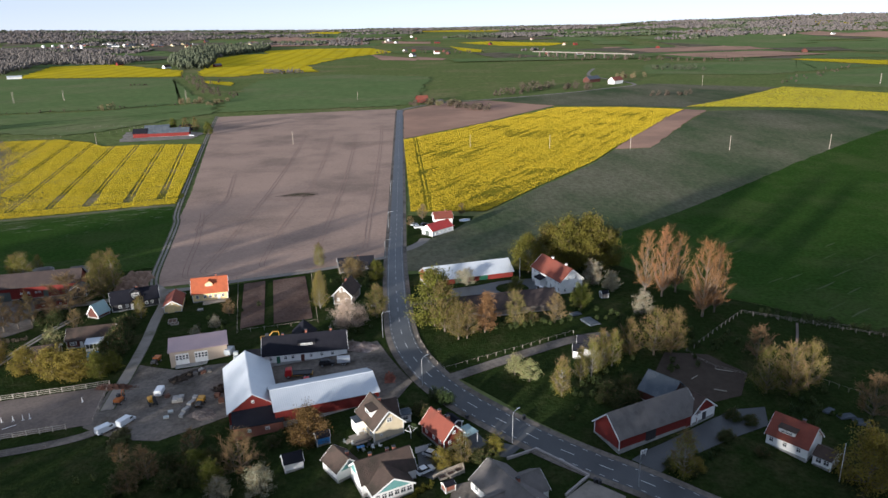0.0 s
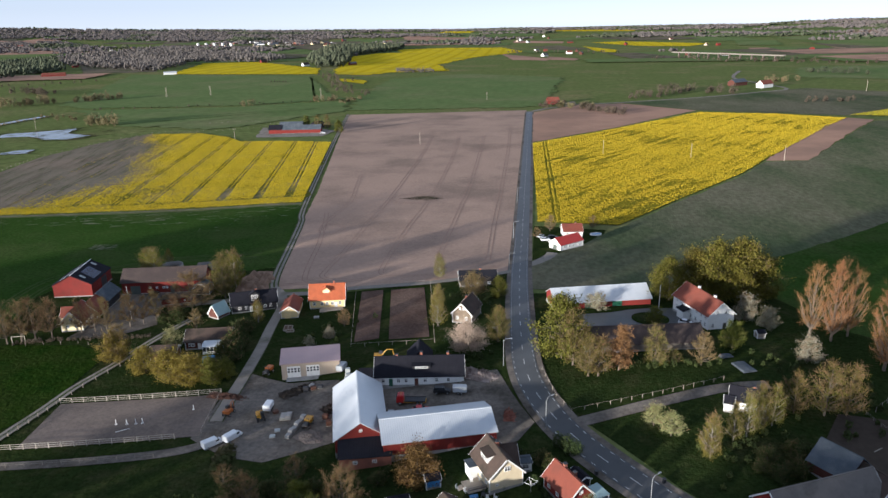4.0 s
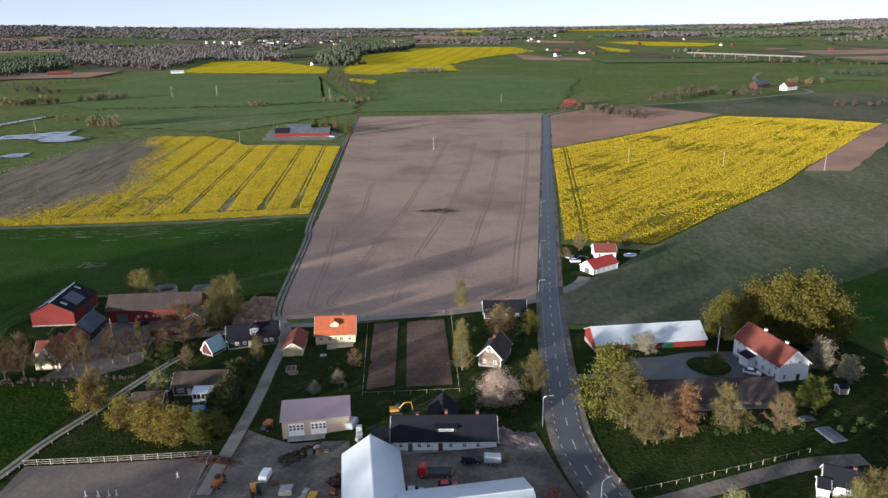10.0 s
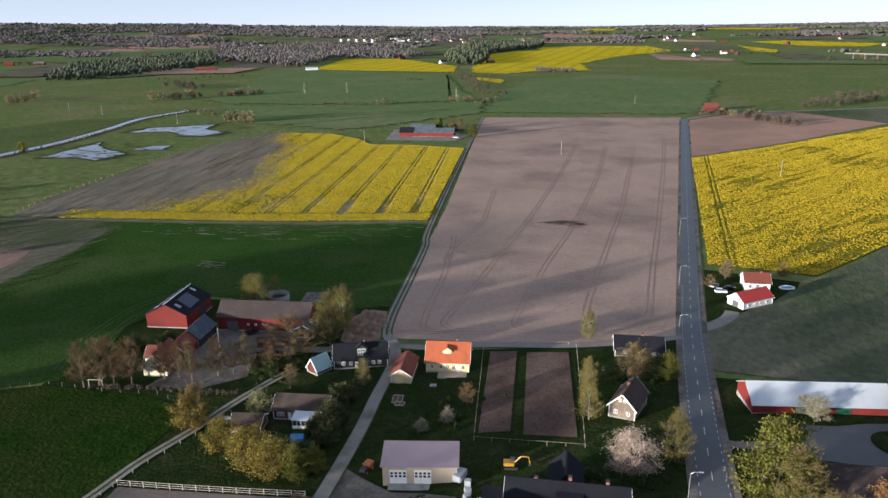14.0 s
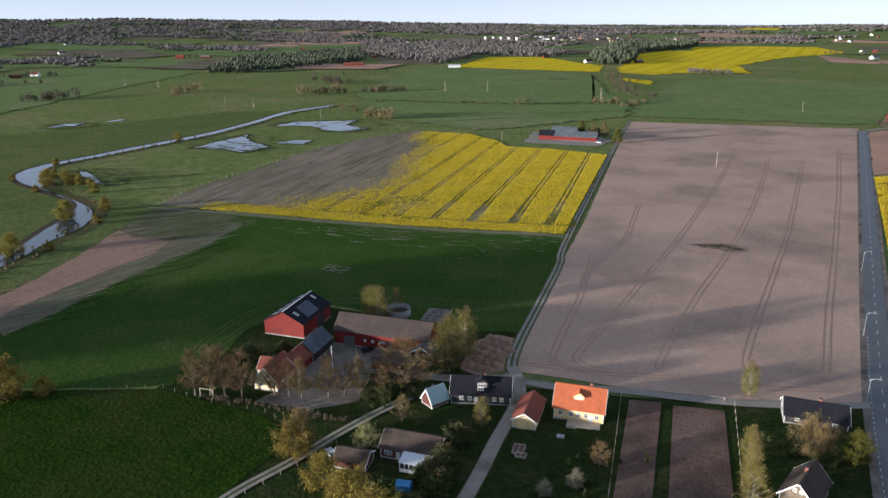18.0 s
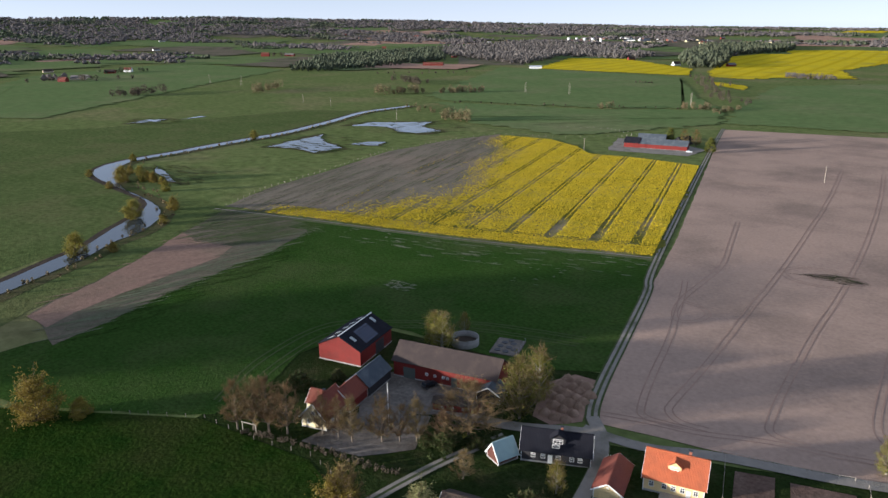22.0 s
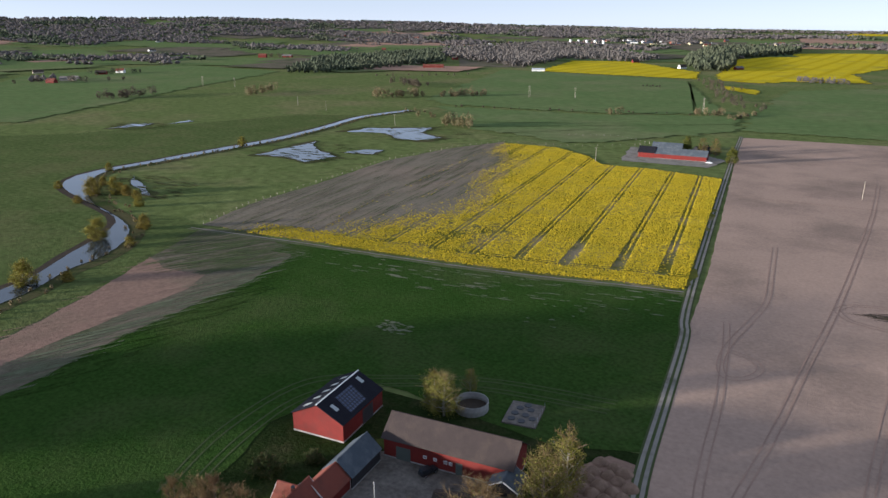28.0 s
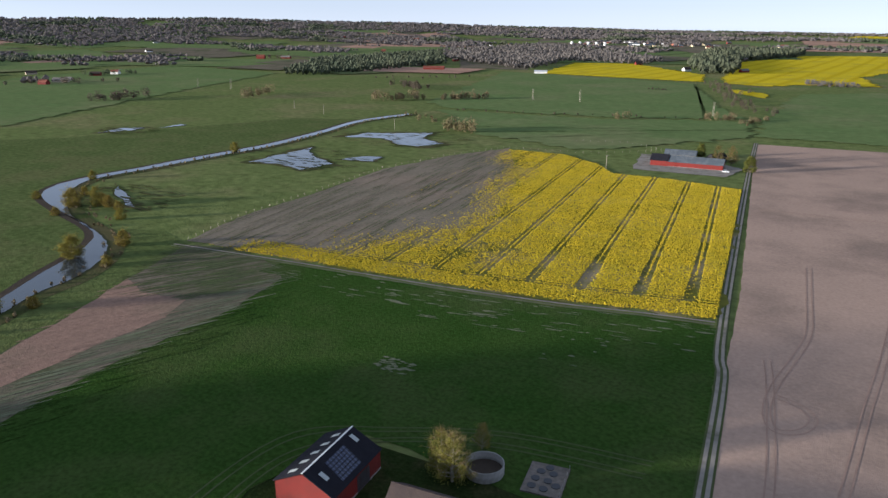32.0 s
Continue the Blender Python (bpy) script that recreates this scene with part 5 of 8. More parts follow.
house("farmhouse", -152.6, 222.2, 102.0, 10.2, 6.8, 3.2, 6.9, CREAM, TILER, "cream farmhouse with a steep tiled roof", "house", wins=(("W", (-1.4, 1.4), 1.6, 1.0, 1.2), ("W", (0.0,), 4.2, 1.0, 1.0), ("S", (-2, 1.5), 1.6, 0.9, 1.1)), chims=((0.5, 0.3, 0.9),))
house("farmhouse_wing", -156.0, 225.4, 12.0, 7.0, 5.2, 2.8, 5.2, CREAM, TILER, "side wing of the farmhouse with orange tiles", "house", 0.35)
house("low_red_shed", -127.6, 244.2, 21.6, 11.6, 3.8, 2.3, 2.9, RED, BROWNR, "low red shed facing the farm lane", "shed", 0.3, None, wins=(("S", (-3.2, -0.6, 2.2), 1.3, 0.7, 0.6),))
house("low_slate_annex", -123.2, 254.6, 101.0, 6.0, 6.4, 2.5, 4.4, DARKW, SLATE, "low annex with a grey sheet roof and white trim", "outbuilding", 0.3)

# ---- the manor yard east of the road ----
house("implement_barn", 22.0, 238.4, 13.0, 31.8, 11.0, 2.6, 5.6, RED, METAL, "long red barn with a pale sheet-metal roof", "barn", 0.4, None, doors=(("S", -4.5, 3.2, 2.3, P_GREEN), ("S", 4.6, 3.2, 2.3, P_GREEN), ("S", 10.0, 3.2, 2.3, RED)))
mh = house("white_manor", 51.6, 223.0, -68.7, 17.8, 8.4, 5.0, 8.6, WHITE, TILER, "white two-storey house with a dull red tiled roof", "house", wins=(("E", (-1.4, 1.4), 5.6, 0.8, 1.2), ("E", (-2.6,), 1.8, 0.9, 1.3), ("S", (-7, -4.5, 0.5, 3.0, 5.6, 7.6), 1.8, 0.9, 1.4), ("S", (-7, -4.5, 3.0, 5.6, 7.6), 4.0, 0.8, 0.9)),
           doors=(("E", 1.4, 1.1, 2.1, DARK),), chims=((-3.0, 0.3, 0.9), (5.0, 0.3, 0.9)), stack=WHITE)
part("porch", boxes((-2.0, -5.2, 1.4, 3.4, 2.2, 2.8)), WHITE, mh)
part("porch_roof", slab(-4.1, 3.6, -6.7, 2.9, -4.0, 0.0, 0.12), BLACKR, mh)
house("thatched_wing", 30.2, 201.4, 9.0, 32.0, 9.6, 2.4, 5.4, GREYW, OLDROOF, "long low barn with a weathered brown roof behind the trees", "barn", 0.5, None)
house("white_annex", 50.2, 170.6, -16.0, 8.0, 4.8, 2.6, 4.8, WHITE, BLACKR, "small white house with a black roof", "house", 0.4, wins=(("W", (-1.4, 1.4), 1.6, 0.9, 1.3), ("S", (-2.6, 0, 2.6), 1.6, 0.9, 1.2)), chims=((1.0, 0.2, 0.6),))
house("white_annex_porch", 45.6, 169.6, -16.0, 2.0, 3.2, 2.1, 3.2, WHITE, BLACKR, "small white porch with a black roof", "porch", 0.25, wins=(("W", (0.0,), 1.3, 1.6, 1.0),))
ridge_house("old_red_barn", (43.2, 133.6), (65.3, 143.2), 8.4, 3.1, 7.0, RED, GREYR, "old dark red barn with a grey cement roof", "barn", trim=WHITE, doors=(("S", -2.6, 3.0, 2.6, DARKW), ("S", 9.0, 2.0, 2.0, RED)))
gw, gl = ridge_house("barn_gable_wing", (64.9, 146.4), (68.5, 139.8), 8.0, 2.7, 5.8, WHITE, BROWNR, "white-walled barn wing with a red gable", "barn", doors=(("E", 0.4, 1.3, 2.0, DARK),), wins=(("E", (-2.4, 2.6), 1.6, 0.6, 0.6),))
gable_panel(gw, 1, gl, 8.0, 2.7, 5.8, RED)
ridge_house("slate_roofed_barn", (59.2, 152.6), (64.6, 145.6), 8.2, 2.8, 6.2, BROWNW, SLATE, "dark barn with a patched slate roof", "barn", trim=None)
bg, bl = ridge_house("white_bungalow", (82.5, 134.8), (88.4, 127.2), 7.4, 3.0, 6.4, WHITE, TILER, "white villa with a dull red tiled roof and a dormer", "house", wins=(("S", (-3.4, -0.4, 2.6), 1.7, 1.0, 1.2), ("E", (-2.2, 2.2), 3.9, 0.7, 0.8), ("W", (-1.5, 1.5), 1.7, 1.0, 1.2)), chims=((1.5, 0.3, 0.7),))
shed_dormer(bg, "S", -0.6, 7.4, 3.0, 6.4, 3.6, 1.3, WHITE, BROWNR, 0.8)
ridge_house("sun_room", (88.2, 126.6), (90.8, 123.2), 4.8, 2.4, 3.5, WHITE, BROWNR, "glazed white sun room with a brown roof", "house", 0.3, wins=(("E", (-1.5, 0.0, 1.5), 1.5, 1.2, 1.3), ("S", (-0.7, 0.9), 1.5, 1.2, 1.3)))

# ---- houses by the fields ----
house("red_roofed_barn", 15.8, 317.4, 41.0, 13.4, 7.0, 2.8, 5.2, WHITE, REDSHEET, "white barn with a bright red sheet roof", "barn", 0.3, doors=(("W", 0.0, 2.6, 2.4, DOORG),), wins=(("S", (-4.4, -1.6, 1.2, 4), 1.5, 0.8, 0.9),))
house("white_square_house", 19.2, 336.0, 7.0, 8.6, 7.4, 3.2, 5.6, WHITE, TILER, "square white house with a dark red tiled roof", "house", 0.5, chims=((1.6, 0.0, 0.8),), wins=(("S", (-2.6, 0.0, 2.6), 1.7, 1.0, 1.3),))
pool = base_of("paddling_pool", 30.4, 337.6, 20, "pale blue oval garden pool on the grass", "pool")
bm = bmesh.new()
for k in range(20):
    a, b = math.tau * k / 20, math.tau * (k + 1) / 20
    rod_into(bm, (2.6 * math.cos(a), 1.6 * math.sin(a), 0.35), (2.6 * math.cos(b), 1.6 * math.sin(b), 0.35), 0.35, 0.35, 6)
part("rim", bm, WHITE, pool)
bm = bmesh.new()
rod_into(bm, (0, 0, 0.1), (0, 0, 0.4), 1.5, 1.5, 20)
bmesh.ops.scale(bm, vec=(1.7, 1.0, 1.0), verts=bm.verts[:])
part("water", bm, P_BLUE, pool)
house("black_roofed_house", -19.6, 264.6, 8.0, 13.6, 7.4, 2.3, 4.9, DARKW, BLACKR, "dark house with a black roof by the crossroads", "house", chims=((1.0, 0.4, 0.8),), wins=(("S", (-4, 0, 4), 1.6, 1.0, 1.2),))
house("stone_house", -20.4, 226.0, 76.0, 9.6, 6.2, 3.4, 6.6, STONEW, BROWNR, "stone house with a dark steep roof among trees", "house", wins=(("W", (-1.5, 1.5), 1.7, 0.9, 1.1), ("W", (-0.6, 0.6), 4.9, 0.7, 0.8)), chims=((0.5, 0.3, 0.8),))

# ---- villas in the foreground ----
rv, rl = ridge_house("red_villa", (4.6, 143.4), (9.6, 135.2), 5.4, 2.8, 5.6, RED, TILER, "red wooden villa with a dull red tiled roof", wins=(("E", (-1.2, 1.2), 1.5, 0.8, 1.0), ("E", (0.0,), 3.7, 0.8, 0.8), ("S", (-2.6, 0.4, 2.8), 1.5, 0.9, 1.0)), chims=((-1.6, 0.3, 0.8), (1.0, 0.9, 0.3)))
o = base_of("carport", 12.4, 137.4, -57, "open carport with a pale green sheet roof", "carport")
part("roof", slab(1.9, 2.75, -1.9, 2.55, -2.0, 2.0, 0.1), TEAL, o)
for u, v in ((-1.8, -1.7), (1.8, -1.7), (-1.8, 1.7), (1.8, 1.7)):
    part("post", boxes((u, v, 1.2, 0.14, 0.14, 2.6)), WHITE, o)
house("dark_shed", 9.6, 142.6, -57, 3.6, 2.6, 2.2, 2.9, DARKW, BLACKR, "small dark shed behind the red villa", "shed", 0.25)
yv, yl = ridge_house("gabled_villa", (-9.6, 149.4), (-5.0, 140.3), 7.4, 3.4, 7.0, PALEY, BROWNR, "pale yellow villa with steep dark roofs", chims=((-1.0, 0.5, 0.5),), wins=(("E", (-2.0,), 1.4, 0.7, 0.5), ("E", (0.2,), 4.7, 1.3, 1.2), ("S", (0.6, 3.0), 1.7, 1.0, 1.2), ("N", (1.5, 3.2), 1.7, 1.0, 1.2)))
shed_dormer(yv, "S", -0.2, 7.4, 3.4, 7.0, 3.4, 1.7, WHITE, BROWNR, 0.75)
part("entrance", boxes((-2.4, -4.6, 1.3, 2.6, 2.2, 2.8)), WHITE, yv)
part("entrance_roof", boxes((-2.4, -4.6, 2.8, 3.0, 2.6, 0.16)), SLATE, yv)
ridge_house("villa_cross_gable", (-7.3, 146.4), (-3.2, 147.5), 5.4, 3.2, 6.0, PALEY, BROWNR, "short cross gable of the yellow villa", "house", wins=(("E", (0.0,), 1.7, 1.0, 1.2),))
house("villa_porch", -1.6, 147.2, 15, 2.4, 2.6, 2.1, 2.6, WHITE, SLATE, "small glazed porch with a grey roof", "porch", 0.2, wins=(("S", (0.0,), 1.3, 1.4, 1.1), ("E", (0.0,), 1.3, 1.4, 1.1)))
tv, tl = ridge_house("turquoise_gabled_villa", (-12.2, 125.3), (-0.5, 130.3), 7.0, 2.8, 5.8, WHITE, BROWNR, "white villa with turquoise gables and brown roofs", chims=((-2.4, 1.0, 0.5), (3.0, 0.9, 0.5), (1.6, 1.3, 0.2)), wins=(("N", (-3.0, 0.0, 3.2), 1.6, 1.1, 1.2), ("W", (-1.6, 1.4), 1.6, 0.9, 1.1)))
gable_panel(tv, -1, tl, 7.0, 2.8, 5.8, TURQ)
cv, cl = ridge_house("veranda_gable", (-6.9, 127.4), (-3.9, 120.6), 8.6, 2.6, 5.0, WHITE, BROWNR, "glazed veranda under a broad turquoise gable", "house", wins=(("E", (-3.5, -2.1, -0.7, 0.7, 2.1, 3.5), 1.5, 1.2, 1.3),))
gable_panel(cv, 1, cl, 8.6, 2.6, 5.0, TURQ)
wv, wl = ridge_house("villa_side_wing", (-17.4, 134.3), (-13.4, 128.5), 5.6, 2.4, 4.6, WHITE, BROWNR, "white side wing with a turquoise gable", "house", wins=(("E", (0.0,), 3.5, 0.8, 0.8), ("E", (0.9,), 1.4, 0.9, 0.6)), chims=((1.2, 0.8, 0.4),))
gable_panel(wv, 1, wl, 5.6, 2.4, 4.6, TURQ)
gv, gl = ridge_house("grey_roofed_villa", (15.6, 124.6), (23.2, 111.0), 8.8, 2.8, 5.8, WHITE, GREYR, "white villa with a light grey tiled roof", wins=(("S", (-5.5, -2.6), 1.6, 1.1, 1.2), ("N", (-5.0, 0.0, 4.0), 1.6, 1.1, 1.2)), chims=((1.4, 0.8, 0.5),))
ridge_house("villa_cross_wing", (20.4, 118.4), (25.9, 120.9), 7.0, 2.7, 5.0, WHITE, GREYR, "grey-roofed wing of the white villa", "house", wins=(("E", (-1.5, 1.5), 1.6, 1.1, 1.2),))
ridge_house("villa_entrance_wing", (19.0, 116.2), (13.2, 113.0), 5.6, 2.7, 4.6, WHITE, GREYR, "entrance wing of the white villa", "house", wins=(("E", (-1.2, 1.2), 1.5, 0.9, 1.1),))
house("garden_shed", -26.4, 134.2, 20.0, 4.0, 3.2, 2.1, 3.4, WHITE, BLACKR, "small white garden shed with a dark roof", "shed", 0.25)
house("stone_farm", -212.0, 660.0, 8.0, 36.0, 11.0, 3.6, 7.0, RED, SLATE, "long red barn with a grey-blue roof beyond the rapeseed", "barn", 0.4, None)

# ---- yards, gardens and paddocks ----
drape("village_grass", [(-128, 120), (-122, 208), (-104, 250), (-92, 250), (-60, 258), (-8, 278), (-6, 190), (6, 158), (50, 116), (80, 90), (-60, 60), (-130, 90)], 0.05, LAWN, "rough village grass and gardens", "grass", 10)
drape("village_grass", [(0, 250), (0, 190), (8, 168), (30, 142), (52, 122), (90, 92), (240, 120), (240, 150), (146.8, 187.2), (116.7, 207.9), (92.2, 222.3), (80.5, 258.2), (40, 251)], 0.05, LAWN, "lawns and paddocks with shade put into the grass colour", "grass", 10)
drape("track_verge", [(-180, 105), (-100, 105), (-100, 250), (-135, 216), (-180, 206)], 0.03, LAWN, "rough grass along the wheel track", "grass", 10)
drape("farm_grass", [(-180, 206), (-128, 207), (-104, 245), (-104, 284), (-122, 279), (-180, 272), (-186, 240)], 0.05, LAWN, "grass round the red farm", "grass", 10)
drape("work_yard", [(-79.2, 189.7), (-66, 184), (-51.8, 185.0), (-48.6, 176.1), (-45.4, 156.5), (-53.1, 152.5), (-60.6, 148.7), (-70.5, 150.6), (-80.9, 157.6), (-81.6, 177.3)], 0.16, GRAVEL, "compacted gravel work yard with ruts and dirt", "yard", 10, 1.0)
drape("forecourt", [(-44.0, 183.3), (-18.5, 181.3), (-14.6, 185.8), (-9.4, 187.3), (-5.5, 176.3), (0.5, 163.0), (-3.0, 156.0), (-9.1, 154.2), (-32.7, 158.7), (-38.8, 162.9)], 0.17, GRAVEL, "grey gravel forecourt between barns and road", "yard", 10, 0.6)
drape("riding_arena", [(-125.0, 171.8), (-83.0, 178.4), (-80.0, 158.8), (-122.7, 150.9)], 0.18, SAND, "sandy riding arena", "arena", 10)
drape("manor_yard", [(13.0, 224.6), (24.8, 226.7), (37.3, 231.7), (44.6, 232.4), (47.6, 218.5), (44.5, 211.8), (33.8, 210.3), (13.4, 209.9)], 0.16, ASPHALT, "grey paved manor yard", "yard", 10, 0.5)
drape("round_lawn", [(36.0 + 5.6 * math.cos(k * 0.35), 221.0 + 6.2 * math.sin(k * 0.35)) for k in range(18)], 0.24, LAWN, "round lawn in the manor yard", "grass", 10)
drape("sand_paddock", [(63.8, 160.6), (70.3, 170.5), (82.0, 169.9), (89.2, 160.2), (82.4, 150.1), (74.1, 147.4), (66.1, 153.5)], 0.16, DIRT, "bare trodden brown paddock behind the old barn", "paddock", 10, 0.8)
drape("barn_drive", [(47.5, 127.6), (52.0, 130.6), (62.9, 136.3), (71.4, 141.0), (78.4, 144.5), (86.1, 145.0), (83.5, 138.0), (73.2, 134.0), (66.0, 130.6), (57.0, 126.4), (52.4, 123.6)], 0.17, ASPHALT, "grey drive beside the old barn", "drive", 10, 0.4)
drape("villa_drive", [(0.9, 134.6), (4.4, 136.0), (7.4, 131.4), (8.4, 127.2), (4.0, 125.8), (1.5, 127.8)], 0.17, ASPHALT, "paved villa courtyard with parked cars", "drive", 10, 0.2)
drape("villa_drive", [(11.6, 139.6), (14.4, 141.2), (16.6, 137.4), (24.6, 134.0), (21.0, 130.8), (13.0, 133.4)], 0.17, ASPHALT, "grey driveway from the road", "drive", 10, 0.2)
drape("villa_drive", [(30.6, 117.8), (36.6, 122.4), (43.0, 117.2), (40.0, 108.0), (30.0, 108.0)], 0.17, PALEGRAVEL, "pale paved drive beside the white villa", "drive", 10, 0.2)
drape("villa_drive", [(8.0, 123.6), (12.6, 124.6), (14.6, 117.0), (13.0, 110.0), (6.0, 112.0)], 0.17, GRAVEL, "paved terrace of the white villa", "terrace", 10, 0.2)
drape("farmyard", [(-156.3, 240.7), (-154.9, 250.6), (-145.5, 254.1), (-136.7, 255.9), (-127.1, 256.1), (-119.9, 246.2), (-131.8, 238.4), (-146.5, 228.3), (-150.0, 232.0)], 0.15, GRAVEL, "gravel farmyard between the red buildings", "yard", 10, 0.6)
drape("farm_drive", [(-147.0, 229.0), (-131.0, 238.0), (-126.0, 224.0), (-134.0, 214.5), (-150.0, 211.5), (-149.0, 218.0)], 0.13, GRAVEL, "gravel drive past the farmhouse", "drive", 10, 0.8)
drape("soil_heap_ground", [(-112.1, 258.1), (-114.7, 270.8), (-110.4, 279.1), (-103.6, 278.7), (-100.9, 266.6), (-98.4, 256.4), (-104.2, 250.9), (-110.3, 252.3)], 0.15, SOILD, "bare soil storage ground", "yard", 10, 0.8)
drape("kitchen_garden", [(-61.9, 255.6), (-54.2, 257.6), (-46.3, 211.4), (-53.6, 209.4)], 0.17, GARDEN, "dug garden plot of dark soil", "garden plot", 10)
drape("kitchen_garden", [(-51.2, 257.4), (-39.2, 259.8), (-30.6, 211.0), (-43.0, 210.4)], 0.17, GARDEN, "dug garden plot of dark soil", "garden plot", 10)
ribbon("manor_drive", [(6.0, 160.0), (8.9, 161.9), (21.3, 167.1), (34.5, 172.9), (46.5, 178.1), (58.0, 181.0)], 3.6, 0.2, GRAVEL, "gravel drive from the road to the white house", "drive")
ribbon("side_drive", [(-1.0, 213.6), (5.0, 213.3), (13.5, 216.0)], 3.0, 0.2, GRAVEL, "short drive into the manor yard", "drive")
ribbon("farm_access", [(-3.0, 287.0), (2.0, 292.0), (7.5, 301.0), (9.5, 308.0)], 4.6, 0.2, PALEGRAVEL, "gravel access to the roadside barn", "drive")
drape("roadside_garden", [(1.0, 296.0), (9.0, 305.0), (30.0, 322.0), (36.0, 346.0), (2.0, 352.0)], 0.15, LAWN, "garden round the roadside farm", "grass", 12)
drape("field_yard", [(-246.0, 628.0), (-186.0, 636.0), (-182.0, 668.0), (-222.0, 700.0), (-262.0, 690.0)], 0.3, PALEGRAVEL, "stony yard round the distant red farm", "yard", 30, 2)
streaks("wet_patch", [(-74, 404), (-62, 412.5), (-48, 408), (-56, 401.5)], 12, 110, (2, 9), (0.15, 0.6), 0.21, DIRT, "dark damp patch with dead weeds", 81)
streaks("wet_patch", [(-68, 405), (-60, 410), (-51, 407), (-57, 403)], 160, 50, (2, 7), (0.15, 0.5), 0.23, REED, "dead weeds in the damp hollow", 82)
pink_tracks = new("wheel_tracks")
tagged(pink_tracks, "dark tractor tracks across the bare field", "wheel tracks", kind="structure")
PINK_TRACKS = (
    [(-108.0, 372.0), (-104.1, 355.9), (-96.2, 316.7), (-92.6, 292.5), (-89.1, 273.1), (-86.0, 267.5), (-76.6, 267.8)],
    [(-112.0, 470.0), (-106.0, 432.0), (-101.2, 399.4), (-101.9, 375.9), (-103.1, 355.4), (-102.0, 340.9), (-98.5, 333.2), (-93.4, 335.9), (-91.5, 343.1), (-94.9, 348.4), (-102.0, 351.0)],
    [(-86.0, 640.0), (-82.0, 560.0), (-80.4, 480.0), (-79.9, 404.8), (-81.1, 355.4), (-81.6, 307.3), (-82.7, 280.3), (-82.2, 273.6), (-78.2, 270.0), (-71.4, 270.0)],
    [(-62.0, 640.0), (-58.0, 560.0), (-56.0, 470.0), (-57.1, 392.7), (-59.6, 346.6), (-60.3, 308.3), (-60.0, 284.0), (-58.0, 276.5), (-50.0, 275.5)],
    [(-40.0, 640.0), (-38.0, 560.0), (-36.6, 450.0), (-37.5, 380.0), (-38.5, 320.0), (-38.0, 294.0), (-34.0, 284.0)],
    [(-18.0, 700.0), (-16.5, 560.0), (-17.0, 420.0), (-17.6, 340.0), (-17.5, 296.0)],
    [(-97.5, 262.6), (-85.8, 265.4), (-73.0, 267.4), (-58.0, 272.4), (-36.0, 276.6), (-13.0, 286.0)],
    [(-79.9, 404.8), (-76.0, 412.0), (-66.0, 415.8), (-56.0, 412.0), (-52.0, 404.0), (-60.0, 395.5), (-74.0, 396.6), (-79.9, 404.8)],
    [(-150.0, 560.0), (-110.0, 565.0), (-60.0, 572.0), (-12.0, 580.0)],
)
for line in PINK_TRACKS:
    fine_line = smooth_line(line, 4)
    for side in (-0.95, 0.95):
        off = []
        for i, (x, y) in enumerate(fine_line):
            a, b = fine_line[max(0, i - 1)], fine_line[min(len(fine_line) - 1, i + 1)]
            d = math.hypot(b[0] - a[0], b[1] - a[1]) or 1
            off.append((x - (b[1] - a[1]) / d * side, y + (b[0] - a[0]) / d * side))
        ribbon("wheel_track", off, 0.42, 0.19, SOILT, parent=pink_tracks, n=2)
crop_tracks = tagged(new("crop_tracks"), "faint tractor lines in the cereal", "wheel tracks", kind="structure")
for off in (0, 1.9, 5.5, 7.4):
    ribbon("wheel_track", [(-176.0 - off, 212.0), (-184.0 - off * 1.2, 236.0), (-186.0 - off, 258.0 + off), (-174.0, 274.0 + off), (-150.0, 288.0 + off), (-118.0, 296.0 + off)], 0.45, 0.17, SCUFF, parent=crop_tracks)

# ---- water ----
RIVER_LEFT = [(-322.0, 214.0), (-334.0, 242.0), (-343.7, 265.4), (-357.0, 283.6), (-367.2, 300.0), (-383.9, 321.5), (-407.8, 334.4), (-452.5, 343.0), (-493.3, 353.7), (-515.2, 373.0), (-523.8, 400.1), (-524.7, 437.0), (-527.3, 461.0), (-529.1, 512.4), (-531.6, 557.1), (-548.2, 630.3), (-572.1, 713.3), (-566.0, 790.0)]
RIVER_RIGHT = [(-310.0, 210.0), (-320.0, 236.0), (-328.3, 258.5), (-338.3, 274.6), (-343.1, 291.8), (-353.2, 307.2), (-370.3, 321.7), (-393.6, 331.0), (-437.0, 341.3), (-487.4, 366.6), (-513.7, 394.4), (-515.9, 432.0), (-517.2, 455.0), (-518.9, 506.1), (-521.1, 553.1), (-537.6, 624.6), (-562.4, 708.5), (-557.0, 787.0)]
RIVER = [((ax + bx) / 2, (ay + by) / 2) for (ax, ay), (bx, by) in zip(RIVER_LEFT, RIVER_RIGHT)]


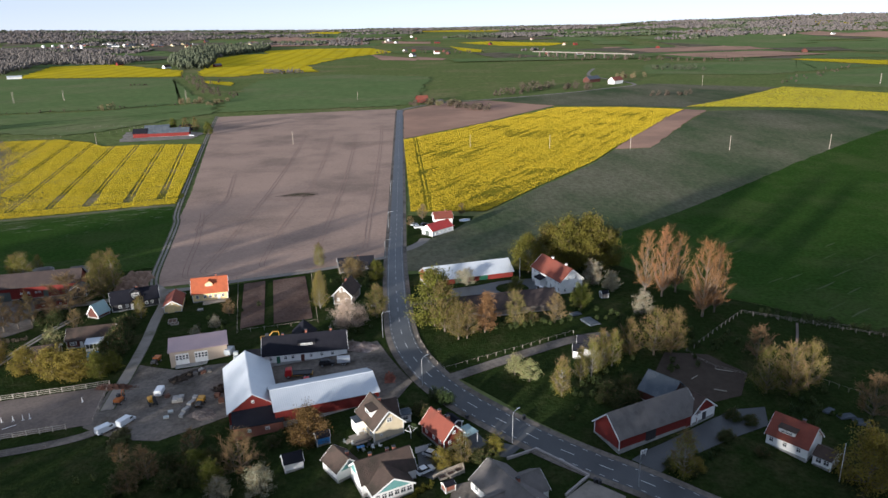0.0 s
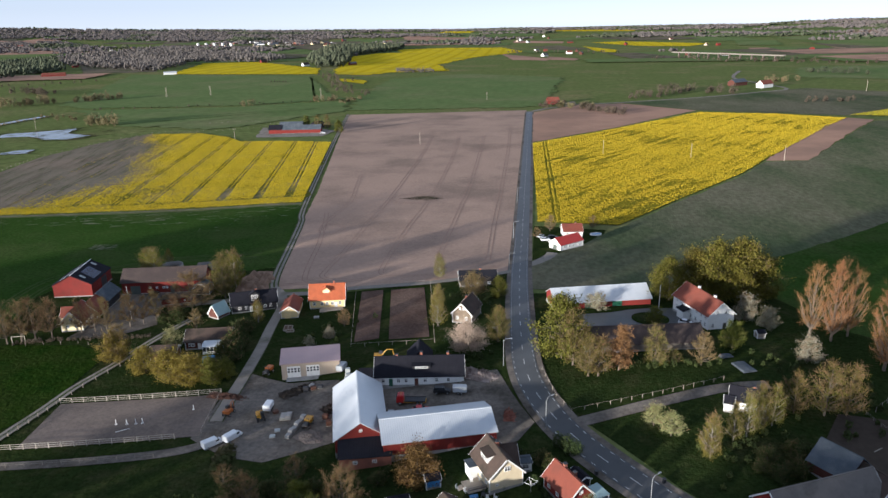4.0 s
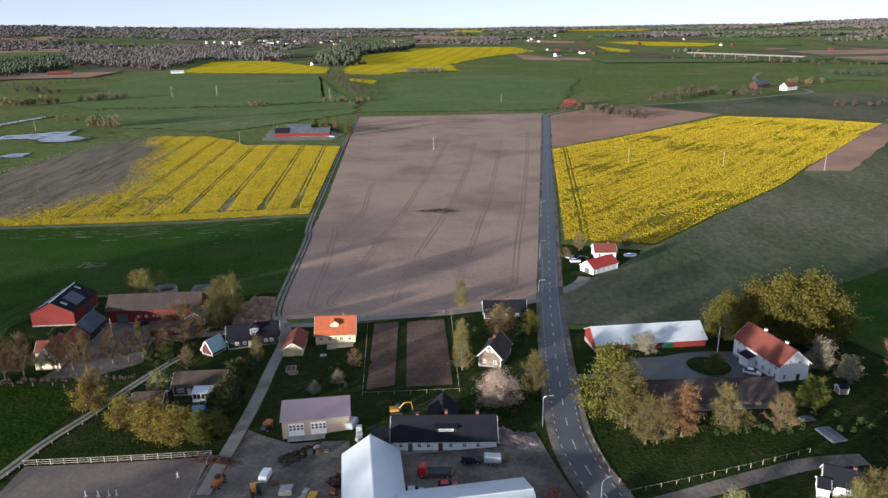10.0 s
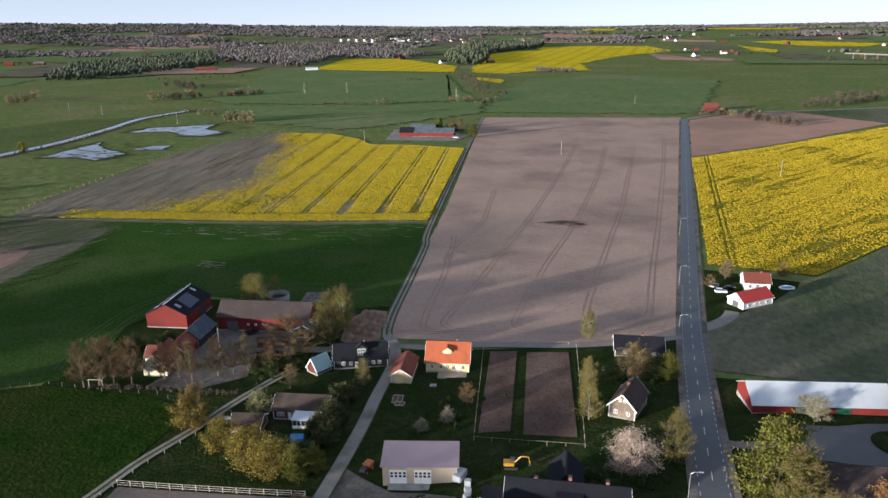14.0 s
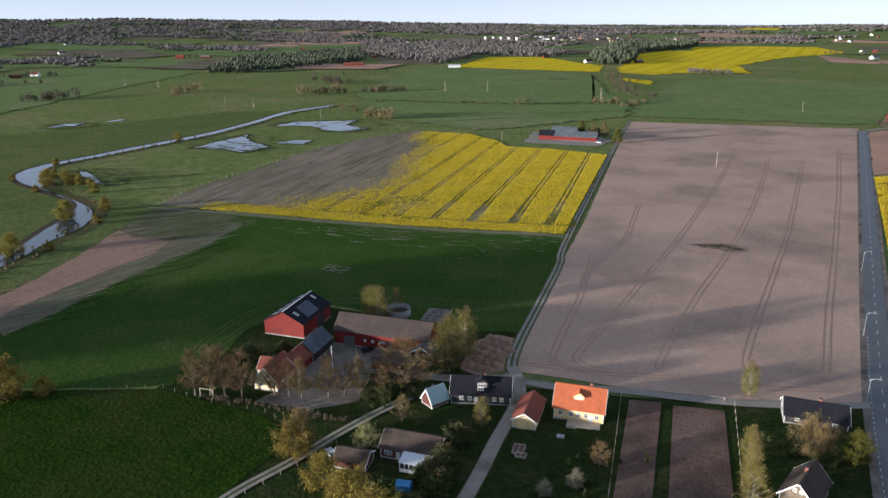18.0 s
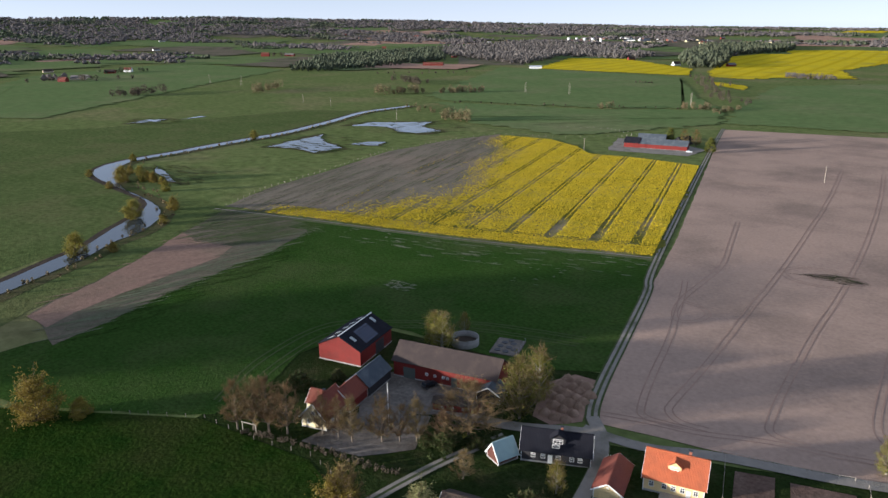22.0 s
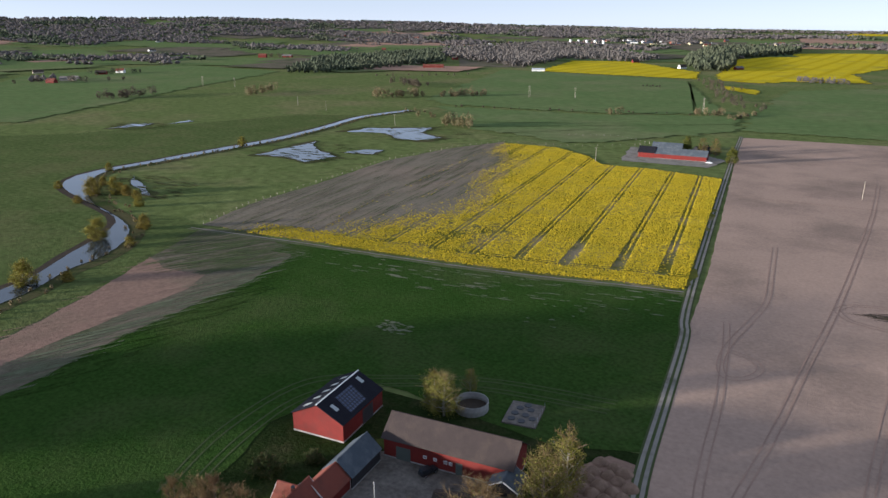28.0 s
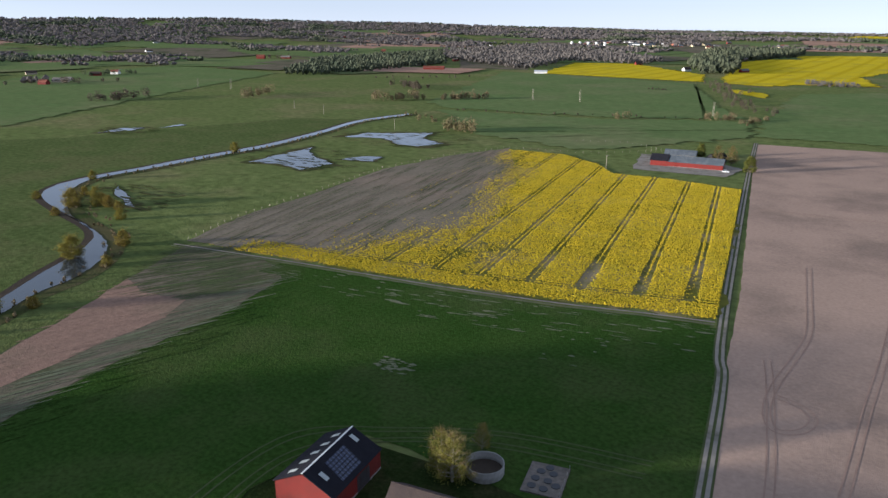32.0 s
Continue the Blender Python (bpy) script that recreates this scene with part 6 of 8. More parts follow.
def between(name, left, right, dz, material, label, category):
    """A strip that fills the room between two lines on the land."""
    left, right = smooth_line(left, 8), smooth_line(right, 8)
    bm, rows = bmesh.new(), []
    for k, (a, b) in enumerate(zip(left, right)):
        wig = 0.5 * noise.noise((a[0] * 0.09, a[1] * 0.09, 2.0))
        row = []
        for f in (0.0, 0.35, 0.7, 1.0):
            x, y = a[0] + (b[0] - a[0]) * (f + (wig * 0.12 if f in (0.0, 1.0) else 0)), a[1] + (b[1] - a[1]) * f
            row.append(bm.verts.new((x, y, ground(x, y) + dz)))
        rows.append(row)
    for r, q in zip(rows, rows[1:]):
        for k in range(3):
            bm.faces.new((r[k], r[k + 1], q[k + 1], q[k]))
    bmesh.ops.recalc_face_normals(bm, faces=bm.faces)
    if sum(f.normal.z for f in bm.faces) < 0:
        bmesh.ops.reverse_faces(bm, faces=bm.faces)
    return tagged(new(name, mesh_of(bm, name, material)), label, category, kind="structure")


def aside(line, d):
    """A line moved sideways, to its left for positive d."""
    out = []
    for i, (x, y) in enumerate(line):
        a, b = line[max(0, i - 1)], line[min(len(line) - 1, i + 1)]
        k = math.hypot(b[0] - a[0], b[1] - a[1]) or 1
        out.append((x - (b[1] - a[1]) / k * d, y + (b[0] - a[0]) / k * d))
    return out


ribbon("river_bank", aside(RIVER_RIGHT, -2.5), 9.0, 0.15, REED, "reedy brown river bank", "bank")
# flat muddy strip whose dark colour also paints the shade under the cut bank
ribbon("river_bank", aside(RIVER_LEFT, 1.6), 4.6, 0.20, DIRT, "muddy river bank, darkened for the shade of its cut side", "bank")
between("river", RIVER_LEFT, RIVER_RIGHT, 0.3, WATER, "calm river reflecting the pale sky", "river")
for pts in ([(-505.4, 618.4), (-505.2, 652.1), (-481.9, 664.4), (-456.6, 686.8), (-444.8, 653.6), (-412.9, 642.4), (-421.6, 618.6), (-443.7, 616.9), (-470.9, 635.0), (-491.2, 628.5)],
            [(-479.1, 492.6), (-485.6, 530.9), (-488.7, 564.0), (-463.4, 537.7), (-440.0, 530.0), (-425.0, 523.1), (-429.6, 494.7), (-459.3, 501.3)],
            [(-434.1, 538.7), (-429.7, 558.6), (-414.5, 563.6), (-409.6, 545.9)], [(-486.5, 395.3), (-455.7, 383.8), (-420.4, 368.6), (-434.5, 370.8), (-460.2, 380.6)],
            [(-706.0, 509.0), (-718.0, 538.0), (-704.0, 557.0), (-695.0, 536.0)], [(-690.0, 560.0), (-694.0, 590.0), (-684.0, 590.0)], [(-1560.0, 1010.0), (-1600.0, 1075.0), (-1570.0, 1110.0), (-1530.0, 1050.0)]):
    big = [(x + (x - sum(p[0] for p in pts) / len(pts)) * 0.22, y + (y - sum(p[1] for p in pts) / len(pts)) * 0.22) for x, y in pts]
    drape("pond_edge", big, 0.2, REED, "brown marshy pond edge", "bank", 30, 5)
    drape("pond", pts, 0.35, WATER, "shallow flooded pond in the pasture", "pond", 30, 4)

for k, (px, py, rr) in enumerate(((-462, 525, 42), (-460, 650, 50), (-452, 380, 30), (-700, 535, 24))):
    ring = [(px + rr * 1.3 * math.cos(a * 0.5), py + rr * math.sin(a * 0.5)) for a in range(13)]
    streaks("marsh_tufts", ring, 10, 130, (3, 14), (0.6, 2.2), 0.5, REED, "tufts of marsh grass in the shallow water", 60 + k, "marsh grass")

# ---- distant fields ----
FAR_FIELDS = (
    ("rapeseed", ((-770, 1503), (-909, 1969), (-755, 1982), (-478, 1644), (-431, 1455), (-589, 1476))),
    ("rapeseed", ((-426, 1569), (-548, 2245), (-458, 2665), (-308, 2737), (-97, 2708), (-9, 2420), (-149, 2109), (-215, 1751), (-167, 1513), (-278, 1485), (-321, 1419), (-386, 1440))),
    ("rapeseed", ((-357, 1338), (-290, 1277), (-276, 1204), (-329, 1263))),
    ("rapeseed", ((246, 2947), (373, 2997), (647, 2757), (545, 2596), (390, 2672))),
    ("rapeseed", ((195, 2716), (285, 2447), (260, 2276), (213, 2364))),
    ("rapeseed", ((874, 1627), (1037, 1474), (944, 1339), (897, 1483))),
    ("brown", ((-86, 2275), (56, 1955), (45, 1856), (-43, 1921))), ("brown", ((51, 2069), (129, 1934), (116, 1851), (54, 1898))), ("brown", ((-67, 3190), (139, 3055), (133, 2929), (-63, 3013))),
    ("olive", ((-1297, 1987), (-1113, 2112), (-852, 1591), (-998, 1540))),
    ("crop", ((-822, 477), (-859, 540), (-1037, 845), (-1212, 1182), (-1650, 1250), (-1500, 800), (-1000, 400))),
    ("crop", ((-620, 900), (-560, 860), (-380, 885), (-250, 955), (-290, 1040), (-430, 1400), (-700, 1480), (-860, 1500), (-700, 1100))),
    ("crop", ((-230, 960), (-205, 830), (-10, 850), (20, 880), (60, 1300), (-120, 1420), (-250, 1300))),
    ("crop", ((430, 1250), (620, 1180), (900, 1320), (860, 1560), (520, 1500))),
    ("crop", ((-560, 840), (-380, 866), (-235, 940), (-208, 826), (-300, 680), (-420, 700))),
    ("crop", ((560, 1000), (760, 840), (1100, 1150), (900, 1280), (640, 1150))),
)
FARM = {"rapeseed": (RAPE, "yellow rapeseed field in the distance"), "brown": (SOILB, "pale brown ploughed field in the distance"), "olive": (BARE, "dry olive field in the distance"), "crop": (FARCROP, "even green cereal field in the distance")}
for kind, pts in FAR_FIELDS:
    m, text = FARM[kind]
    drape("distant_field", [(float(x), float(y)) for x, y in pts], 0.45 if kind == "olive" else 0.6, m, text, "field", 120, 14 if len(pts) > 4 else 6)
rng = random.Random(11)
for k in range(300):
    a, r = radians(rng.uniform(-42, 76)), rng.uniform(1700, 4500)
    x, y = -math.sin(a) * r, math.cos(a) * r + 60
    w, d, t = rng.uniform(60, 260), rng.uniform(60, 260), rng.uniform(-25, 25)
    if any(within(np.array([x + 0.9 * w * i, x + 0.9 * w * i]), np.array([y + 0.9 * d * j, y]), list(q)).any() for _, q in FAR_FIELDS for i in (-1, 0, 1) for j in (-1, 0, 1)):
        continue
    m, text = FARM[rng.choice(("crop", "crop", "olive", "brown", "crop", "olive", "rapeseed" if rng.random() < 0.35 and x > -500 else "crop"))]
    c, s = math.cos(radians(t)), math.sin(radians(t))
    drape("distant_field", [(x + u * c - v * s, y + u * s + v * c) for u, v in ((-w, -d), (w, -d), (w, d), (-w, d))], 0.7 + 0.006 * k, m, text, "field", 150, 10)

# ---- woods ----


def woods(name, spots, material, label, tall, seed, lumps=3, girth=1.0):
    """Many small crowns in one mesh: each a few jagged lumps of its own shape."""
    r = np.random.RandomState(seed)
    spots = [(x + dx, y + dy) for x, y in spots for dx, dy in ((0, 0), tuple(r.uniform(-8, 8, 2)))]
    n = len(spots)
    base = np.array([(1, 0, 0), (0, 1, 0), (-1, 0, 0), (0, -1, 0), (0, 0, 1.2), (0, 0, -1), (0.6, 0.6, 0.6), (-0.6, 0.6, 0.5), (-0.6, -0.6, 0.6), (0.6, -0.6, 0.5)], float)
    tri = np.array([(0, 6, 4), (6, 1, 4), (1, 7, 4), (7, 2, 4), (2, 8, 4), (8, 3, 4), (3, 9, 4), (9, 0, 4), (0, 1, 6), (1, 2, 7), (2, 3, 8), (3, 0, 9), (1, 0, 5), (2, 1, 5), (3, 2, 5), (0, 3, 5)])
    c = np.array([(x, y, ground(x, y)) for x, y in spots], float)
    verts, faces = [], []
    for k in range(lumps):
        hgt = tall * r.uniform(0.6, 1.25, (n, 1))
        w = hgt * girth * r.uniform(0.17, 0.30, (n, 1))
        up = hgt * (0.30 + 0.22 * k / max(1, lumps - 1) * 2)
        shift = np.concatenate([r.normal(0, 1, (n, 2)) * w * 0.7, np.zeros((n, 1))], 1)
        jit = r.uniform(0.45, 1.3, (n, len(base), 3))
        size = np.concatenate([w, w, hgt * 0.36], 1)[:, None, :]
        v = c[:, None, :] + shift[:, None, :] + np.array([0, 0, 1]) * up[:, None, :] + base[None] * jit * size
        f = tri[None] + (np.arange(n) * len(base))[:, None, None] + sum(len(q) for q in verts)
        verts.append(v.reshape(-1, 3))
        faces.append(f.reshape(-1, 3))
    me = bpy.data.meshes.new(name)
    me.from_pydata(np.concatenate(verts).tolist(), [], np.concatenate(faces).tolist())
    me.materials.append(material)
    return tagged(new(name, me), label, "trees", kind="stuff")


def thicket(name, spots, material, label, tall, seed, cards=70, size=0.5):
    """Bushes and small trees as clouds of leaf clusters, in one mesh."""
    r = np.random.RandomState(seed)
    n = len(spots) * cards
    c = np.repeat(np.array([(x, y, ground(x, y)) for x, y in spots], float), cards, 0)
    h = np.repeat(tall * r.uniform(0.55, 1.2, len(spots)), cards)[:, None]
    p = r.normal(0, 1, (n, 3))
    p /= np.linalg.norm(p, axis=1)[:, None]
    p *= r.uniform(0.35, 1.0, (n, 1)) ** 0.5
    lump = 1 + 0.35 * np.sin(p[:, :1] * 5 + c[:, :1]) * np.cos(p[:, 1:2] * 4 + c[:, 1:2])
    pos = c + p * lump * np.concatenate([h * 0.36, h * 0.36, h * 0.44], 1) + np.concatenate([0 * h, 0 * h, h * 0.52], 1)
    u = r.normal(0, 1, (n, 3))
    u /= np.linalg.norm(u, axis=1)[:, None]
    v = np.cross(u, r.normal(0, 1, (n, 3)))
    v /= np.linalg.norm(v, axis=1)[:, None]
    s = size * r.uniform(0.6, 1.3, (n, 1))
    verts = np.stack([pos - u * s, pos + v * s * 0.6, pos + u * s, pos - v * s * 0.6], 1).reshape(-1, 3)
    me = bpy.data.meshes.new(name)
    me.from_pydata(verts.tolist(), [], np.arange(4 * n).reshape(-1, 4).tolist())
    me.materials.append(material)
    return tagged(new(name, me), label, "trees", kind="stuff")


def inside(x, y, poly):
    hit = False
    for (x0, y0), (x1, y1) in zip(poly, poly[1:] + poly[:1]):
        if (y0 > y) != (y1 > y) and x < (x1 - x0) * (y - y0) / (y1 - y0) + x0:
            hit = not hit
    return hit


def scatter(poly, gap, seed):
    r = random.Random(seed)
    xs, ys = [p[0] for p in poly], [p[1] for p in poly]
    out, y = [], min(ys)
    while y < max(ys):
        x = min(xs)
        while x < max(xs):
            q = (x + r.uniform(-0.6, 0.6) * gap, y + r.uniform(-0.6, 0.6) * gap)
            if inside(*q, poly):
                out.append(q)
            x += gap
        y += gap
    return out


def along(a, b, gap, wide, seed):
    r = random.Random(seed)
    n = max(2, int(math.hypot(b[0] - a[0], b[1] - a[1]) / gap))
    return [(a[0] + (b[0] - a[0]) * (k + r.random()) / n + r.gauss(0, wide), a[1] + (b[1] - a[1]) * (k + r.random()) / n + r.gauss(0, wide)) for k in range(n)]


# trees out of view, added only to throw shade over the village
west_belt = along((-84, 90), (-20, 62), 3.0, 5, 71)
east_belt = along((-20, 62), (18, 68), 2.4, 5, 72) + along((18, 68), (60, 46), 2.4, 5, 73) + along((60, 46), (150, 16), 2.8, 5, 74)
thicket("shelter_belt", west_belt, LEAF_DARK, "unseen trees added behind the village to cast shade", 12, 70, 300, 1.0)
thicket("shelter_belt", east_belt, LEAF_DARK, "tall unseen trees added beside the road to cast shade", 29, 69, 480, 1.3)


def sunward(p, d):
    """A plan point by its place across and along the way of the sun's light."""
    c, k = math.cos(a_s), math.sin(a_s)
    return -c * p + k * d, -k * p - c * d


# more added trees out of view, placed so their shade falls across the fields
far_belt = along(sunward(-346, -85), sunward(-312, -85), 2.2, 5, 75) + along(sunward(-185, -45), sunward(-120, -45), 10.0, 6, 76)
thicket("shelter_belt", far_belt, LEAF_DARK, "tall unseen trees added behind the meadow to cast shade", 34, 79, 420, 1.3)
woods("spruce_wood", scatter([(-1152, 1153), (-1537, 1616), (-1551, 2265), (-1149, 1691), (-1082, 1328), (-1107, 1186)], 17, 1), WOOD_GREEN, "mixed dark wood behind the pastures", 13, 1)
woods("leafless_wood", scatter([(-1551, 2265), (-1471, 2820), (-982, 2468), (-733, 2163), (-718, 1970), (-959, 1997), (-860, 1630), (-889, 1608), (-1333, 1954)], 19, 2), WOOD_HAZED, "grey-brown leafless wood", 13, 2)
woods("spruce_wood", scatter([(-643, 2065), (-768, 2764), (-638, 2875), (-479, 2815), (-459, 2579), (-562, 2286), (-432, 1677), (-495, 1681)], 16, 3), WOOD_GREEN, "dark wood between the rapeseed fields", 16, 3)
thicket("wood_edge", scatter([(-276, 1460), (-191, 1463), (-198, 1509), (-278, 1533)], 9, 4), WOOD_HAZED, "small brown copse below the rapeseed", 9, 4, 60, 0.8)
ROWS = (
    ((-690, 877), (-640, 925), 4, 3, 13, "birch"), ((-625, 940), (-581, 982), 4, 3, 12, "birch"), ((-459, 708), (-427, 708), 3, 2, 14, "birch"), ((-973, 656), (-980, 724), 4, 7, 13, "brown"), ((-849, 790), (-878, 870), 6, 4, 13, "birch"),
    ((-825, 1099), (-733, 1033), 5, 9, 12, "brown"), ((-361, 880), (-343, 887), 4, 3, 9, "birch"), ((-284, 926), (-252, 942), 4, 3, 8, "birch"), ((-457, 1250), (-424, 1253), 4, 3, 4, "brown"), ((-396, 1421), (-281, 1066), 9, 10, 8, "brown"), ((-281, 1066), (-230, 1000), 9, 8, 7, "brown"),
    ((136, 954), (157, 949), 4, 4, 10, "brown"), ((177, 1018), (224, 1026), 5, 6, 12, "brown"), ((235, 1002), (271, 993), 4, 5, 13, "brown"), ((318, 887), (370, 891), 4, 3, 7, "brown"), ((474, 1361), (558, 1296), 6, 6, 13, "green"), ((363, 1161), (398, 1170), 4, 5, 11, "birch"),
    ((14, 845), (42, 867), 3, 5, 8, "brown"), ((60, 835), (98, 772), 3, 4, 8, "brown"), ((30, 852), (75, 838), 3, 4, 7, "birch"), ((135, 952), (216, 1003), 7, 12, 8, "brown"), ((-560, 790), (-500, 735), 7, 5, 6, "birch"), ((-552, 840), (-234, 946), 16, 2, 3, "brown"), ((-240, 905), (-225, 960), 5, 3, 6, "birch"),
    ((300, 1900), (600, 1720), 12, 30, 9, "brown"), ((420, 1760), (760, 1560), 12, 22, 10, "brown"), ((-60, 2350), (260, 2250), 14, 30, 10, "brown"), ((-1330, 745), (-1280, 840), 9, 14, 12, "brown"), ((-1450, 900), (-1420, 1000), 9, 14, 12, "green"), ((-1760, 1590), (-1700, 1680), 10, 18, 12, "brown"), ((-960, 1180), (-820, 1320), 18, 8, 6, "brown"), ((560, 1010), (860, 1330), 20, 6, 5, "brown"),
)
LOOK = {"birch": WOOD_BIRCH, "brown": HEDGEB, "green": WOOD_GREEN}
for n, (a, b, gap, wide, tall, kind) in enumerate(ROWS):
    thicket("tree_row", along(a, b, gap, wide, n), LOOK[kind], "row of small trees and bushes between the fields", tall, 20 + n, 210, 0.045 * tall + 0.12)
far_brown, far_green = [], []
rng = random.Random(5)
for k in range(44000):
    a, r = radians(rng.uniform(-42, 76)), math.sqrt(rng.uniform(1500 ** 2, 4750 ** 2))
    x, y = -math.sin(a) * r, math.cos(a) * r + 60
    if any(inside(x, y, list(p)) for kd, p in FAR_FIELDS if kd != "crop"):
        continue
    d = noise.noise((x * 0.0016, y * 0.0030, 1.5)) + 0.5 * noise.noise((x * 0.006, y * 0.010, 7.5))
    left = 0.22 if x < -900 else 0.0
    if d + (r - 3100) / 2600 + left > 0.30:
        (far_green if noise.noise((x * 0.004, y * 0.004, 30)) > 0.22 else far_brown).append((x, y))
woods("distant_woods", far_brown, WOOD_HAZED, "grey leafless woods reaching the horizon, paled for haze", 14, 77, 1, 1.9)
woods("distant_spruce", far_green, WOOD_GREEN, "dark evergreen woods reaching the horizon", 16, 78, 1, 1.8)

# ---- small structures ----


def on_slope(parent, name, bm, material, W, eave, ridge, x, y, lift=0.2, label=""):
    """Lays a flat part on a roof slope; y negative is the south slope."""
    s = -1 if y < 0 else 1
    a = math.degrees(math.atan2(ridge - eave, W / 2))
    z = ridge - (ridge - eave) / (W / 2) * abs(y)
    ob = part(name, bm, material, parent, label)
    ob.matrix_local = pose(x, y, z + lift, -s * a)
    return ob


PANELM = mat("solar_panel_glass", (0.018, 0.022, 0.045), (0.022, 0.027, 0.05), 2.0, rough=0.12, spec=0.6, stripe=(0, 1.0, 0.1, 2.6), coords="object")
SKYL = mat("ribbed_skylight", (0.42, 0.44, 0.43), (0.34, 0.36, 0.35), 1.5, rough=0.4, coords="object")
sb = bpy.data.objects["steel_barn"]
for k in range(6):
    on_slope(sb, "solar_panel", boxes((0, 0, 0, 7.2, 0.72, 0.06)), PANELM, 14.2, 4.8, 8.4, -0.2 - 0.15 * k, -1.9 - 0.82 * k, 0.24)
for x, y in ((-6.6, -3.2), (7.0, -2.0), (-7.2, 4.0), (-3.8, 3.6), (-0.4, 3.2), (3.0, 2.9), (6.6, 2.5)):
    on_slope(sb, "skylight", boxes((0, 0, 0, 1.1, 2.2, 0.06)), SKYL, 14.2, 4.8, 8.4, x, y, 0.22)


def fence(name, pts, gap, height, rails, material, label, post=0.1, rail=(0.04, 0.12), group=""):
    f = tagged(new(name), label, "fence", group)
    f.matrix_world = pose(pts[0][0], pts[0][1], ground(*pts[0]) + 0.1)
    ox, oy, oz = f.matrix_world.translation
    key = ("post", post, height, material.name)
    if key not in SHARED:
        SHARED[key] = mesh_of(boxes((0, 0, height / 2 - 0.2, post, post, height + 0.4)), "post", material)
    for (x0, y0), (x1, y1) in zip(pts, pts[1:]):
        d = math.hypot(x1 - x0, y1 - y0)
        n = max(1, round(d / gap))
        a = math.degrees(math.atan2(y1 - y0, x1 - x0))
        for k in range(n + 1):
            x, y = x0 + (x1 - x0) * k / n, y0 + (y1 - y0) * k / n
            p = part("post", SHARED[key], None, f)
            p.matrix_local = pose(x - ox, y - oy, ground(x, y) + 0.1 - oz, 0, 0, a + 7 * math.sin(k * 3.1))
        m = max(1, round(d / 12))
        for r in range(rails):
            for k in range(m):
                q0, q1 = [(x0 + (x1 - x0) * j / m, y0 + (y1 - y0) * j / m) for j in (k, k + 1)]
                z = height * (0.94 - 0.36 * r)
                bm = rods(((q0[0] - ox, q0[1] - oy, ground(*q0) + 0.1 - oz + z), (q1[0] - ox, q1[1] - oy, ground(*q1) + 0.1 - oz + z), rail[1] / 2, rail[1] / 2, 4))
                part("rail", bm, material, f)
    return f


RAILW = mat("pale_fence_rails", (0.40, 0.36, 0.30), (0.31, 0.28, 0.23), 1.0, coords="object")
fence("arena_fence", [(-125.4, 172.2), (-83.0, 178.9)], 3.0, 1.5, 3, RAILW, "pale wooden rail fence along the riding arena", 0.13, (0.05, 0.12))
fence("arena_fence", [(-126.6, 150.2), (-85.6, 157.4)], 3.0, 1.5, 3, RAILW, "pale wooden rail fence along the riding arena", 0.13, (0.05, 0.12))
fence("paddock_fence", [(-83.0, 178.6), (-80.0, 160.0)], 3.0, 1.2, 1, TIMBER, "weathered post-and-rail fence beside the yard")
fence("paddock_fence", [(-126.0, 171.5), (-129.5, 150.0)], 3.0, 1.2, 2, TIMBER, "weathered post-and-rail fence at the arena end")
fence("paddock_fence", [(-124.0, 143.2), (-87.0, 149.9)], 4.0, 1.2, 2, GREYW, "old wire fence below the arena")
fence("drive_fence", [(2.8, 186.0), (6.0, 173.0), (9.4, 166.8), (18.7, 169.9), (34.2, 175.8), (47.6, 182.0)], 3.0, 1.0, 1, TIMBER, "low wooden fence beside the manor drive", 0.1, (0.03, 0.05))
fence("garden_fence", [(-65.0, 260.0), (-53.8, 206.2), (-28.4, 206.8), (-37.4, 264.0)], 4.0, 1.1, 1, TIMBER, "thin fence round the kitchen garden", 0.1, (0.03, 0.06))
fence("meadow_fence", [(-118.4, 205.0), (-121.2, 194.0), (-124.6, 181.0), (-126.0, 172.8)], 4.0, 1.1, 1, TIMBER, "thin fence along the grass track", 0.1, (0.02, 0.04))
fence("meadow_fence", [(-222.0, 181.0), (-178.0, 205.0), (-160.0, 205.5), (-144.0, 208.5), (-131.0, 205.0)], 5.0, 1.1, 0, GREYW, "old wire fence between meadow and farm", 0.1, (0.02, 0.04))
fence("paddock_fence", [(136.4, 189.8), (105.8, 199.0), (79.7, 173.1)], 3.5, 1.2, 1, TIMBER, "pale post fence round the eastern paddock", 0.12, (0.03, 0.06))
fence("paddock_fence", [(105.8, 199.0), (140.0, 186.0), (168.0, 176.0)], 3.5, 1.2, 2, TIMBER, "pale post fence below the hill field", 0.12, (0.03, 0.06))
fence("lane_fence", [(-66.0, 261.4), (-52.0, 262.8), (-40.0, 265.6)], 3.0, 1.0, 1, RAILW, "white rail fence along the lane", 0.1, (0.03, 0.08))
fence("pasture_fence", [(-352.0, 350.0), (-366.0, 390.0), (-374.0, 450.0), (-388.0, 532.0), (-378.0, 606.0), (-359.0, 656.0), (-300.0, 668.0), (-262.0, 700.0)], 6.0, 1.2, 0, TIMBER, "line of pasture fence posts", 0.14)
fence("pasture_fence", [(-330.0, 720.0), (-290.0, 735.0), (-255.0, 715.0), (-262.0, 700.0)], 6.0, 1.4, 0, RAILW, "pale posts of a horse paddock", 0.16)


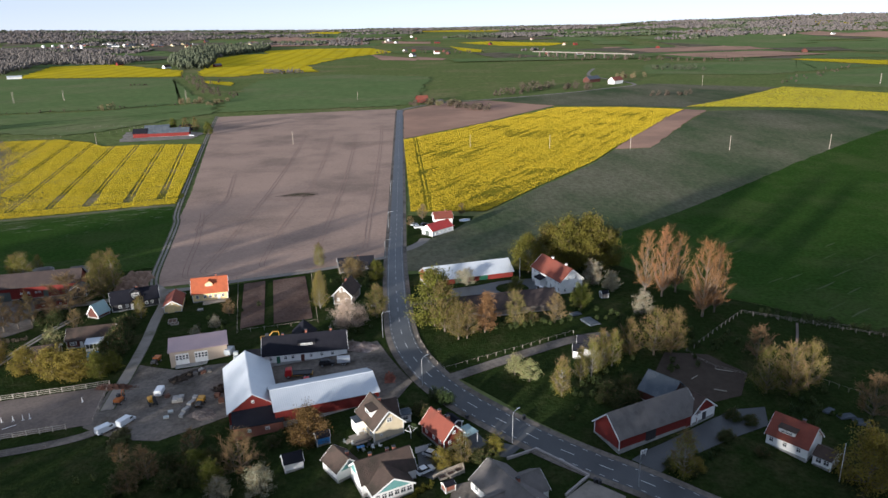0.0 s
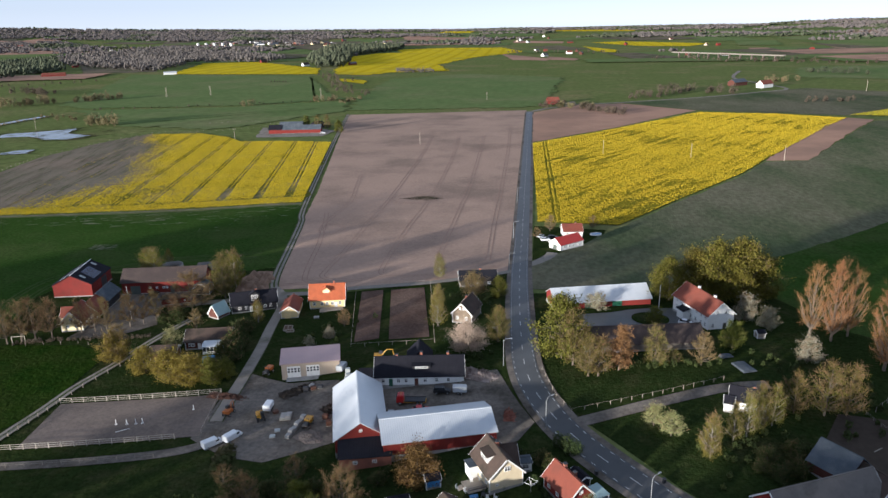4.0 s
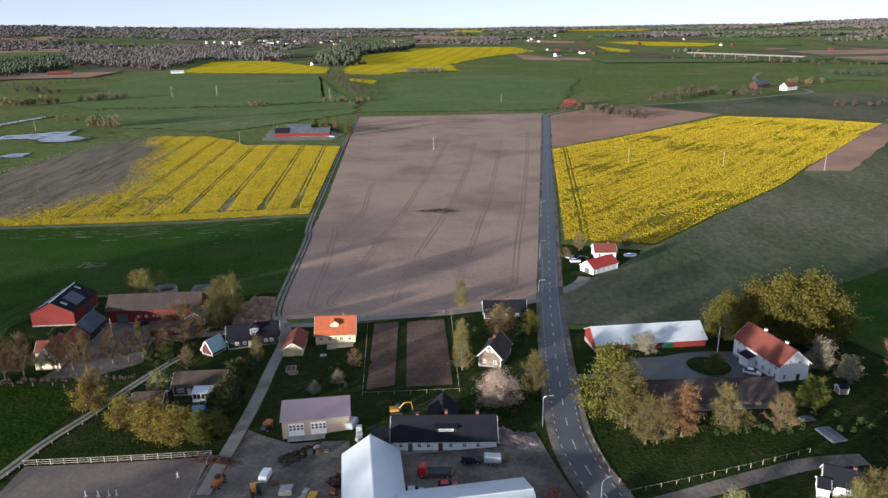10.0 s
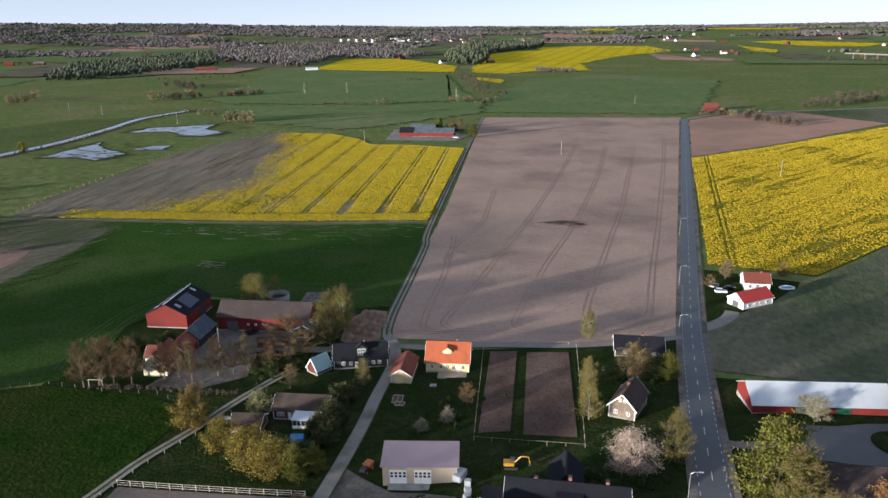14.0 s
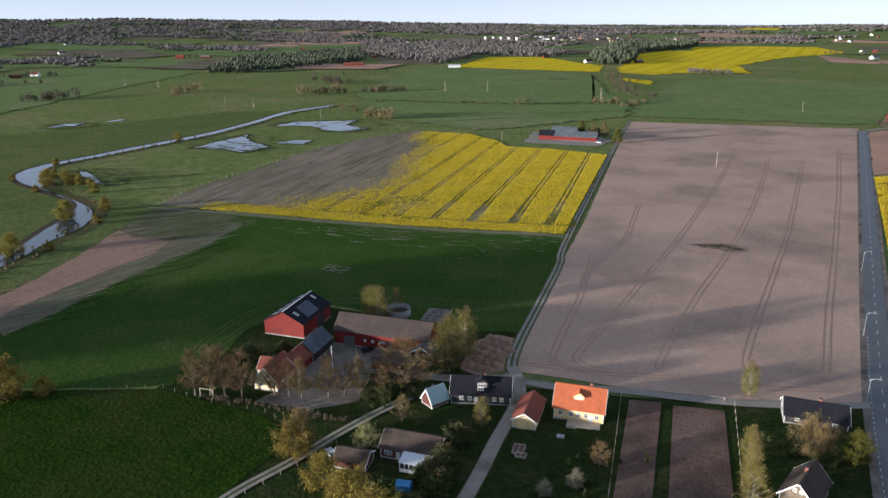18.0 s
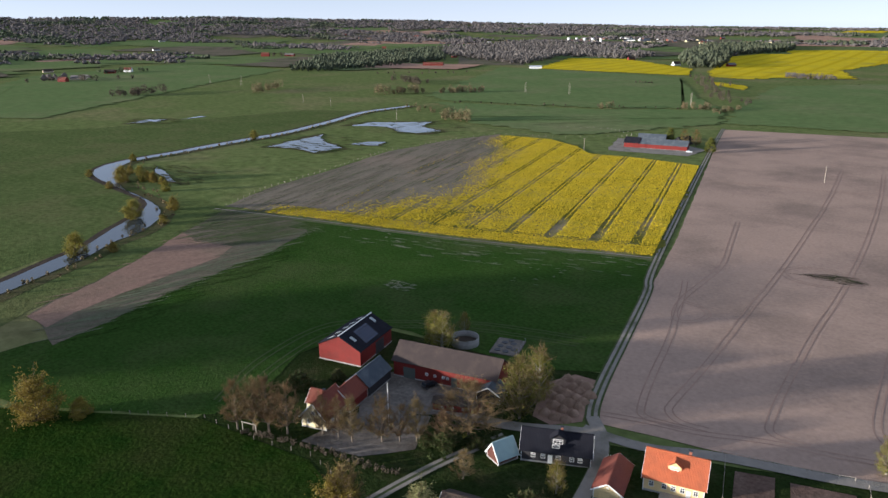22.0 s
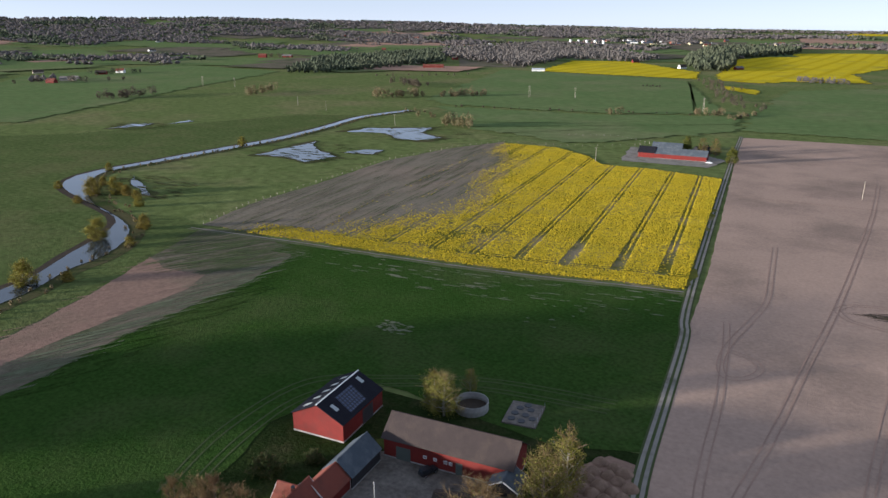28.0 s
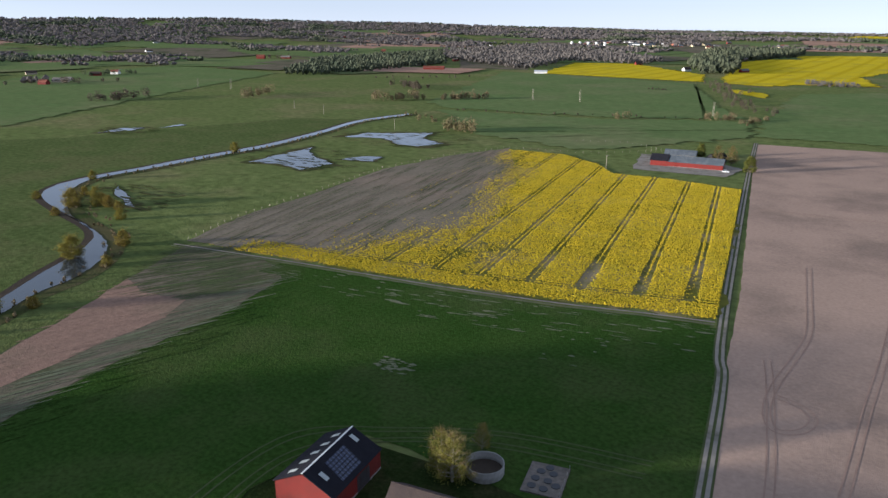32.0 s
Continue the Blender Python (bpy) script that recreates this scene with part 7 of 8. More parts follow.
def street_lamp(x, y, turn):
    o = base_of("street_lamp", x, y, turn, "grey steel street lamp with an arm over the road", "street lamp", "street lamps")
    part("pole", rods(((0, 0, -0.3), (0, 0, 7.4), 0.09, 0.06)), STEEL, o)
    part("arm", rods(((0, 0, 7.35), (0.5, 0, 7.9), 0.05), ((0.5, 0, 7.9), (1.6, 0, 8.05), 0.045)), STEEL, o)
    part("lamp_head", boxes((1.9, 0, 8.06, 0.8, 0.28, 0.14)), STEEL, o)


for x, y, t in ((3.2, 160.6, 40), (22.6, 135.6, 40), (46.3, 119.7, 40), (-7.4, 189.4, 5), (-8.2, 278.5, 0), (-7.6, 330.5, 0), (-7.0, 400.0, 0)):
    street_lamp(x, y, t)


def power_pole(x, y, h, twin=False):
    o = base_of("power_pole", x, y, 70, "weathered wooden power pole in the field", "power pole", "power poles")
    for k in ((-0.9, 0.9) if twin else (0,)):
        part("pole", rods(((k, 0, -0.5), (k, 0, h), 0.2, 0.15)), TIMBER, o)
    part("cross_arm", boxes((0, 0, h - 0.5, 3.0, 0.16, 0.16)), TIMBER, o)


for x, y in ((54, 544), (113, 526), (170, 509), (234, 484), (301, 473), (-90, 592), (-54, 936), (-498, 682), (-704, 750), (-639, 732), (-259, 614)):
    power_pole(float(x), float(y), 10.5)
for x, y in ((-522, 1001), (-462, 1016), (-282, 966), (441, 1019), (677, 970), (-1050, 872), (-984, 883)):
    power_pole(float(x), float(y), 15.0, True)


def flagpole(x, y, h):
    o = base_of("flagpole", x, y, 0, "slim white flagpole standing in the garden", "flagpole")
    part("pole", rods(((0, 0, -0.3), (0, 0, h), 0.10, 0.06)), WHITE, o)
    part("finial", rods(((0, 0, h), (0, 0, h + 0.2), 0.12, 0.05)), WHITE, o)


flagpole(-137.4, 228.8, 11.5)
flagpole(89.1, 119.2, 9.0)
flagpole(39.6, 227.5, 9.0)


def rounded(profile, w, bevel=0.12):
    """A car body from a side profile in x and z, drawn out across y and eased at the edges."""
    bm = bmesh.new()
    a = [bm.verts.new((x, -w / 2, z)) for x, z in profile]
    b = [bm.verts.new((x, w / 2, z)) for x, z in profile]
    bm.faces.new(a), bm.faces.new(b[::-1])
    n = len(profile)
    for i in range(n):
        bm.faces.new((a[(i + 1) % n], a[i], b[i], b[(i + 1) % n]))
    bmesh.ops.recalc_face_normals(bm, faces=bm.faces)
    bmesh.ops.bevel(bm, geom=bm.edges[:], offset=bevel, segments=2, affect="EDGES", clamp_overlap=True)
    return bm


def wheel_mesh():
    if "wheel" not in SHARED:
        bm = bmesh.new()
        rod_into(bm, (0, -0.11, 0), (0, 0.11, 0), 0.33, 0.33, 14)
        SHARED["wheel"] = mesh_of(bm, "wheel", RUBBER)
        bm = bmesh.new()
        rod_into(bm, (0, -0.12, 0), (0, 0.12, 0), 0.2, 0.2, 10)
        SHARED["rim"] = mesh_of(bm, "rim", STEEL)
    return SHARED["wheel"], SHARED["rim"]


def wheels(o, xs, w, r=1.0):
    wm, rm = wheel_mesh()
    for x in xs:
        for s in (-1, 1):
            k = part("wheel", wm, None, o)
            k.matrix_local = pose(x, s * (w / 2 - 0.08), 0.33 * r) @ Matrix.Diagonal((r, 1, r, 1))
            part("rim", rm, None, k)


SHAPES = {
    "car": ([(-2.15, 0.35), (2.15, 0.35), (2.2, 0.75), (1.1, 0.95), (-1.9, 1.0), (-2.2, 0.85)], [(-1.95, 0.98), (1.05, 0.94), (0.35, 1.45), (-1.35, 1.48)], 1.78, (-1.3, 1.35)),
    "suv": ([(-2.2, 0.4), (2.2, 0.4), (2.25, 0.95), (1.1, 1.12), (-2.1, 1.15), (-2.25, 0.9)], [(-2.1, 1.13), (1.1, 1.1), (0.5, 1.72), (-1.9, 1.78)], 1.85, (-1.35, 1.4)),
    "van": ([(-2.4, 0.35), (2.4, 0.35), (2.45, 0.9), (1.75, 1.15), (1.1, 1.9), (-2.4, 1.95)], [(1.15, 1.75), (1.72, 1.2), (1.74, 1.24), (1.2, 1.82)], 1.85, (-1.5, 1.5)),
}


def car(name, kind, x, y, turn, paint, label):
    body, glass, w, axles = SHAPES[kind]
    o = base_of(name, x, y, turn, label, "van" if kind == "van" else "car", z=0.12)
    part("body", rounded(body, w), paint, o)
    if kind == "van":
        part("windscreen", rounded(glass, w * 0.88, 0.01), GLASS, o)
        for s in (-1, 1):
            part("side_window", boxes((1.0, s * w / 2, 1.45, 0.8, 0.04, 0.45)), GLASS, o)
    else:
        part("cabin_glass", rounded(glass, w * 0.86, 0.06), GLASS, o)
        part("car_roof", rounded([(glass[3][0] + 0.1, glass[3][1] - 0.03), (glass[2][0] - 0.1, glass[2][1] - 0.03), (glass[2][0] - 0.14, glass[2][1] + 0.04), (glass[3][0] + 0.14, glass[3][1] + 0.04)], w * 0.8, 0.01), paint, o)
    for s in (-1, 1):
        part("headlight", boxes((body[2][0] - 0.06, s * w * 0.36, 0.7, 0.1, 0.34, 0.14)), SKYL, o)
    wheels(o, axles, w)
    return o


car("white_van", "van", -70.9, 157.6, 62, P_WHITE, "white delivery van parked in the work yard")
car("white_van", "van", -74.8, 154.8, 50, P_WHITE, "white van parked beside another van")
car("off_roader", "suv", -22.6, 176.4, 4, P_BLACK, "black off-roader parked by the cottage")
car("red_car", "car", -26.8, 168.2, 10, P_RED, "red car parked in the forecourt")
car("silver_car", "car", -33.4, 166.4, 12, P_SILVER, "silver car beside the barn")
car("blue_car", "car", -33.0, 162.6, 10, P_BLUE, "blue car half hidden by the shed")
car("white_car", "car", 45.6, 216.6, -20, P_WHITE, "white car parked by the manor")
car("white_car", "car", -116.6, 200.6, 150, P_SILVER, "pale car beside the brown shed")
car("black_car", "suv", -140.3, 249.8, 75, P_BLACK, "black car parked in the farmyard")
car("white_car", "suv", 6.9, 326.1, 8, P_WHITE, "white car at the roadside farm")
car("silver_car", "car", 5.0, 332.3, 60, P_SILVER, "small silver car at the roadside farm")
car("black_car", "car", 10.3, 330.8, 12, P_BLACK, "dark car at the roadside farm")
car("silver_car", "car", 4.3, 133.0, -32, P_SILVER, "silver car parked on the villa courtyard")
car("white_car", "car", 2.6, 128.2, 32, P_WHITE, "white car parked beside the villa")
car("white_car", "suv", -190.0, 652.0, 10, P_WHITE, "white car by the distant farm")
car("white_car", "car", -10.6, 216.0, 80, P_SILVER, "silver car behind the cherry tree")


def truck(x, y, turn):
    o = base_of("recovery_truck", x, y, turn, "red and yellow recovery truck with a flat bed", "truck", z=0.12)
    part("chassis", boxes((0, 0, 0.7, 7.4, 2.0, 0.25)), P_YELLOW, o)
    part("bed", boxes((0.9, 0, 0.98, 5.2, 2.4, 0.14), (0.9, 1.18, 1.1, 5.2, 0.06, 0.2), (0.9, -1.18, 1.1, 5.2, 0.06, 0.2)), DARK, o)
    c = part("cab", rounded([(-3.7, 0.5), (-1.9, 0.5), (-1.9, 2.5), (-3.4, 2.5), (-3.75, 1.5)], 2.3), P_RED, o)
    part("windscreen", boxes((-3.62, 0, 1.95, 0.1, 1.9, 0.7)), GLASS, c)
    part("light_bar", boxes((-2.6, 0, 2.6, 0.3, 1.6, 0.15)), P_ORANGE, c)
    wheels(o, (-2.8, 1.6, 2.6), 2.3, 1.4)


truck(-29.8, 172.2, 4)


def excavator(x, y, turn, paint, label, arm=1.0, wheeled=False):
    o = base_of("excavator", x, y, turn, label, "excavator", z=0.12)
    if wheeled:
        wheels(o, (-1.3, 1.3), 2.4, 1.6)
        part("undercarriage", boxes((0, 0, 0.8, 3.4, 1.4, 0.5)), DARK, o)
    else:
        for s in (-1, 1):
            part("crawler_track", boxes((0, s * 1.05, 0.42, 3.6, 0.5, 0.7)), RUBBER, o)
    part("house", rounded([(-1.9, 1.0), (0.9, 1.0), (0.9, 1.9), (-1.9, 2.0)], 2.2), paint, o)
    c = part("cab", rounded([(-0.2, 1.2), (1.3, 1.2), (1.1, 2.8), (-0.1, 2.8)], 1.0), DARK, o)
    c.matrix_local = pose(0, 0.55, 0)
    part("boom", rods(((0.8, -0.3, 1.6), (2.6 * arm, -0.3, 3.6), 0.22, 0.2, 4), ((2.6 * arm, -0.3, 3.6), (4.6 * arm, -0.3, 3.5), 0.2, 0.15, 4)), paint, o)
    part("dipper", rods(((4.6 * arm, -0.3, 3.6), (5.0 * arm, -0.3, 1.4), 0.15, 0.12, 4)), paint, o)
    o.matrix_world = o.matrix_world @ Matrix.Diagonal((0.82, 0.82, 0.82, 1))
    part("bucket", rounded([(4.6 * arm, 0.7), (5.4 * arm, 0.9), (5.3 * arm, 1.5), (4.9 * arm, 1.5)], 0.9, 0.05), DARK, o)


excavator(-43.0, 196.8, 14, P_YELLOW, "yellow excavator standing on the grass", 1.0)
excavator(-76.4, 168.4, 80, P_ORANGE, "orange wheeled excavator by the arena fence", 0.5, True)
excavator(-67.2, 166.2, -60, P_YELLOW, "small yellow digger in the work yard", 0.5)


def dumper(x, y, turn, paint, label):
    o = base_of("dumper", x, y, turn, label, "dumper", z=0.12)
    part("skip", rounded([(0.1, 0.9), (1.7, 0.9), (2.0, 1.8), (-0.2, 1.8)], 1.8, 0.06), paint, o)
    part("engine_cover", rounded([(-1.7, 0.7), (-0.2, 0.7), (-0.2, 1.5), (-1.7, 1.4)], 1.4), DARK, o)
    part("roll_bar", rods(((-0.6, -0.6, 1.4), (-0.6, -0.6, 2.5), 0.05), ((-0.6, 0.6, 1.4), (-0.6, 0.6, 2.5), 0.05), ((-0.6, -0.6, 2.5), (-0.6, 0.6, 2.5), 0.05)), DARK, o)
    wheels(o, (-1.1, 1.1), 1.9, 1.5)


dumper(-73.8, 189.8, 80, P_ORANGE, "orange dumper beside the workshop")
dumper(-54.0, 163.0, 85, P_YELLOW, "yellow site loader on a mud heap")


def trailer(x, y, turn, material, label, L=3.6, h=2.0):
    o = base_of("trailer", x, y, turn, label, "trailer", z=0.12)
    part("box", rounded([(-L / 2, 0.6), (L / 2, 0.6), (L / 2, h), (-L / 2, h + 0.15)], 1.9), material, o)
    part("drawbar", boxes((L / 2 + 0.7, 0, 0.55, 1.5, 0.12, 0.12)), DARK, o)
    wheels(o, (-0.4, 0.4), 2.0)


trailer(-18.0, 176.0, 4, P_SILVER, "grey horse trailer behind the off-roader")
trailer(-66.6, 170.4, 92, P_WHITE, "small white covered trailer")
trailer(-52.6, 190.6, 80, P_SILVER, "grey box trailer behind the workshop")

rng = random.Random(3)


def pallet_stack(x, y, turn, n, material, label):
    o = base_of("pallet_stack", x, y, turn, label, "stack", "stacks in the yard", z=0.08)
    for k in range(n):
        part("block", boxes((0.05 * (k % 2), 0, 0.22 + 0.42 * k, 1.3, 1.1, 0.38)), material, o)
    part("pallet", boxes((0, 0, 0.04, 1.4, 1.2, 0.1)), TIMBER, o)


for k in range(6):
    pallet_stack(-57.4 + 0.28 * k, 158.4 + 1.5 * k, 78, 2 + k % 2, CONCRETE, "stack of pale concrete blocks in the yard")
for x, y, t, m in ((-61.6, 167.4, 10, CONCRETE), (-60.2, 167.7, 10, CONCRETE), (-61.4, 166.0, 10, CONCRETE), (-60.0, 166.2, 10, CONCRETE), (-61.0, 161.0, 20, SKYL), (-61.4, 158.6, 15, SKYL), (-50.6, 189.4, 10, SKYL), (-50.0, 187.2, 30, SKYL), (-49.6, 185.2, 50, SKYL), (-64.2, 168.8, 40, RUST), (-50.4, 166.0, 0, RUST), (-48.8, 163.4, 20, RUST), (-59.6, 179.6, 15, DARK), (-57.8, 180.4, 35, RUST), (-56.2, 181.2, 0, DARK), (-58.6, 181.8, 60, CONCRETE)):
    pallet_stack(x, y, t, rng.choice((1, 2, 2, 3)), m, "stack of building materials on a pallet")


def heap(name, x, y, w, d, h, material, label, seed, category="heap", group="", bits=0, bit=0.2):
    """A rough spread mound, flat at the rim, with loose lumps on it."""
    bm = bmesh.new()
    nu, nv = 22, 22
    grid = []
    for i in range(nu):
        row = []
        for j in range(nv):
            u, v = (i / (nu - 1) * 2 - 1) * 1.1, (j / (nv - 1) * 2 - 1) * 1.1
            q = Vector((u * 1.6 + seed * 3.7, v * 1.6, 0))
            r = math.hypot(u, v) * (1 + 0.35 * noise.noise(q))
            z = h * max(0.0, 1 - r * r) ** 0.8 * (0.75 + 0.5 * noise.noise(q * 2.3)) + (0.16 * h * noise.noise(q * 7) if r < 1 else -0.1)
            row.append(bm.verts.new((u * w, v * d, z)))
        grid.append(row)
    for i in range(nu - 1):
        for j in range(nv - 1):
            bm.faces.new((grid[i][j], grid[i + 1][j], grid[i + 1][j + 1], grid[i][j + 1]))
    o = new(name, mesh_of(bm, name, material))
    o.matrix_world = pose(x, y, ground(x, y) + 0.14, 0, 0, seed * 40 % 360)
    tagged(o, label, category, group)
    if bits:
        rg, bv, bf = random.Random(seed), [], []
        for k in range(bits):
            a, r = rg.random() * math.tau, rg.random() ** 0.7 * 1.15
            px, py = math.cos(a) * r * w, math.sin(a) * r * d
            c = Vector((px, py, h * max(0.0, 1 - r * r) * 0.8 + 0.05))
            s = bit * rg.uniform(0.5, 1.6)
            n0 = len(bv)
            bv += [c + Vector((rg.uniform(-1, 1), rg.uniform(-1, 1), rg.uniform(-0.6, 0.9))) * s for _ in range(5)]
            bf += [(n0, n0 + 1, n0 + 2), (n0, n0 + 2, n0 + 3), (n0, n0 + 3, n0 + 4), (n0 + 1, n0 + 4, n0 + 2)]
        me = bpy.data.meshes.new("loose_rubble")
        me.from_pydata(bv, [], bf)
        me.materials.append(material)
        tagged(part("loose_rubble", me, None, o), kind="stuff")
    return o


MANURE = mat("dry_brown_heap", (0.24, 0.160, 0.112), (0.18, 0.122, 0.088), 0.8, (0.29, 0.20, 0.145), 0.3, bump=0.8, bs=2.0)


def mound(x, y, w, h, seed):
    """A rounded, slightly slumped dome of tipped earth."""
    bm, rings = bmesh.new(), []
    for i in range(6):
        f = i / 5
        row = []
        for k in range(14):
            q = math.tau * k / 14
            d = w * (1 - f * f * 0.35) * (1 - f) ** 0.55 * (1 + 0.16 * noise.noise((math.cos(q) * 1.2, math.sin(q) * 1.2, seed * 3.1)))
            row.append(bm.verts.new((math.cos(q) * d, math.sin(q) * d, h * f ** 0.8 - 0.15 + 0.12 * noise.noise((math.cos(q) * 2, f * 3, seed)))))
        rings.append(row)
    for r0, r1 in zip(rings, rings[1:]):
        for k in range(14):
            j = (k + 1) % 14
            if r1 is rings[-1]:
                continue
            bm.faces.new((r0[k], r0[j], r1[j], r1[k]))
    top = bm.verts.new((0, 0, h - 0.05))
    for k in range(14):
        bm.faces.new((rings[4][k], rings[4][(k + 1) % 14], top))
    for v in rings[5]:
        bm.verts.remove(v)
    for f in bm.faces:
        f.smooth = True
    o = new("earth_mound", mesh_of(bm, "earth_mound", MANURE))
    o.matrix_world = pose(x, y, ground(x, y) + 0.14)
    tagged(o, "rounded mound of dry brown earth", "mound", "earth mounds")


rng = random.Random(19)
for r in range(4):
    for k in range(6):
        if (r, k) not in ((0, 0), (3, 5), (0, 1)):
            mound(-110.6 + 2.9 * r + rng.uniform(-0.4, 0.4), 256.2 + 3.8 * k - 0.5 * r + rng.uniform(-0.5, 0.5), rng.uniform(1.7, 2.2), rng.uniform(1.5, 2.1), r * 6 + k)
STONES = mat("broken_brick_rubble", (0.30, 0.235, 0.205), (0.20, 0.155, 0.135), 1.2, (0.38, 0.32, 0.29), 0.5, bump=1.0, bs=2.5)
heap("rubble_mound", -12.6, 184.2, 5.4, 2.8, 0.7, STONES, "heap of broken brick and stone rubble", 31, bits=420, bit=0.28)
heap("rubble_mound", -18.0, 187.0, 4.4, 2.2, 0.5, STONES, "low heap of pale rubble", 32, bits=300, bit=0.24)
heap("sand_mound", -51.6, 158.6, 2.6, 3.6, 0.5, SAND, "spread heap of sand in the yard", 33, bits=60, bit=0.15)
heap("brush_mound", -70.0, 150.4, 4.2, 2.2, 0.7, REED, "heap of brown brushwood", 34, bits=500, bit=0.5)
heap("scrap_mound", -49.4, 170.6, 2.4, 2.6, 0.6, DIRT, "dark scrap heap by the barn", 35, bits=260, bit=0.35)
heap("scrap_mound", -61.4, 180.2, 5.0, 2.0, 0.5, DIRT, "rusty scrap and old planks behind the barn", 37, bits=260, bit=0.4)
heap("scrap_mound", -80.2, 177.0, 1.5, 5.5, 0.6, RUST, "dark scrap metal along the yard fence", 38, bits=260, bit=0.35)
heap("brick_mound", -5.0, 166.2, 1.4, 2.8, 0.25, BRICK, "pile of dark red bricks by the road", 36, bits=260, bit=0.2)

# ---- round tank and silage slab ----
tank = base_of("slurry_tank", -147.4, 278.4, 0, "round grey slurry tank", "tank")
for k in range(20):
    a = k * 18
    w = part("wall_panel", boxes((0, 0, 0, 1.36, 0.16, 2.6)), CONCRETE, tank)
    w.matrix_local = pose(4.2 * math.cos(radians(a)), 4.2 * math.sin(radians(a)), 1.2, 0, 0, a + 90)
bm = bmesh.new()
rod_into(bm, (0, 0, 0.0), (0, 0, 0.6), 4.15, 4.15, 24)
part("surface", bm, DIRT, tank)
slab_ob = base_of("silage_slab", -135.0, 283.4, 14, "concrete slab with round manhole covers", "slab")
part("slab", boxes((0, 0, 0.1, 8.6, 11.0, 0.5)), GRAVEL, slab_ob)
for x, y in ((-2.4, -3.2), (0.3, -3.6), (-2.2, -0.4), (0.6, -0.6), (-1.6, 2.4), (1.2, 2.2), (2.6, -1.8), (0.0, 4.2)):
    part("cover", rods(((x, y, 0.35), (x, y, 0.5), 0.95, 0.95, 16)), DARK, slab_ob)
for k in range(5):
    part("rail_post", rods(((4.1, -5.2 + 2.6 * k, 0.3), (4.1, -5.2 + 2.6 * k, 1.5), 0.05)), STEEL, slab_ob)

# ---- garden things ----
for x, y, w, d in ((-78.6, 221.4, 2.6, 3.6), (-77.2, 219.2, 2.4, 1.6)):
    o = base_of("cold_frame", x, y, 12, "wooden raised bed with a pale frame on the lawn", "raised bed")
    part("frame", boxes((0, -d / 2, 0.2, w, 0.15, 0.45), (0, d / 2, 0.2, w, 0.15, 0.45), (-w / 2, 0, 0.2, 0.15, d, 0.45), (w / 2, 0, 0.2, 0.15, d, 0.45), (0, 0, 0.2, 0.12, d, 0.4)), TIMBER, o)
    part("soil", boxes((0, 0, 0.08, w, d, 0.3)), GARDEN, o)
o = base_of("bench_slab", -71.8, 230.6, 12, "pale stone slab on the lawn", "slab")
part("slab", boxes((0, 0, 0.15, 1.8, 1.4, 0.35)), CONCRETE, o)
for x, y, k in ((-101.2, 163.2, 0), (-104.0, 163.0, 1), (-99.0, 163.6, 2), (-97.4, 163.9, 3), (-87.0, 170.6, 4)):
    o = base_of("jump_stand", x, y, 20 * k, "white riding jump stand on the sand", "jump stand", "jump stands")
    part("upright", boxes((0, 0, 0.7, 0.14, 0.14, 1.5)), WHITE, o)
    part("foot", boxes((0, 0, 0.05, 0.9, 0.12, 0.12), (0, 0, 0.05, 0.12, 0.9, 0.12)), WHITE, o)
o = base_of("jump_pole", -100.8, 160.4, 35, "white pole lying on the sand", "pole")
part("bar", rods(((-1.6, 0, 0.12), (1.6, 0, 0.12), 0.09)), WHITE, o)
o = base_of("swing_frame", -163.6, 207.2, 12, "pale timber goal frame under the trees", "frame")
part("upright", boxes((-2.0, 0, 1.1, 0.16, 0.16, 2.4)), RAILW, o)
part("upright", boxes((2.0, 0, 1.1, 0.16, 0.16, 2.4)), RAILW, o)
part("crossbar", boxes((0, 0, 2.3, 4.4, 0.16, 0.16)), RAILW, o)
for x, y, t, w, d in ((51.4, 194.8, 20, 3.6, 2.0), (54.4, 189.0, 20, 4.0, 5.6), (101.5, 143.8, 30, 3.4, 1.6), (104.5, 141.4, 10, 4.4, 2.0), (106.8, 139.0, -20, 4.0, 3.0)):
    o = base_of("covered_stack", x, y, t, "low stack under a grey tarpaulin", "stack")
    part("tarpaulin", rounded([(-w / 2, 0), (w / 2, 0), (w / 2 - 0.2, 0.35), (0.1, 0.5), (-w / 2 + 0.2, 0.4)], d, 0.12), SLATE, o)
for x, y, t in ((-95.0, 197.6, 15),):
    o = base_of("playhouse", x, y, t, "small blue tarpaulin shelter in the garden", "shelter")
    part("cover", prism([(-1.2, 0), (1.2, 0), (1.2, 1.3), (0, 2.0), (-1.2, 1.3)], -1.6, 1.6), P_BLUE, o)
for x, y, t in ((-20.6, 141.8, 20),):
    house("blue_shed", x, y, t, 3.0, 2.4, 2.0, 2.8, P_BLUE, BLACKR, "small blue shed behind the long shed", "shed", 0.2)
for x, y, t in ((64.5, 209.8, 10),):
    house("garden_hut", x, y, t, 2.2, 1.8, 1.6, 2.2, GREYW, BLACKR, "tiny dark garden hut under the trees", "hut", 0.15)

# ---- villa gardens ----
def hedge_row(a, b, tall, wide, seed, label, material=None):
    spots = along(a, b, 0.5, wide, seed)
    return thicket("hedge", spots, material or HEDGE, label, tall, seed, 110 if tall < 2 else 320, 0.17)


hedge_row((0.2, 144.4), (5.6, 132.8), 1.5, 0.2, 201, "clipped green hedge beside the red villa")
hedge_row((5.2, 154.4), (7.6, 152.4), 3.6, 0.5, 202, "tall dense dark hedge by the road")
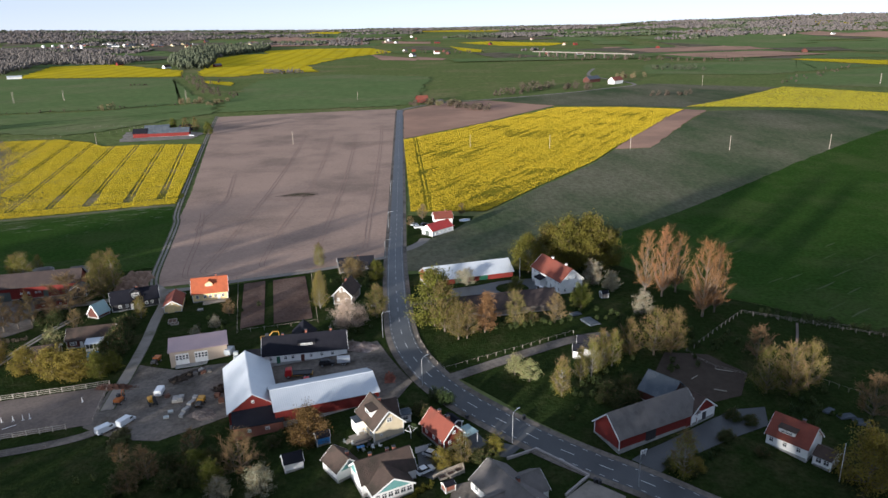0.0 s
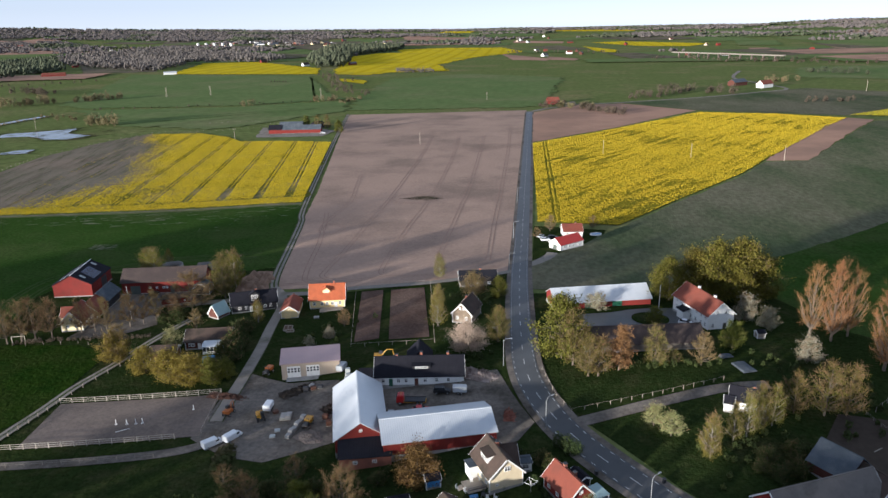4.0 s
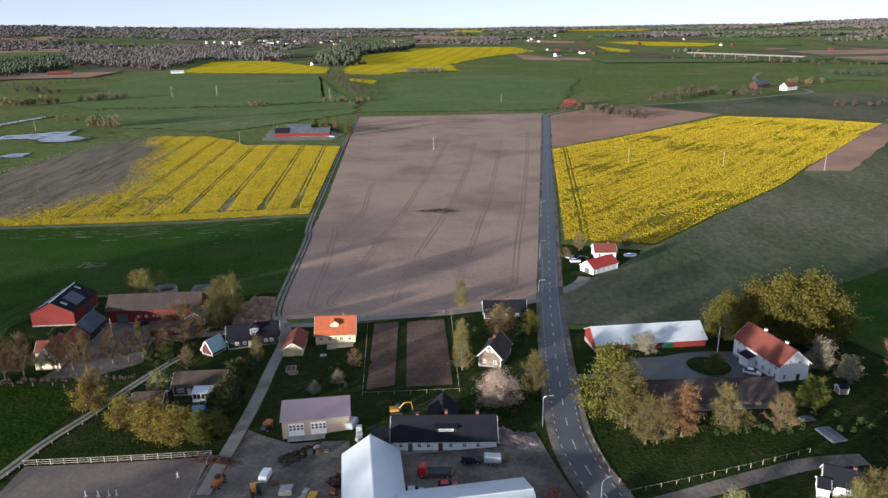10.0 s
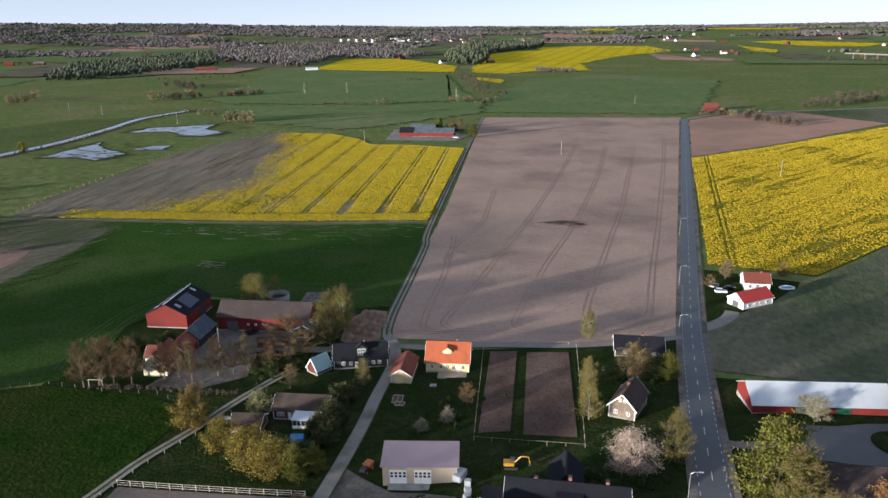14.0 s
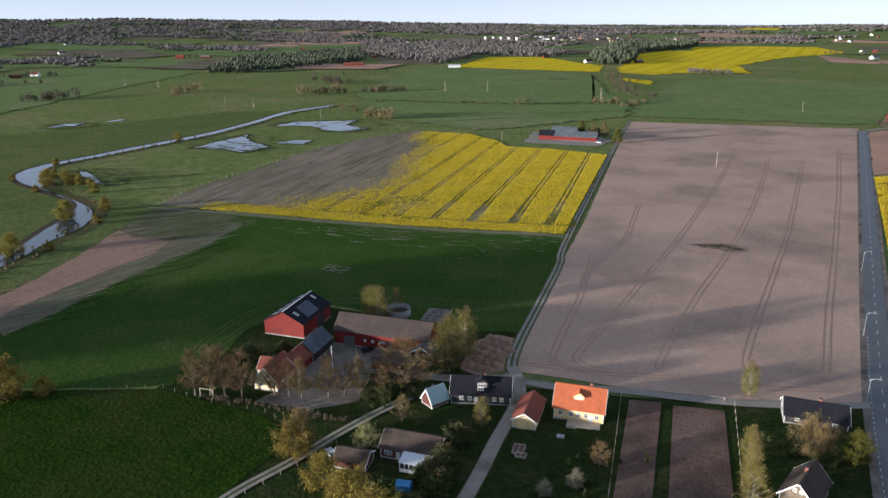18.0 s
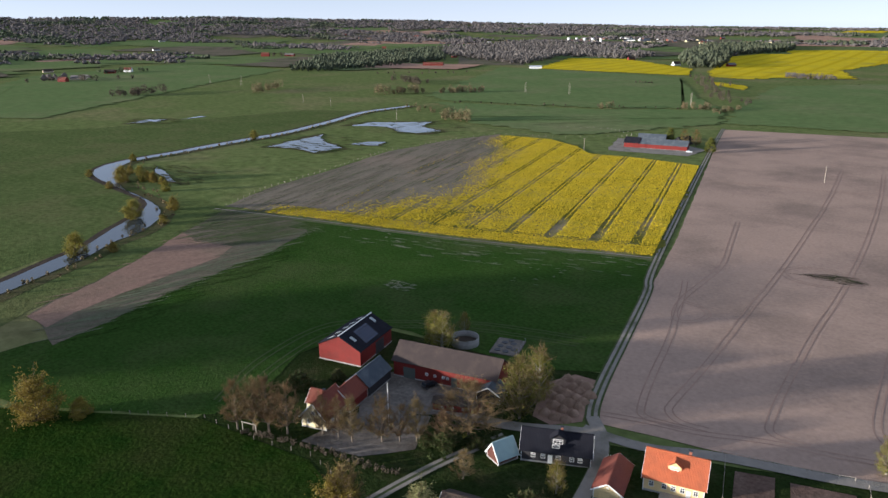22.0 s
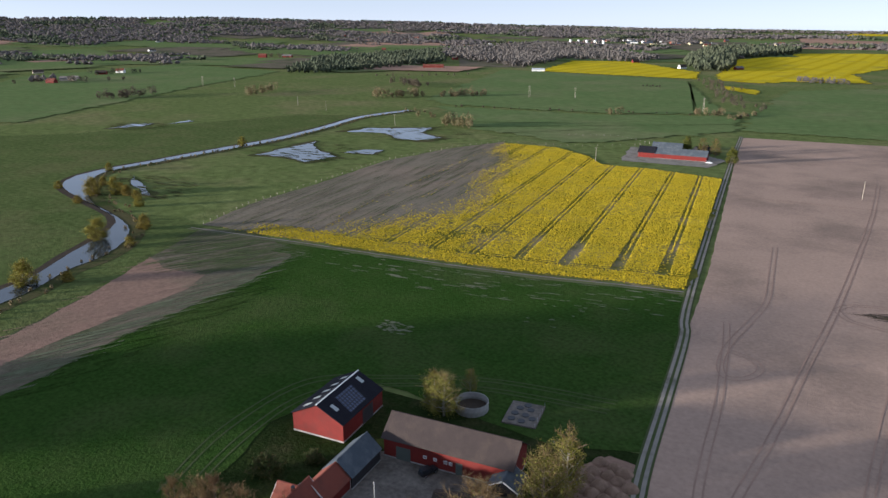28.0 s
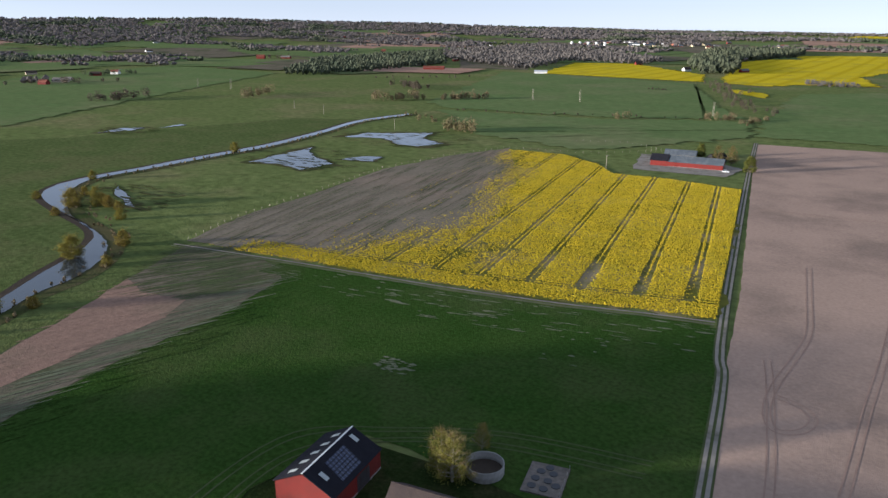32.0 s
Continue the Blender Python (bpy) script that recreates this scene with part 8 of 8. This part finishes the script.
hedge_row((7.6, 152.4), (9.8, 150.8), 3.4, 0.5, 203, "tall dense dark hedge by the road")
hedge_row((-6.6, 116.6), (4.2, 124.4), 1.3, 0.25, 204, "yellow-green hedge before the veranda", LEAF_OAK)
hedge_row((-9.6, 139.4), (0.2, 144.2), 1.2, 0.2, 205, "low hedge behind the yellow villa")
hedge_row((-2.0, 151.4), (4.4, 147.4), 1.4, 0.7, 206, "loose garden hedge with spring leaves")
hedge_row((13.6, 132.6), (19.6, 135.0), 1.6, 0.6, 207, "loose dark hedge by the driveway")
hedge_row((69.0, 130.2), (60.0, 126.2), 1.2, 0.7, 208, "low shrubs along the barn drive")
hedge_row((88.0, 137.2), (98.0, 146.0), 1.8, 1.4, 209, "overgrown hedge behind the white villa")
wallstone = mat("garden_wall_stone", (0.40, 0.36, 0.33), (0.30, 0.27, 0.25), 1.2, bump=0.5, coords="object")
gwall = tagged(new("garden_wall"), "low pale stone wall round the villa lawn", "wall")
gwall.matrix_world = pose(20.6, 130.4, ground(20.6, 130.4))
WPTS = [(20.6, 130.4), (27.6, 132.8), (33.0, 127.6), (37.0, 123.6), (30.8, 118.4)]
rng = random.Random(77)
for (x0, y0), (x1, y1) in zip(WPTS, WPTS[1:]):
    d = math.hypot(x1 - x0, y1 - y0)
    n = round(d / 0.9)
    for k in range(n):
        f = (k + 0.5) / n
        b = part("stone", boxes((0, 0, 0.2, d / n - 0.05, 0.42 + rng.uniform(-0.06, 0.06), 0.62 + rng.uniform(-0.08, 0.08))), wallstone, gwall)
        px, py = x0 + (x1 - x0) * f, y0 + (y1 - y0) * f
        b.matrix_local = pose(px - 20.6, py - 130.4, ground(px, py) + 0.1 - ground(20.6, 130.4), 0, 0, math.degrees(math.atan2(y1 - y0, x1 - x0)))
o = base_of("courtyard_wall", 2.5, 135.5, 21, "low white wall beside the parked car", "wall")
part("wall", boxes((0, 0, 0.5, 3.9, 0.25, 1.3)), WHITE, o)
part("coping", boxes((0, 0, 1.18, 4.0, 0.34, 0.08)), CONCRETE, o)
fence("board_fence", [(4.2, 125.9), (7.6, 127.8), (10.8, 129.2), (10.9, 127.2), (7.8, 125.6)], 1.2, 1.0, 3, TIMBER, "weathered board fence round raised beds", 0.12, (0.04, 0.3))
for x, y in ((6.2, 126.2), (8.0, 127.0), (9.8, 127.9)):
    o = base_of("raised_bed", x, y, 25, "timber raised bed of dark soil", "raised bed", "raised beds")
    part("frame", boxes((0, -0.6, 0.2, 1.6, 0.1, 0.5), (0, 0.6, 0.2, 1.6, 0.1, 0.5), (-0.8, 0, 0.2, 0.1, 1.3, 0.5), (0.8, 0, 0.2, 0.1, 1.3, 0.5)), TIMBER, o)
    part("soil", boxes((0, 0, 0.15, 1.5, 1.1, 0.4)), GARDEN, o)
house("tool_shed", 7.2, 122.6, 25, 2.2, 1.8, 1.5, 1.9, BRICK, BLACKR, "tiny brick shed with a dark roof", "shed", 0.15)
deck = base_of("garden_deck", -11.0, 141.6, 27, "weathered timber deck with rails behind the villa", "deck")
part("floor", boxes((0, 0, 0.4, 6.0, 4.2, 0.16)), TIMBER, deck)
for k in range(7):
    part("rail_post", boxes((-2.9 + k * 0.97, -2.0, 0.9, 0.1, 0.1, 1.2)), GREYW, deck)
part("rail", boxes((0, -2.0, 1.45, 6.0, 0.1, 0.1), (0, -2.0, 1.0, 6.0, 0.06, 0.3)), GREYW, deck)
for k in range(4):
    part("step", boxes((-3.3 - 0.3 * k, 0.6, 0.34 - 0.1 * k, 0.32, 1.4, 0.1)), TIMBER, deck)
for k, (x, y, t) in enumerate(((-12.4, 142.2, 10), (-10.6, 142.8, 100), (-13.4, 139.6, 40), (-15.2, 140.6, 70), (-8.8, 137.6, 20), (-10.9, 137.2, 130), (-7.2, 138.0, 70), (11.6, 115.4, 30), (9.6, 118.8, 110))):
    o = base_of("garden_chair", x, y, t, "pale garden chair on the terrace", "chair", "garden chairs", 0.4 if k < 2 else 0.0)
    part("seat", boxes((0, 0, 0.42, 0.6, 0.6, 0.08)), SKYL if k % 2 else WHITE, o)
    part("backrest", boxes((0, 0.32, 0.75, 0.6, 0.08, 0.7)), SKYL if k % 2 else WHITE, o)
    for u, v in ((-0.25, -0.25), (0.25, -0.25), (-0.25, 0.25), (0.25, 0.25)):
        part("leg", boxes((u, v, 0.2, 0.06, 0.06, 0.42)), STEEL, o)
for x, y, t, m in ((-11.6, 137.8, 20, P_BLUE), (-9.6, 138.6, 80, DARK), (10.6, 117.0, 25, SKYL)):
    o = base_of("garden_table", x, y, t, "garden table with odds and ends", "table")
    part("tabletop", boxes((0, 0, 0.74, 1.7, 0.95, 0.06)), m, o)
    for u, v in ((-0.75, -0.4), (0.75, -0.4), (-0.75, 0.4), (0.75, 0.4)):
        part("leg", boxes((u, v, 0.36, 0.07, 0.07, 0.74)), STEEL, o)
dryer = base_of("clothes_dryer", -0.2, 140.2, 15, "white rotary clothes dryer on the lawn", "clothes dryer")
part("pole", rods(((0, 0, 0), (0, 0, 2.6), 0.05)), WHITE, dryer)
for k in range(4):
    a = k * math.pi / 2
    part("arm", rods(((0, 0, 1.5), (1.5 * math.cos(a), 1.5 * math.sin(a), 2.4), 0.035)), WHITE, dryer)
    part("line", rods(((1.4 * math.cos(a), 1.4 * math.sin(a), 2.35), (1.4 * math.cos(a + math.pi / 2), 1.4 * math.sin(a + math.pi / 2), 2.35), 0.025)), WHITE, dryer)
for x, y in ((13.3, 145.4), (37.8, 121.6), (38.6, 121.2), (26.6, 143.6)):
    o = base_of("wheelie_bin", x, y, 20, "dark wheeled rubbish bin at the roadside", "bin", "wheelie bins")
    part("body", prism([(-0.28, 0.05), (0.28, 0.05), (0.34, 1.0), (-0.34, 1.0)], -0.3, 0.3), DARK, o)
    part("lid", boxes((0, 0, 1.03, 0.66, 0.76, 0.07)), DARK, o)
o = base_of("notice_board", 50.4, 128.9, 20, "white notice board with a few lines of print", "sign")
part("board", boxes((0, 0, 1.1, 1.5, 0.08, 1.0)), WHITE, o)
for k in range(3):
    part("print_bar", boxes((0, -0.05, 1.36 - 0.26 * k, 1.0, 0.02, 0.09)), DARK, o)
for u in (-0.6, 0.6):
    part("post", boxes((u, 0.02, 0.3, 0.09, 0.06, 0.9)), WHITE, o)
for x, y, t, L in ((73.7, 158.0, 35, 2.6), (78.0, 152.1, -25, 3.0), (83.0, 161.4, -25, 4.6)):
    o = base_of("fallen_pole", x, y, t, "pale wooden pole lying in the paddock", "pole")
    part("bar", rods(((-L / 2, 0, 0.2), (L / 2, 0, 0.2), 0.12, 0.1, 6)), RAILW, o)
fence("paddock_fence", [(76.8, 171.4), (78.2, 167.0), (81.4, 162.8), (88.0, 159.2)], 2.5, 0.9, 2, GREYW, "low dark fence round the bare paddock", 0.12, (0.03, 0.08))
fence("paddock_fence", [(107.0, 157.2), (112.0, 152.4), (118.0, 148.0)], 2.5, 1.1, 1, TIMBER, "thin garden fence behind the white villa", 0.1, (0.03, 0.05))
ribbon("foot_path", [(105.6, 165.6), (110.0, 174.0), (116.0, 184.0), (121.0, 193.0)], 0.7, 0.2, SAND, "narrow trodden path across the paddock", "path")

# ---- hedge ----
hedge = []
for a, b in (((-165.0, 205.6), (-146.0, 210.6)), ((-146.0, 210.6), (-132.0, 212.2)), ((-132.0, 212.2), (-122.0, 214.0))):
    hedge += along(a, b, 0.8, 0.35, int(a[0]))
thicket("hedge", hedge, HEDGEB, "low clipped brown hedge under the lime trees", 1.7, 91, 50, 0.2)
under = []
for a, b, w in (((-102.0, 196.0), (-90.0, 190.0), 2.0), ((-95.0, 222.0), (-90.0, 200.0), 1.4), ((-70.0, 134.0), (-34.0, 138.0), 4.0), ((12.0, 186.0), (46.0, 190.0), 2.0), ((-25.0, 250.0), (-12.0, 238.0), 3.0), ((64.0, 172.0), (100.0, 176.0), 4.0), ((96.0, 148.0), (110.0, 136.0), 4.0), ((-30.0, 196.0), (-10.0, 194.0), 2.0), ((-120.0, 226.0), (-112.0, 238.0), 2.0), ((36.0, 150.0), (58.0, 162.0), 3.5), ((-64.0, 214.0), (-56.0, 222.0), 3.0), ((112.0, 200.0), (168.0, 178.0), 1.5), ((56.0, 196.0), (70.0, 190.0), 2.5)):
    under += along(a, b, 1.1, w, int(a[0] * 7))
thicket("undergrowth", under, LEAF_DARK, "tangled undergrowth beneath the trees", 2.2, 92, 90, 0.26)
reeds = []
for i, ((x0, y0), (x1, y1)) in enumerate(zip(RIVER, RIVER[1:])):
    reeds += along((x0 + 6, y0 + 8), (x1 + 6, y1 + 8), 4.0, 2.5, i)
thicket("reed_belt", reeds, WOOD_BIRCH, "dry reeds and willow scrub along the river", 1.8, 93, 30, 0.45)

# ---- distant farms, bridge and silos ----


def far_house(x, y, turn, L, W, eave, ridge, wall, roof, label, name="distant_house"):
    o = base_of(name, x, y, turn, label, "house", "distant houses")
    part("wall", prism([(-W / 2, -2), (W / 2, -2), (W / 2, eave), (0, ridge), (-W / 2, eave)], -L / 2, L / 2), wall, o)
    for s in (-1, 1):
        part("roof_slope", slab(0, ridge + 0.05, s * (W / 2 + 0.5), eave - 0.3, -L / 2 - 0.4, L / 2 + 0.4, 0.25), roof, o)


for row in ((-1303, 758, 20, 16, 9, 4, 8, RED, TILER, "red farm building on the far pasture"), (-1330, 800, 30, 26, 11, 4, 8, BEIGE, GREYR, "pale barn with a grey roof far away"), (-1362, 830, 20, 16, 8, 3, 6, BEIGE, GREYR, "low white shed far away"),
            (-1438, 924, 40, 20, 10, 4, 8, RED, BROWNR, "red house among distant trees"), (-1450, 972, 30, 16, 10, 5, 9, WHITE, TILER, "white house with a red roof far away"), (-1754, 1612, 30, 24, 12, 6, 11, RED, TILER, "red farm by the distant wood"), (-1700, 1660, 20, 30, 12, 4, 8, RED, GREYR, "red barn by the distant wood"),
            (-1013, 1459, 28, 46, 14, 5, 9, RED, TILER, "long red barn at the wood edge"), (-772, 1502, 30, 26, 10, 4, 6, WHITE, METAL, "white shed at the edge of the pasture"), (332, 1083, 40, 24, 11, 5, 10, WHITE, TILER, "white farmhouse with a red roof by the winding road"),
            (305, 1120, 40, 30, 12, 5, 9, BROWNW, SLATE, "dark barn beside the distant farmhouse"), (28, 888, 10, 14, 9, 4, 8, RED, TILER, "red house at the end of the straight road"), (48, 862, 40, 10, 6, 3, 5, GREYW, GREYR, "grey shed at the end of the straight road"),
            (-232, 690, 10, 22, 9, 3, 6, GREYW, SLATE, "grey barn behind the red farm"), (-206, 690, 60, 12, 8, 3, 6, DARKW, BLACKR, "dark gabled house behind the red farm")):
    far_house(*[float(v) for v in row[:7]], *row[7:])
wing = base_of("blue_roofed_wing", -235.4, 656.7, 8, "red barn end with a dark blue roof", "barn")
part("wall", prism([(-5.6, -1), (5.6, -1), (5.6, 3.8), (0, 7.2), (-5.6, 3.8)], -6.5, 5.6), RED, wing)
for s in (-1, 1):
    part("roof_slope", slab(0, 7.5, s * 6.2, 3.6, -6.9, 5.5, 0.25), BLACKR, wing)
rng = random.Random(21)
for k in range(46):
    x = rng.uniform(-1400, -600)
    far_house(x, 3020 + rng.uniform(-120, 170), rng.uniform(0, 90), rng.uniform(12, 40), rng.uniform(9, 14), rng.uniform(3, 6), rng.uniform(6, 9), rng.choice((WHITE, GREYW, BEIGE, CREAM, BRICK)), rng.choice((GREYR, GREYR, TILER, SLATE)), "pale building of a distant small town")
for k in range(40):
    a, r = radians(rng.uniform(-34, 66)), rng.uniform(1700, 3600)
    far_house(-math.sin(a) * r, math.cos(a) * r + 60, rng.uniform(0, 90), rng.uniform(10, 24), rng.uniform(8, 12), rng.uniform(3, 5), rng.uniform(7, 10), rng.choice((WHITE, RED, BEIGE, BROWNW)), rng.choice((TILER, GREYR, BROWNR)), "lone farm building in the distant plain")
for k in range(5):
    o = base_of("grain_silo", -1370.0 + 36 * k, 2921.0, 0, "white cylindrical grain silo on the horizon", "silo", "grain silos")
    bm = bmesh.new()
    rod_into(bm, (0, 0, -2), (0, 0, 15), 5.5, 5.5, 16)
    part("drum", bm, WHITE, o)
    part("cap", rods(((0, 0, 15), (0, 0, 16.6), 5.7, 1.0, 16)), CONCRETE, o)
bridge = base_of("viaduct", 430.0, 1840.0, 0, "long concrete road bridge on pale piers", "bridge")
b0, b1 = Vector((372.0, 1945.0)), Vector((556.0, 1703.0))
dirb = (b1 - b0).normalized()
angb = math.degrees(math.atan2(dirb.y, dirb.x))
mid = (b0 + b1) / 2 - Vector((430.0, 1840.0))
d = part("deck", boxes((0, 0, 0, (b1 - b0).length + 14, 9.0, 1.6), (0, 4.4, 1.1, (b1 - b0).length + 14, 0.3, 0.9), (0, -4.4, 1.1, (b1 - b0).length + 14, 0.3, 0.9)), GREYW, bridge)
d.matrix_local = pose(mid.x, mid.y, 12.5, 0, 0, angb)
for k in range(10):
    q = b0.lerp(b1, (k + 0.5) / 10) - Vector((430.0, 1840.0))
    p = part("pier", boxes((0, 0, 5.2, 1.6, 6.0, 13.0)), SAND, bridge)
    p.matrix_local = pose(q.x, q.y, 0, 0, 0, angb)
